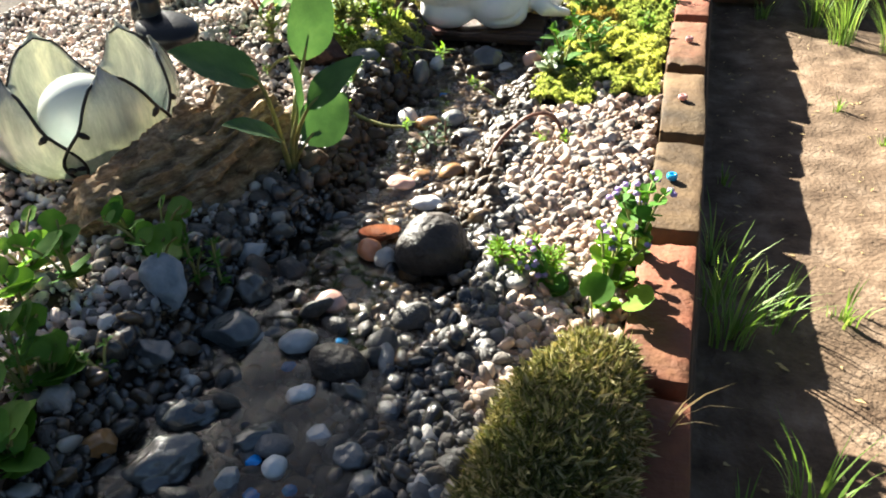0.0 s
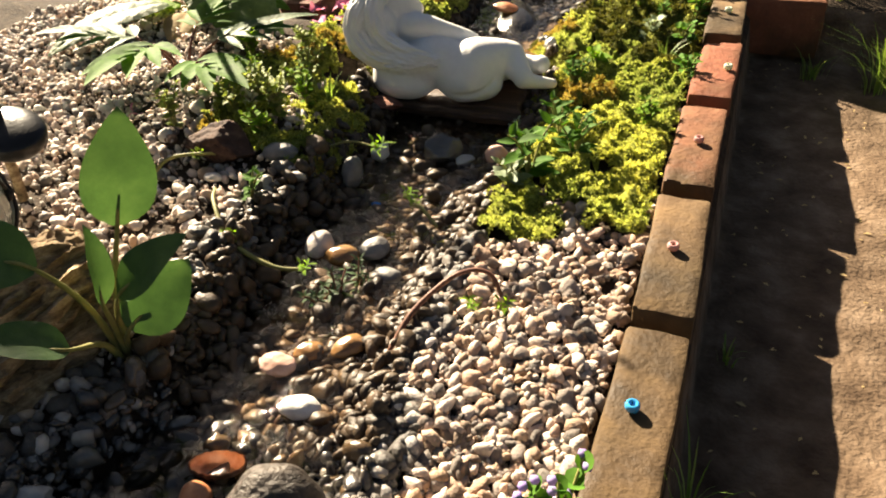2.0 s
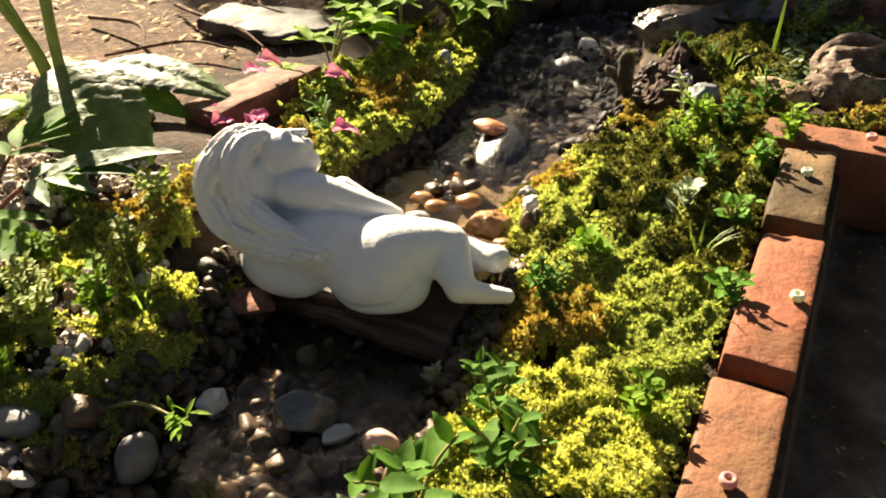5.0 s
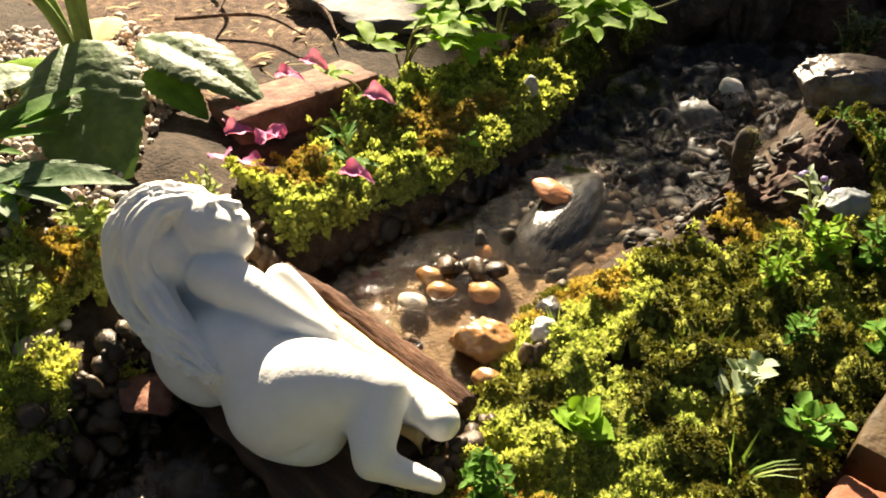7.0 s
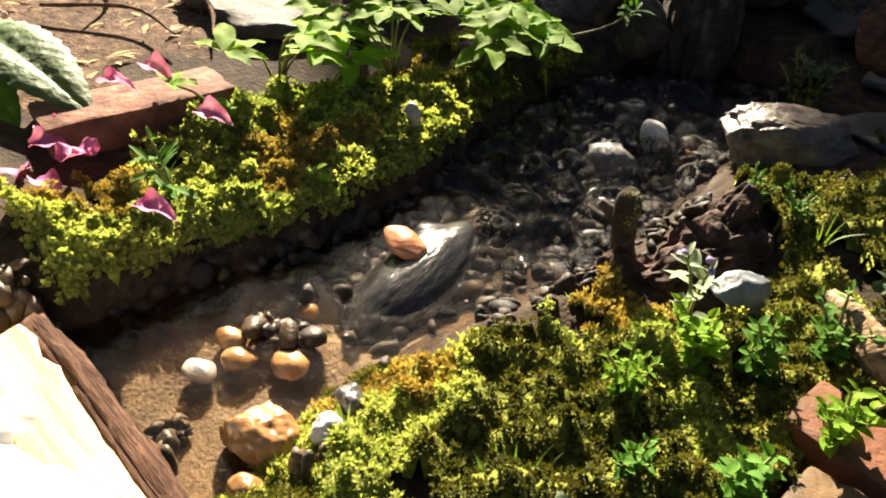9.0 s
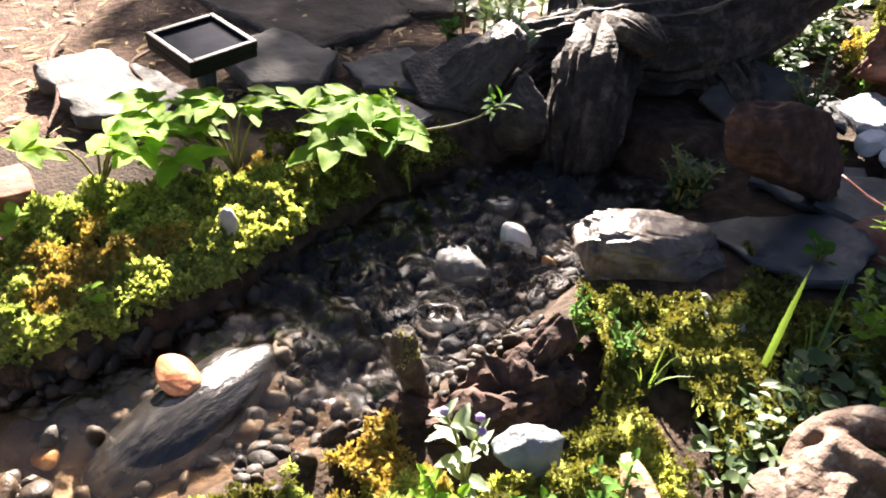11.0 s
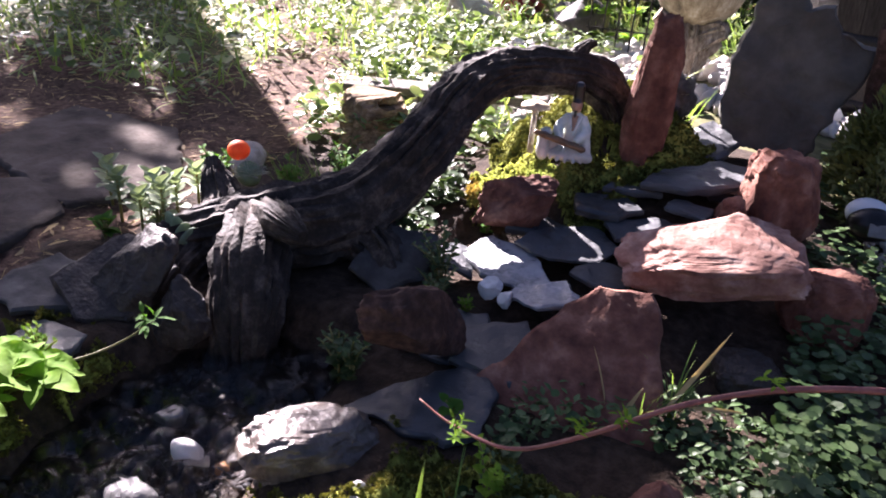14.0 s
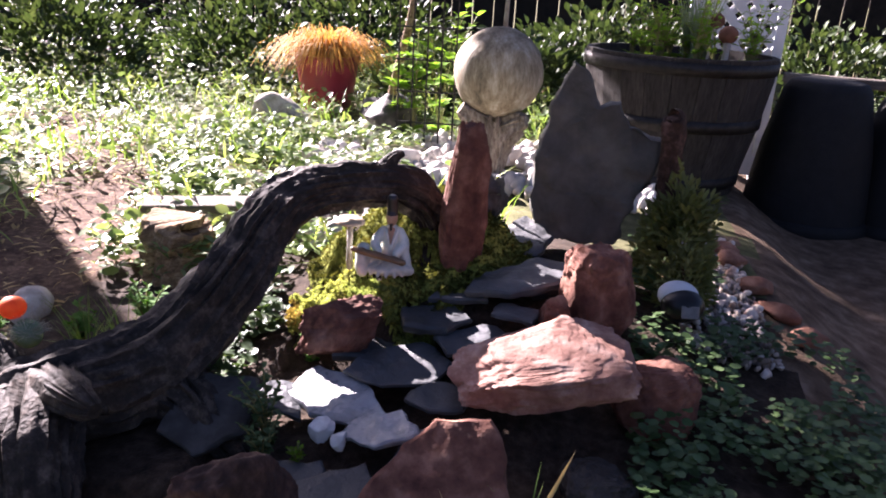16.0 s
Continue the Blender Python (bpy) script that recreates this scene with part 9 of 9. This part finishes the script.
pebbles("edge_gravel", mg, 0.008, 0.3, "gravel", "grey gravel along the shard edging", r6, 0.3, 0.01)


def sprig(n, length, width, r, lean=0.8):
    """A tuft of n pointed leaflets."""
    V, F = [], []
    for i in range(n):
        a = 2 * math.pi * i / n + r.uniform(-0.5, 0.5)
        l = length * r.uniform(0.6, 1.25)
        e = r.uniform(0.15, lean)
        d = np.array((math.cos(a) * e, math.sin(a) * e, 1.0))
        d /= np.linalg.norm(d)
        s = np.array((-math.sin(a), math.cos(a), 0)) * width * 0.5
        b = len(V)
        V += [d * l * 0.1, d * l * 0.6 + s, d * l * 0.6 - s, d * l + np.array((0, 0, -0.12 * l))]
        F += [(b, b + 1, b + 2), (b + 2, b + 1, b + 3)]
    return np.array(V), np.array(F)


def moss_height(x, y):
    """Lumpy cushions over the ground."""
    n = 0.5 + 0.5 * wob(x, y, 62, 0.4)
    m = 0.5 + 0.5 * wob(x + 0.1 * y, y, 125, 1.9)
    k = 0.5 + 0.5 * wob(x, y, 260, 0.9)
    return 0.002 + 0.018 * n * n + 0.016 * m * m + 0.005 * k


def moss_bed(name, P, mat, label, r, size=0.0056, wide=0.30):
    g = Geo()
    z = moss_land(P[:, 0], P[:, 1]) + moss_height(P[:, 0], P[:, 1]) * np.clip(0.4 + stream_sd(P[:, 0], P[:, 1]) / 0.06, 0.35, 1)
    k = r.integers(0, 5, len(P))
    T = turns(len(P), r, 0.38) * r.uniform(0.6, 1.35, len(P))[:, None, None]
    for i in range(5):
        V, F = sprig(9, size, size * wide, r, 1.0)
        m = k == i
        g.many(V, F, T[m], np.stack([P[m, 0], P[m, 1], z[m] - 0.003], 1))
    return tagged(g.done(name, M[mat], None, "", False), label, "moss", "", "stuff")


ms = pick(59000, -0.68, 0.13, 1.0, 3.18, mossy, r6)
pat = wob(ms[:, 0], ms[:, 1], 17, 5.0) + 0.4 * wob(ms[:, 0], ms[:, 1], 43, 2.0)
# sh: moss that gets the copy with shade put into the colour
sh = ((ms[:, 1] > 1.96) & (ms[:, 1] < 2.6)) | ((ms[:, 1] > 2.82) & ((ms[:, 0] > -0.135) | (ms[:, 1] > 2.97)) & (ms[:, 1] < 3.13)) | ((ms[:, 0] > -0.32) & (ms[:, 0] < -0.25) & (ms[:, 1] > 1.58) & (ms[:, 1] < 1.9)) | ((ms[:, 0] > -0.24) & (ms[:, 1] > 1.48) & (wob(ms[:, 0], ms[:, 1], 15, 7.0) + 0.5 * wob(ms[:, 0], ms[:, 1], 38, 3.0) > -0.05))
leafy = (ms[:, 0] < -0.40) & (ms[:, 1] > 1.47) & ~sh & (wob(ms[:, 0], ms[:, 1], 29, 2.0) > -0.45)
moss_bed("moss", ms[(pat < 0.62) & ~sh & ~leafy], "moss", "bright yellow-green moss cushions on the bank", r6)
moss_bed("leafy_moss", ms[(pat < 0.62) & leafy][::2], "moss", "loose leafy yellow-green moss above the pool", r6, 0.0085, 0.45)
moss_bed("rusty_moss", ms[(pat >= 0.62) & ~sh], "rustmoss", "rust-brown moss patches on the bank", r6, 0.0065)
moss_bed("shaded_moss", ms[sh], "shademoss", "moss with shade painted into its dark olive colour", r6)
# cushion underneath
mx, my = np.meshgrid(np.arange(-0.70, 0.14, 0.009), np.arange(1.0, 3.20, 0.009))
on = mossy(mx, my)
mz = np.where(on, moss_land(mx, my) + moss_height(mx, my) * np.clip(0.4 + stream_sd(mx, my) / 0.06, 0.35, 1) - 0.003, land(mx, my) - 0.012)
mi = np.arange(mx.size).reshape(mx.shape)
mf = np.stack([mi[:-1, :-1], mi[:-1, 1:], mi[1:, 1:], mi[1:, :-1]], -1).reshape(-1, 4)
keepf = on.ravel()[mf].sum(1) >= 3
tagged(grid_object("moss_cushion", np.stack([mx, my, mz], -1).reshape(-1, 3), mf[keepf], M["mossbase"]), "dense moss cushion over the banks", "moss", "", "stuff")
# shag of the foreground log
lv = np.array([v.co[:] for v in foreground_log.data.vertices])
ln = np.array([v.normal[:] for v in foreground_log.data.vertices])
sel = r6.choice(len(lv), 16000)
sel = sel[ln[sel, 2] > -0.25]
Pw = lv[sel] + r6.normal(size=(len(sel), 3)) * 0.002
g = Geo()
V, F = sprig(5, 0.013, 0.0016, r6, 2.2)
g.many(V, F, turns(len(sel), r6, 0.7) * r6.uniform(0.6, 1.4, len(sel))[:, None, None], Pw)
tagged(g.done("log_moss", M["logmoss"], foreground_log, "", False), "shaggy olive moss")


# moss on the standing stick
n = 170
Pw = np.stack([r6.normal(-0.197, 0.004, n), r6.normal(1.855, 0.004, n), r6.uniform(0.105, 0.130, n)], 1)
g = Geo()
V, F = sprig(5, 0.0034, 0.0011, r6, 1.6)
g.many(V, F, turns(n, r6, 0.6) * r6.uniform(0.6, 1.4, n)[:, None, None], Pw)
tagged(g.done("stick_moss", M["logmoss"], mossy_stick, "", False), "olive moss cap")


def scatter(name, P, shapes, size, mat, label, r, lift=(0.0, 0.05), up=0.6, category="weeds", zz=None):
    """Many small leaves or blades over a stretch of ground."""
    g = Geo()
    n = len(P)
    z = (land(P[:, 0], P[:, 1]) if zz is None else zz) + r.uniform(lift[0], lift[1], n)
    k = r.integers(0, len(shapes), n)
    a = r.uniform(0, 2 * np.pi, n)
    el = r.uniform(-0.1, up, n)
    mats = np.stack([np.stack([np.cos(a) * np.cos(el), -np.sin(a), -np.cos(a) * np.sin(el)], 1), np.stack([np.sin(a) * np.cos(el), np.cos(a), -np.sin(a) * np.sin(el)], 1), np.stack([np.sin(el), np.zeros(n), np.cos(el)], 1)], 1)
    mats = mats * (size * r.uniform(0.5, 1.3, n))[:, None, None]
    for i, (V, F) in enumerate(shapes):
        m = k == i
        g.many(V, F, mats[m], np.stack([P[m, 0], P[m, 1], z[m]], 1))
    return tagged(g.done(name, M[mat], None, "", True), label, category, "", "stuff")


OVAL = [leaf_shape(1.0, 0.5, 0.3, 0.5, 3), leaf_shape(1.0, 0.35, 0.3, 0.8, 3), round_leaf(0.5, 7, 0.3, 0.05)]
BLADE = [leaf_shape(1.0, 0.06, 0.3, 0.9, 3), leaf_shape(1.0, 0.05, 0.3, 0.4, 3)]
ROUND = [round_leaf(0.5, 8, 0.25, 0.05), round_leaf(0.5, 8, 0.1, 0.05)]


def weedy(x, y):
    on_path = (np.abs(x - path_x(y)) < 0.13 + 0.06 * wob(x, y, 9)) & (y < 3.55 + 0.1 * wob(x, y, 8))
    n = 0.5 + 0.5 * wob(x, y, 6.0, 0.7)
    return ((y > 2.95) & (n > 0.12) & ~on_path & ((x < -0.95) | (y > 3.1))) & ~((x > -0.75) & (x < 0.4) & (y > 3.25) & (y < 4.45)) & ~((x > 0.0) & (y < 4.6))


wp = pick(33000, -4.5, 0.0, 2.7, 7.5, weedy, r6)
scatter("weed_leaves", wp[:18000], OVAL, 0.030, "weed", "sunlit leafy weeds of the rough lawn", r6, (0.01, 0.12), 0.9)
scatter("lawn_grass", wp[18000:], BLADE, 0.12, "grass", "long grass of the rough lawn", r6, (0.0, 0.04), 1.5, "grass")
wq = pick(4200, -1.15, -0.30, 2.95, 4.3, lambda x, y: (wob(x, y, 9, 1.0) > -0.35) & (np.hypot(x + 0.14, y - 4.0) > 0.1) & (x < -0.42 + 0.1 * wob(x, y, 11)) & ~((np.abs(x + 0.60) < 0.28) & (np.abs(y - 3.27 - (x + 0.60) * 0.2) < 0.10)) & (np.abs(x - path_x(y)) > 0.15), r6)
scatter("border_weeds", wq, OVAL, 0.027, "weed", "leafy weeds along the border", r6, (0.01, 0.09), 0.9)
# low growth in the leaf colour that already holds the shade
gcp = pick(3600, 0.26, 0.66, 2.30, 3.30, lambda x, y: (wob(x, y, 13, 0.3) > -0.5) & (np.hypot(x - 0.345, y - 2.985) > 0.05) & ~((x > 0.45) & (y > 3.05)), r6)
scatter("ground_cover", gcp, ROUND, 0.015, "cover", "round-leaved ground cover, shade put into its dark colour", r6, (0.005, 0.055), 0.5, "ground cover")
gcr = pick(1200, -0.52, -0.33, 2.60, 2.98, lambda x, y: (wob(x, y, 15, 0.3) > -0.3) & (np.abs(x + 0.36 - (y - 2.74) * 0.75) > 0.03), r6)
scatter("arch_weeds", gcr, OVAL, 0.020, "cover", "leafy weeds behind the driftwood arch, shade put into their dark colour", r6, (0.0, 0.05), 0.9, "ground cover")
gcq = pick(4200, -0.03, 0.45, 1.98, 2.50, lambda x, y: wob(x, y, 13, 0.3) > -0.4, r6)
scatter("shade_herbs", gcq, OVAL, 0.014, "cover", "low herbs beside the rocks, shade put into their colour", r6, (0.0, 0.03), 0.9, "ground cover")
# dead leaves and chips on the paths
lp = pick(6000, -2.2, -0.75, 1.5, 4.3, lambda x, y: (x < -0.76) & (y > 1.55), r6)
scatter("bark_chips", lp, BLADE + [leaf_shape(1.0, 0.3, 0.1, 0.3, 2)], 0.030, "straw", "dry bark chips and straw on the path", r6, (0.0, 0.008), 0.2, "mulch")
lq = pick(420, 0.10, 0.7, 0.2, 1.8, lambda x, y: x > 0.1, r6)
scatter("path_litter", lq, [leaf_shape(1.0, 0.5, 0.3, 0.5, 2)], 0.009, "straw", "specks of dry litter on the dirt path", r6, (0.0, 0.003), 0.2, "litter")


# ---- single pebbles on top of the gravel beside the bricks and along the stream ----
r7 = np.random.default_rng(31)
gravel_top = base("gravel_surface", -0.08, 0.7, 0.03)
tagged(gravel_top, "loose mixed pebbles on top of the gravel bed", "gravel", kind="structure")
pebble_meshes = []
for V, F in PEBBLES:
    me = bpy.data.meshes.new("pebble")
    me.from_pydata([tuple(v) for v in V], [], [tuple(int(i) for i in f) for f in F])
    me.polygons.foreach_set("use_smooth", np.ones(len(me.polygons), dtype=bool))
    me.materials.append(M["peb"])
    pebble_meshes.append(me)
spots = pick(300, -0.19, 0.015, 0.42, 1.05, lambda x, y: (stream_sd(x, y) > 0.03) & ~mossy(x, y), r7)
for i, (x, y) in enumerate(spots):
    o = new("pebble", pebble_meshes[i % len(pebble_meshes)])
    o.parent = gravel_top
    k = 0.0052 * r7.uniform(0.7, 1.6)
    o.matrix_basis = pose(x + 0.08, y - 0.7, float(land(x, y)) - 0.03 + 0.006, r7.uniform(-25, 25), r7.uniform(-25, 25), r7.uniform(0, 360)) @ Matrix.Diagonal((k, k, k, 1))
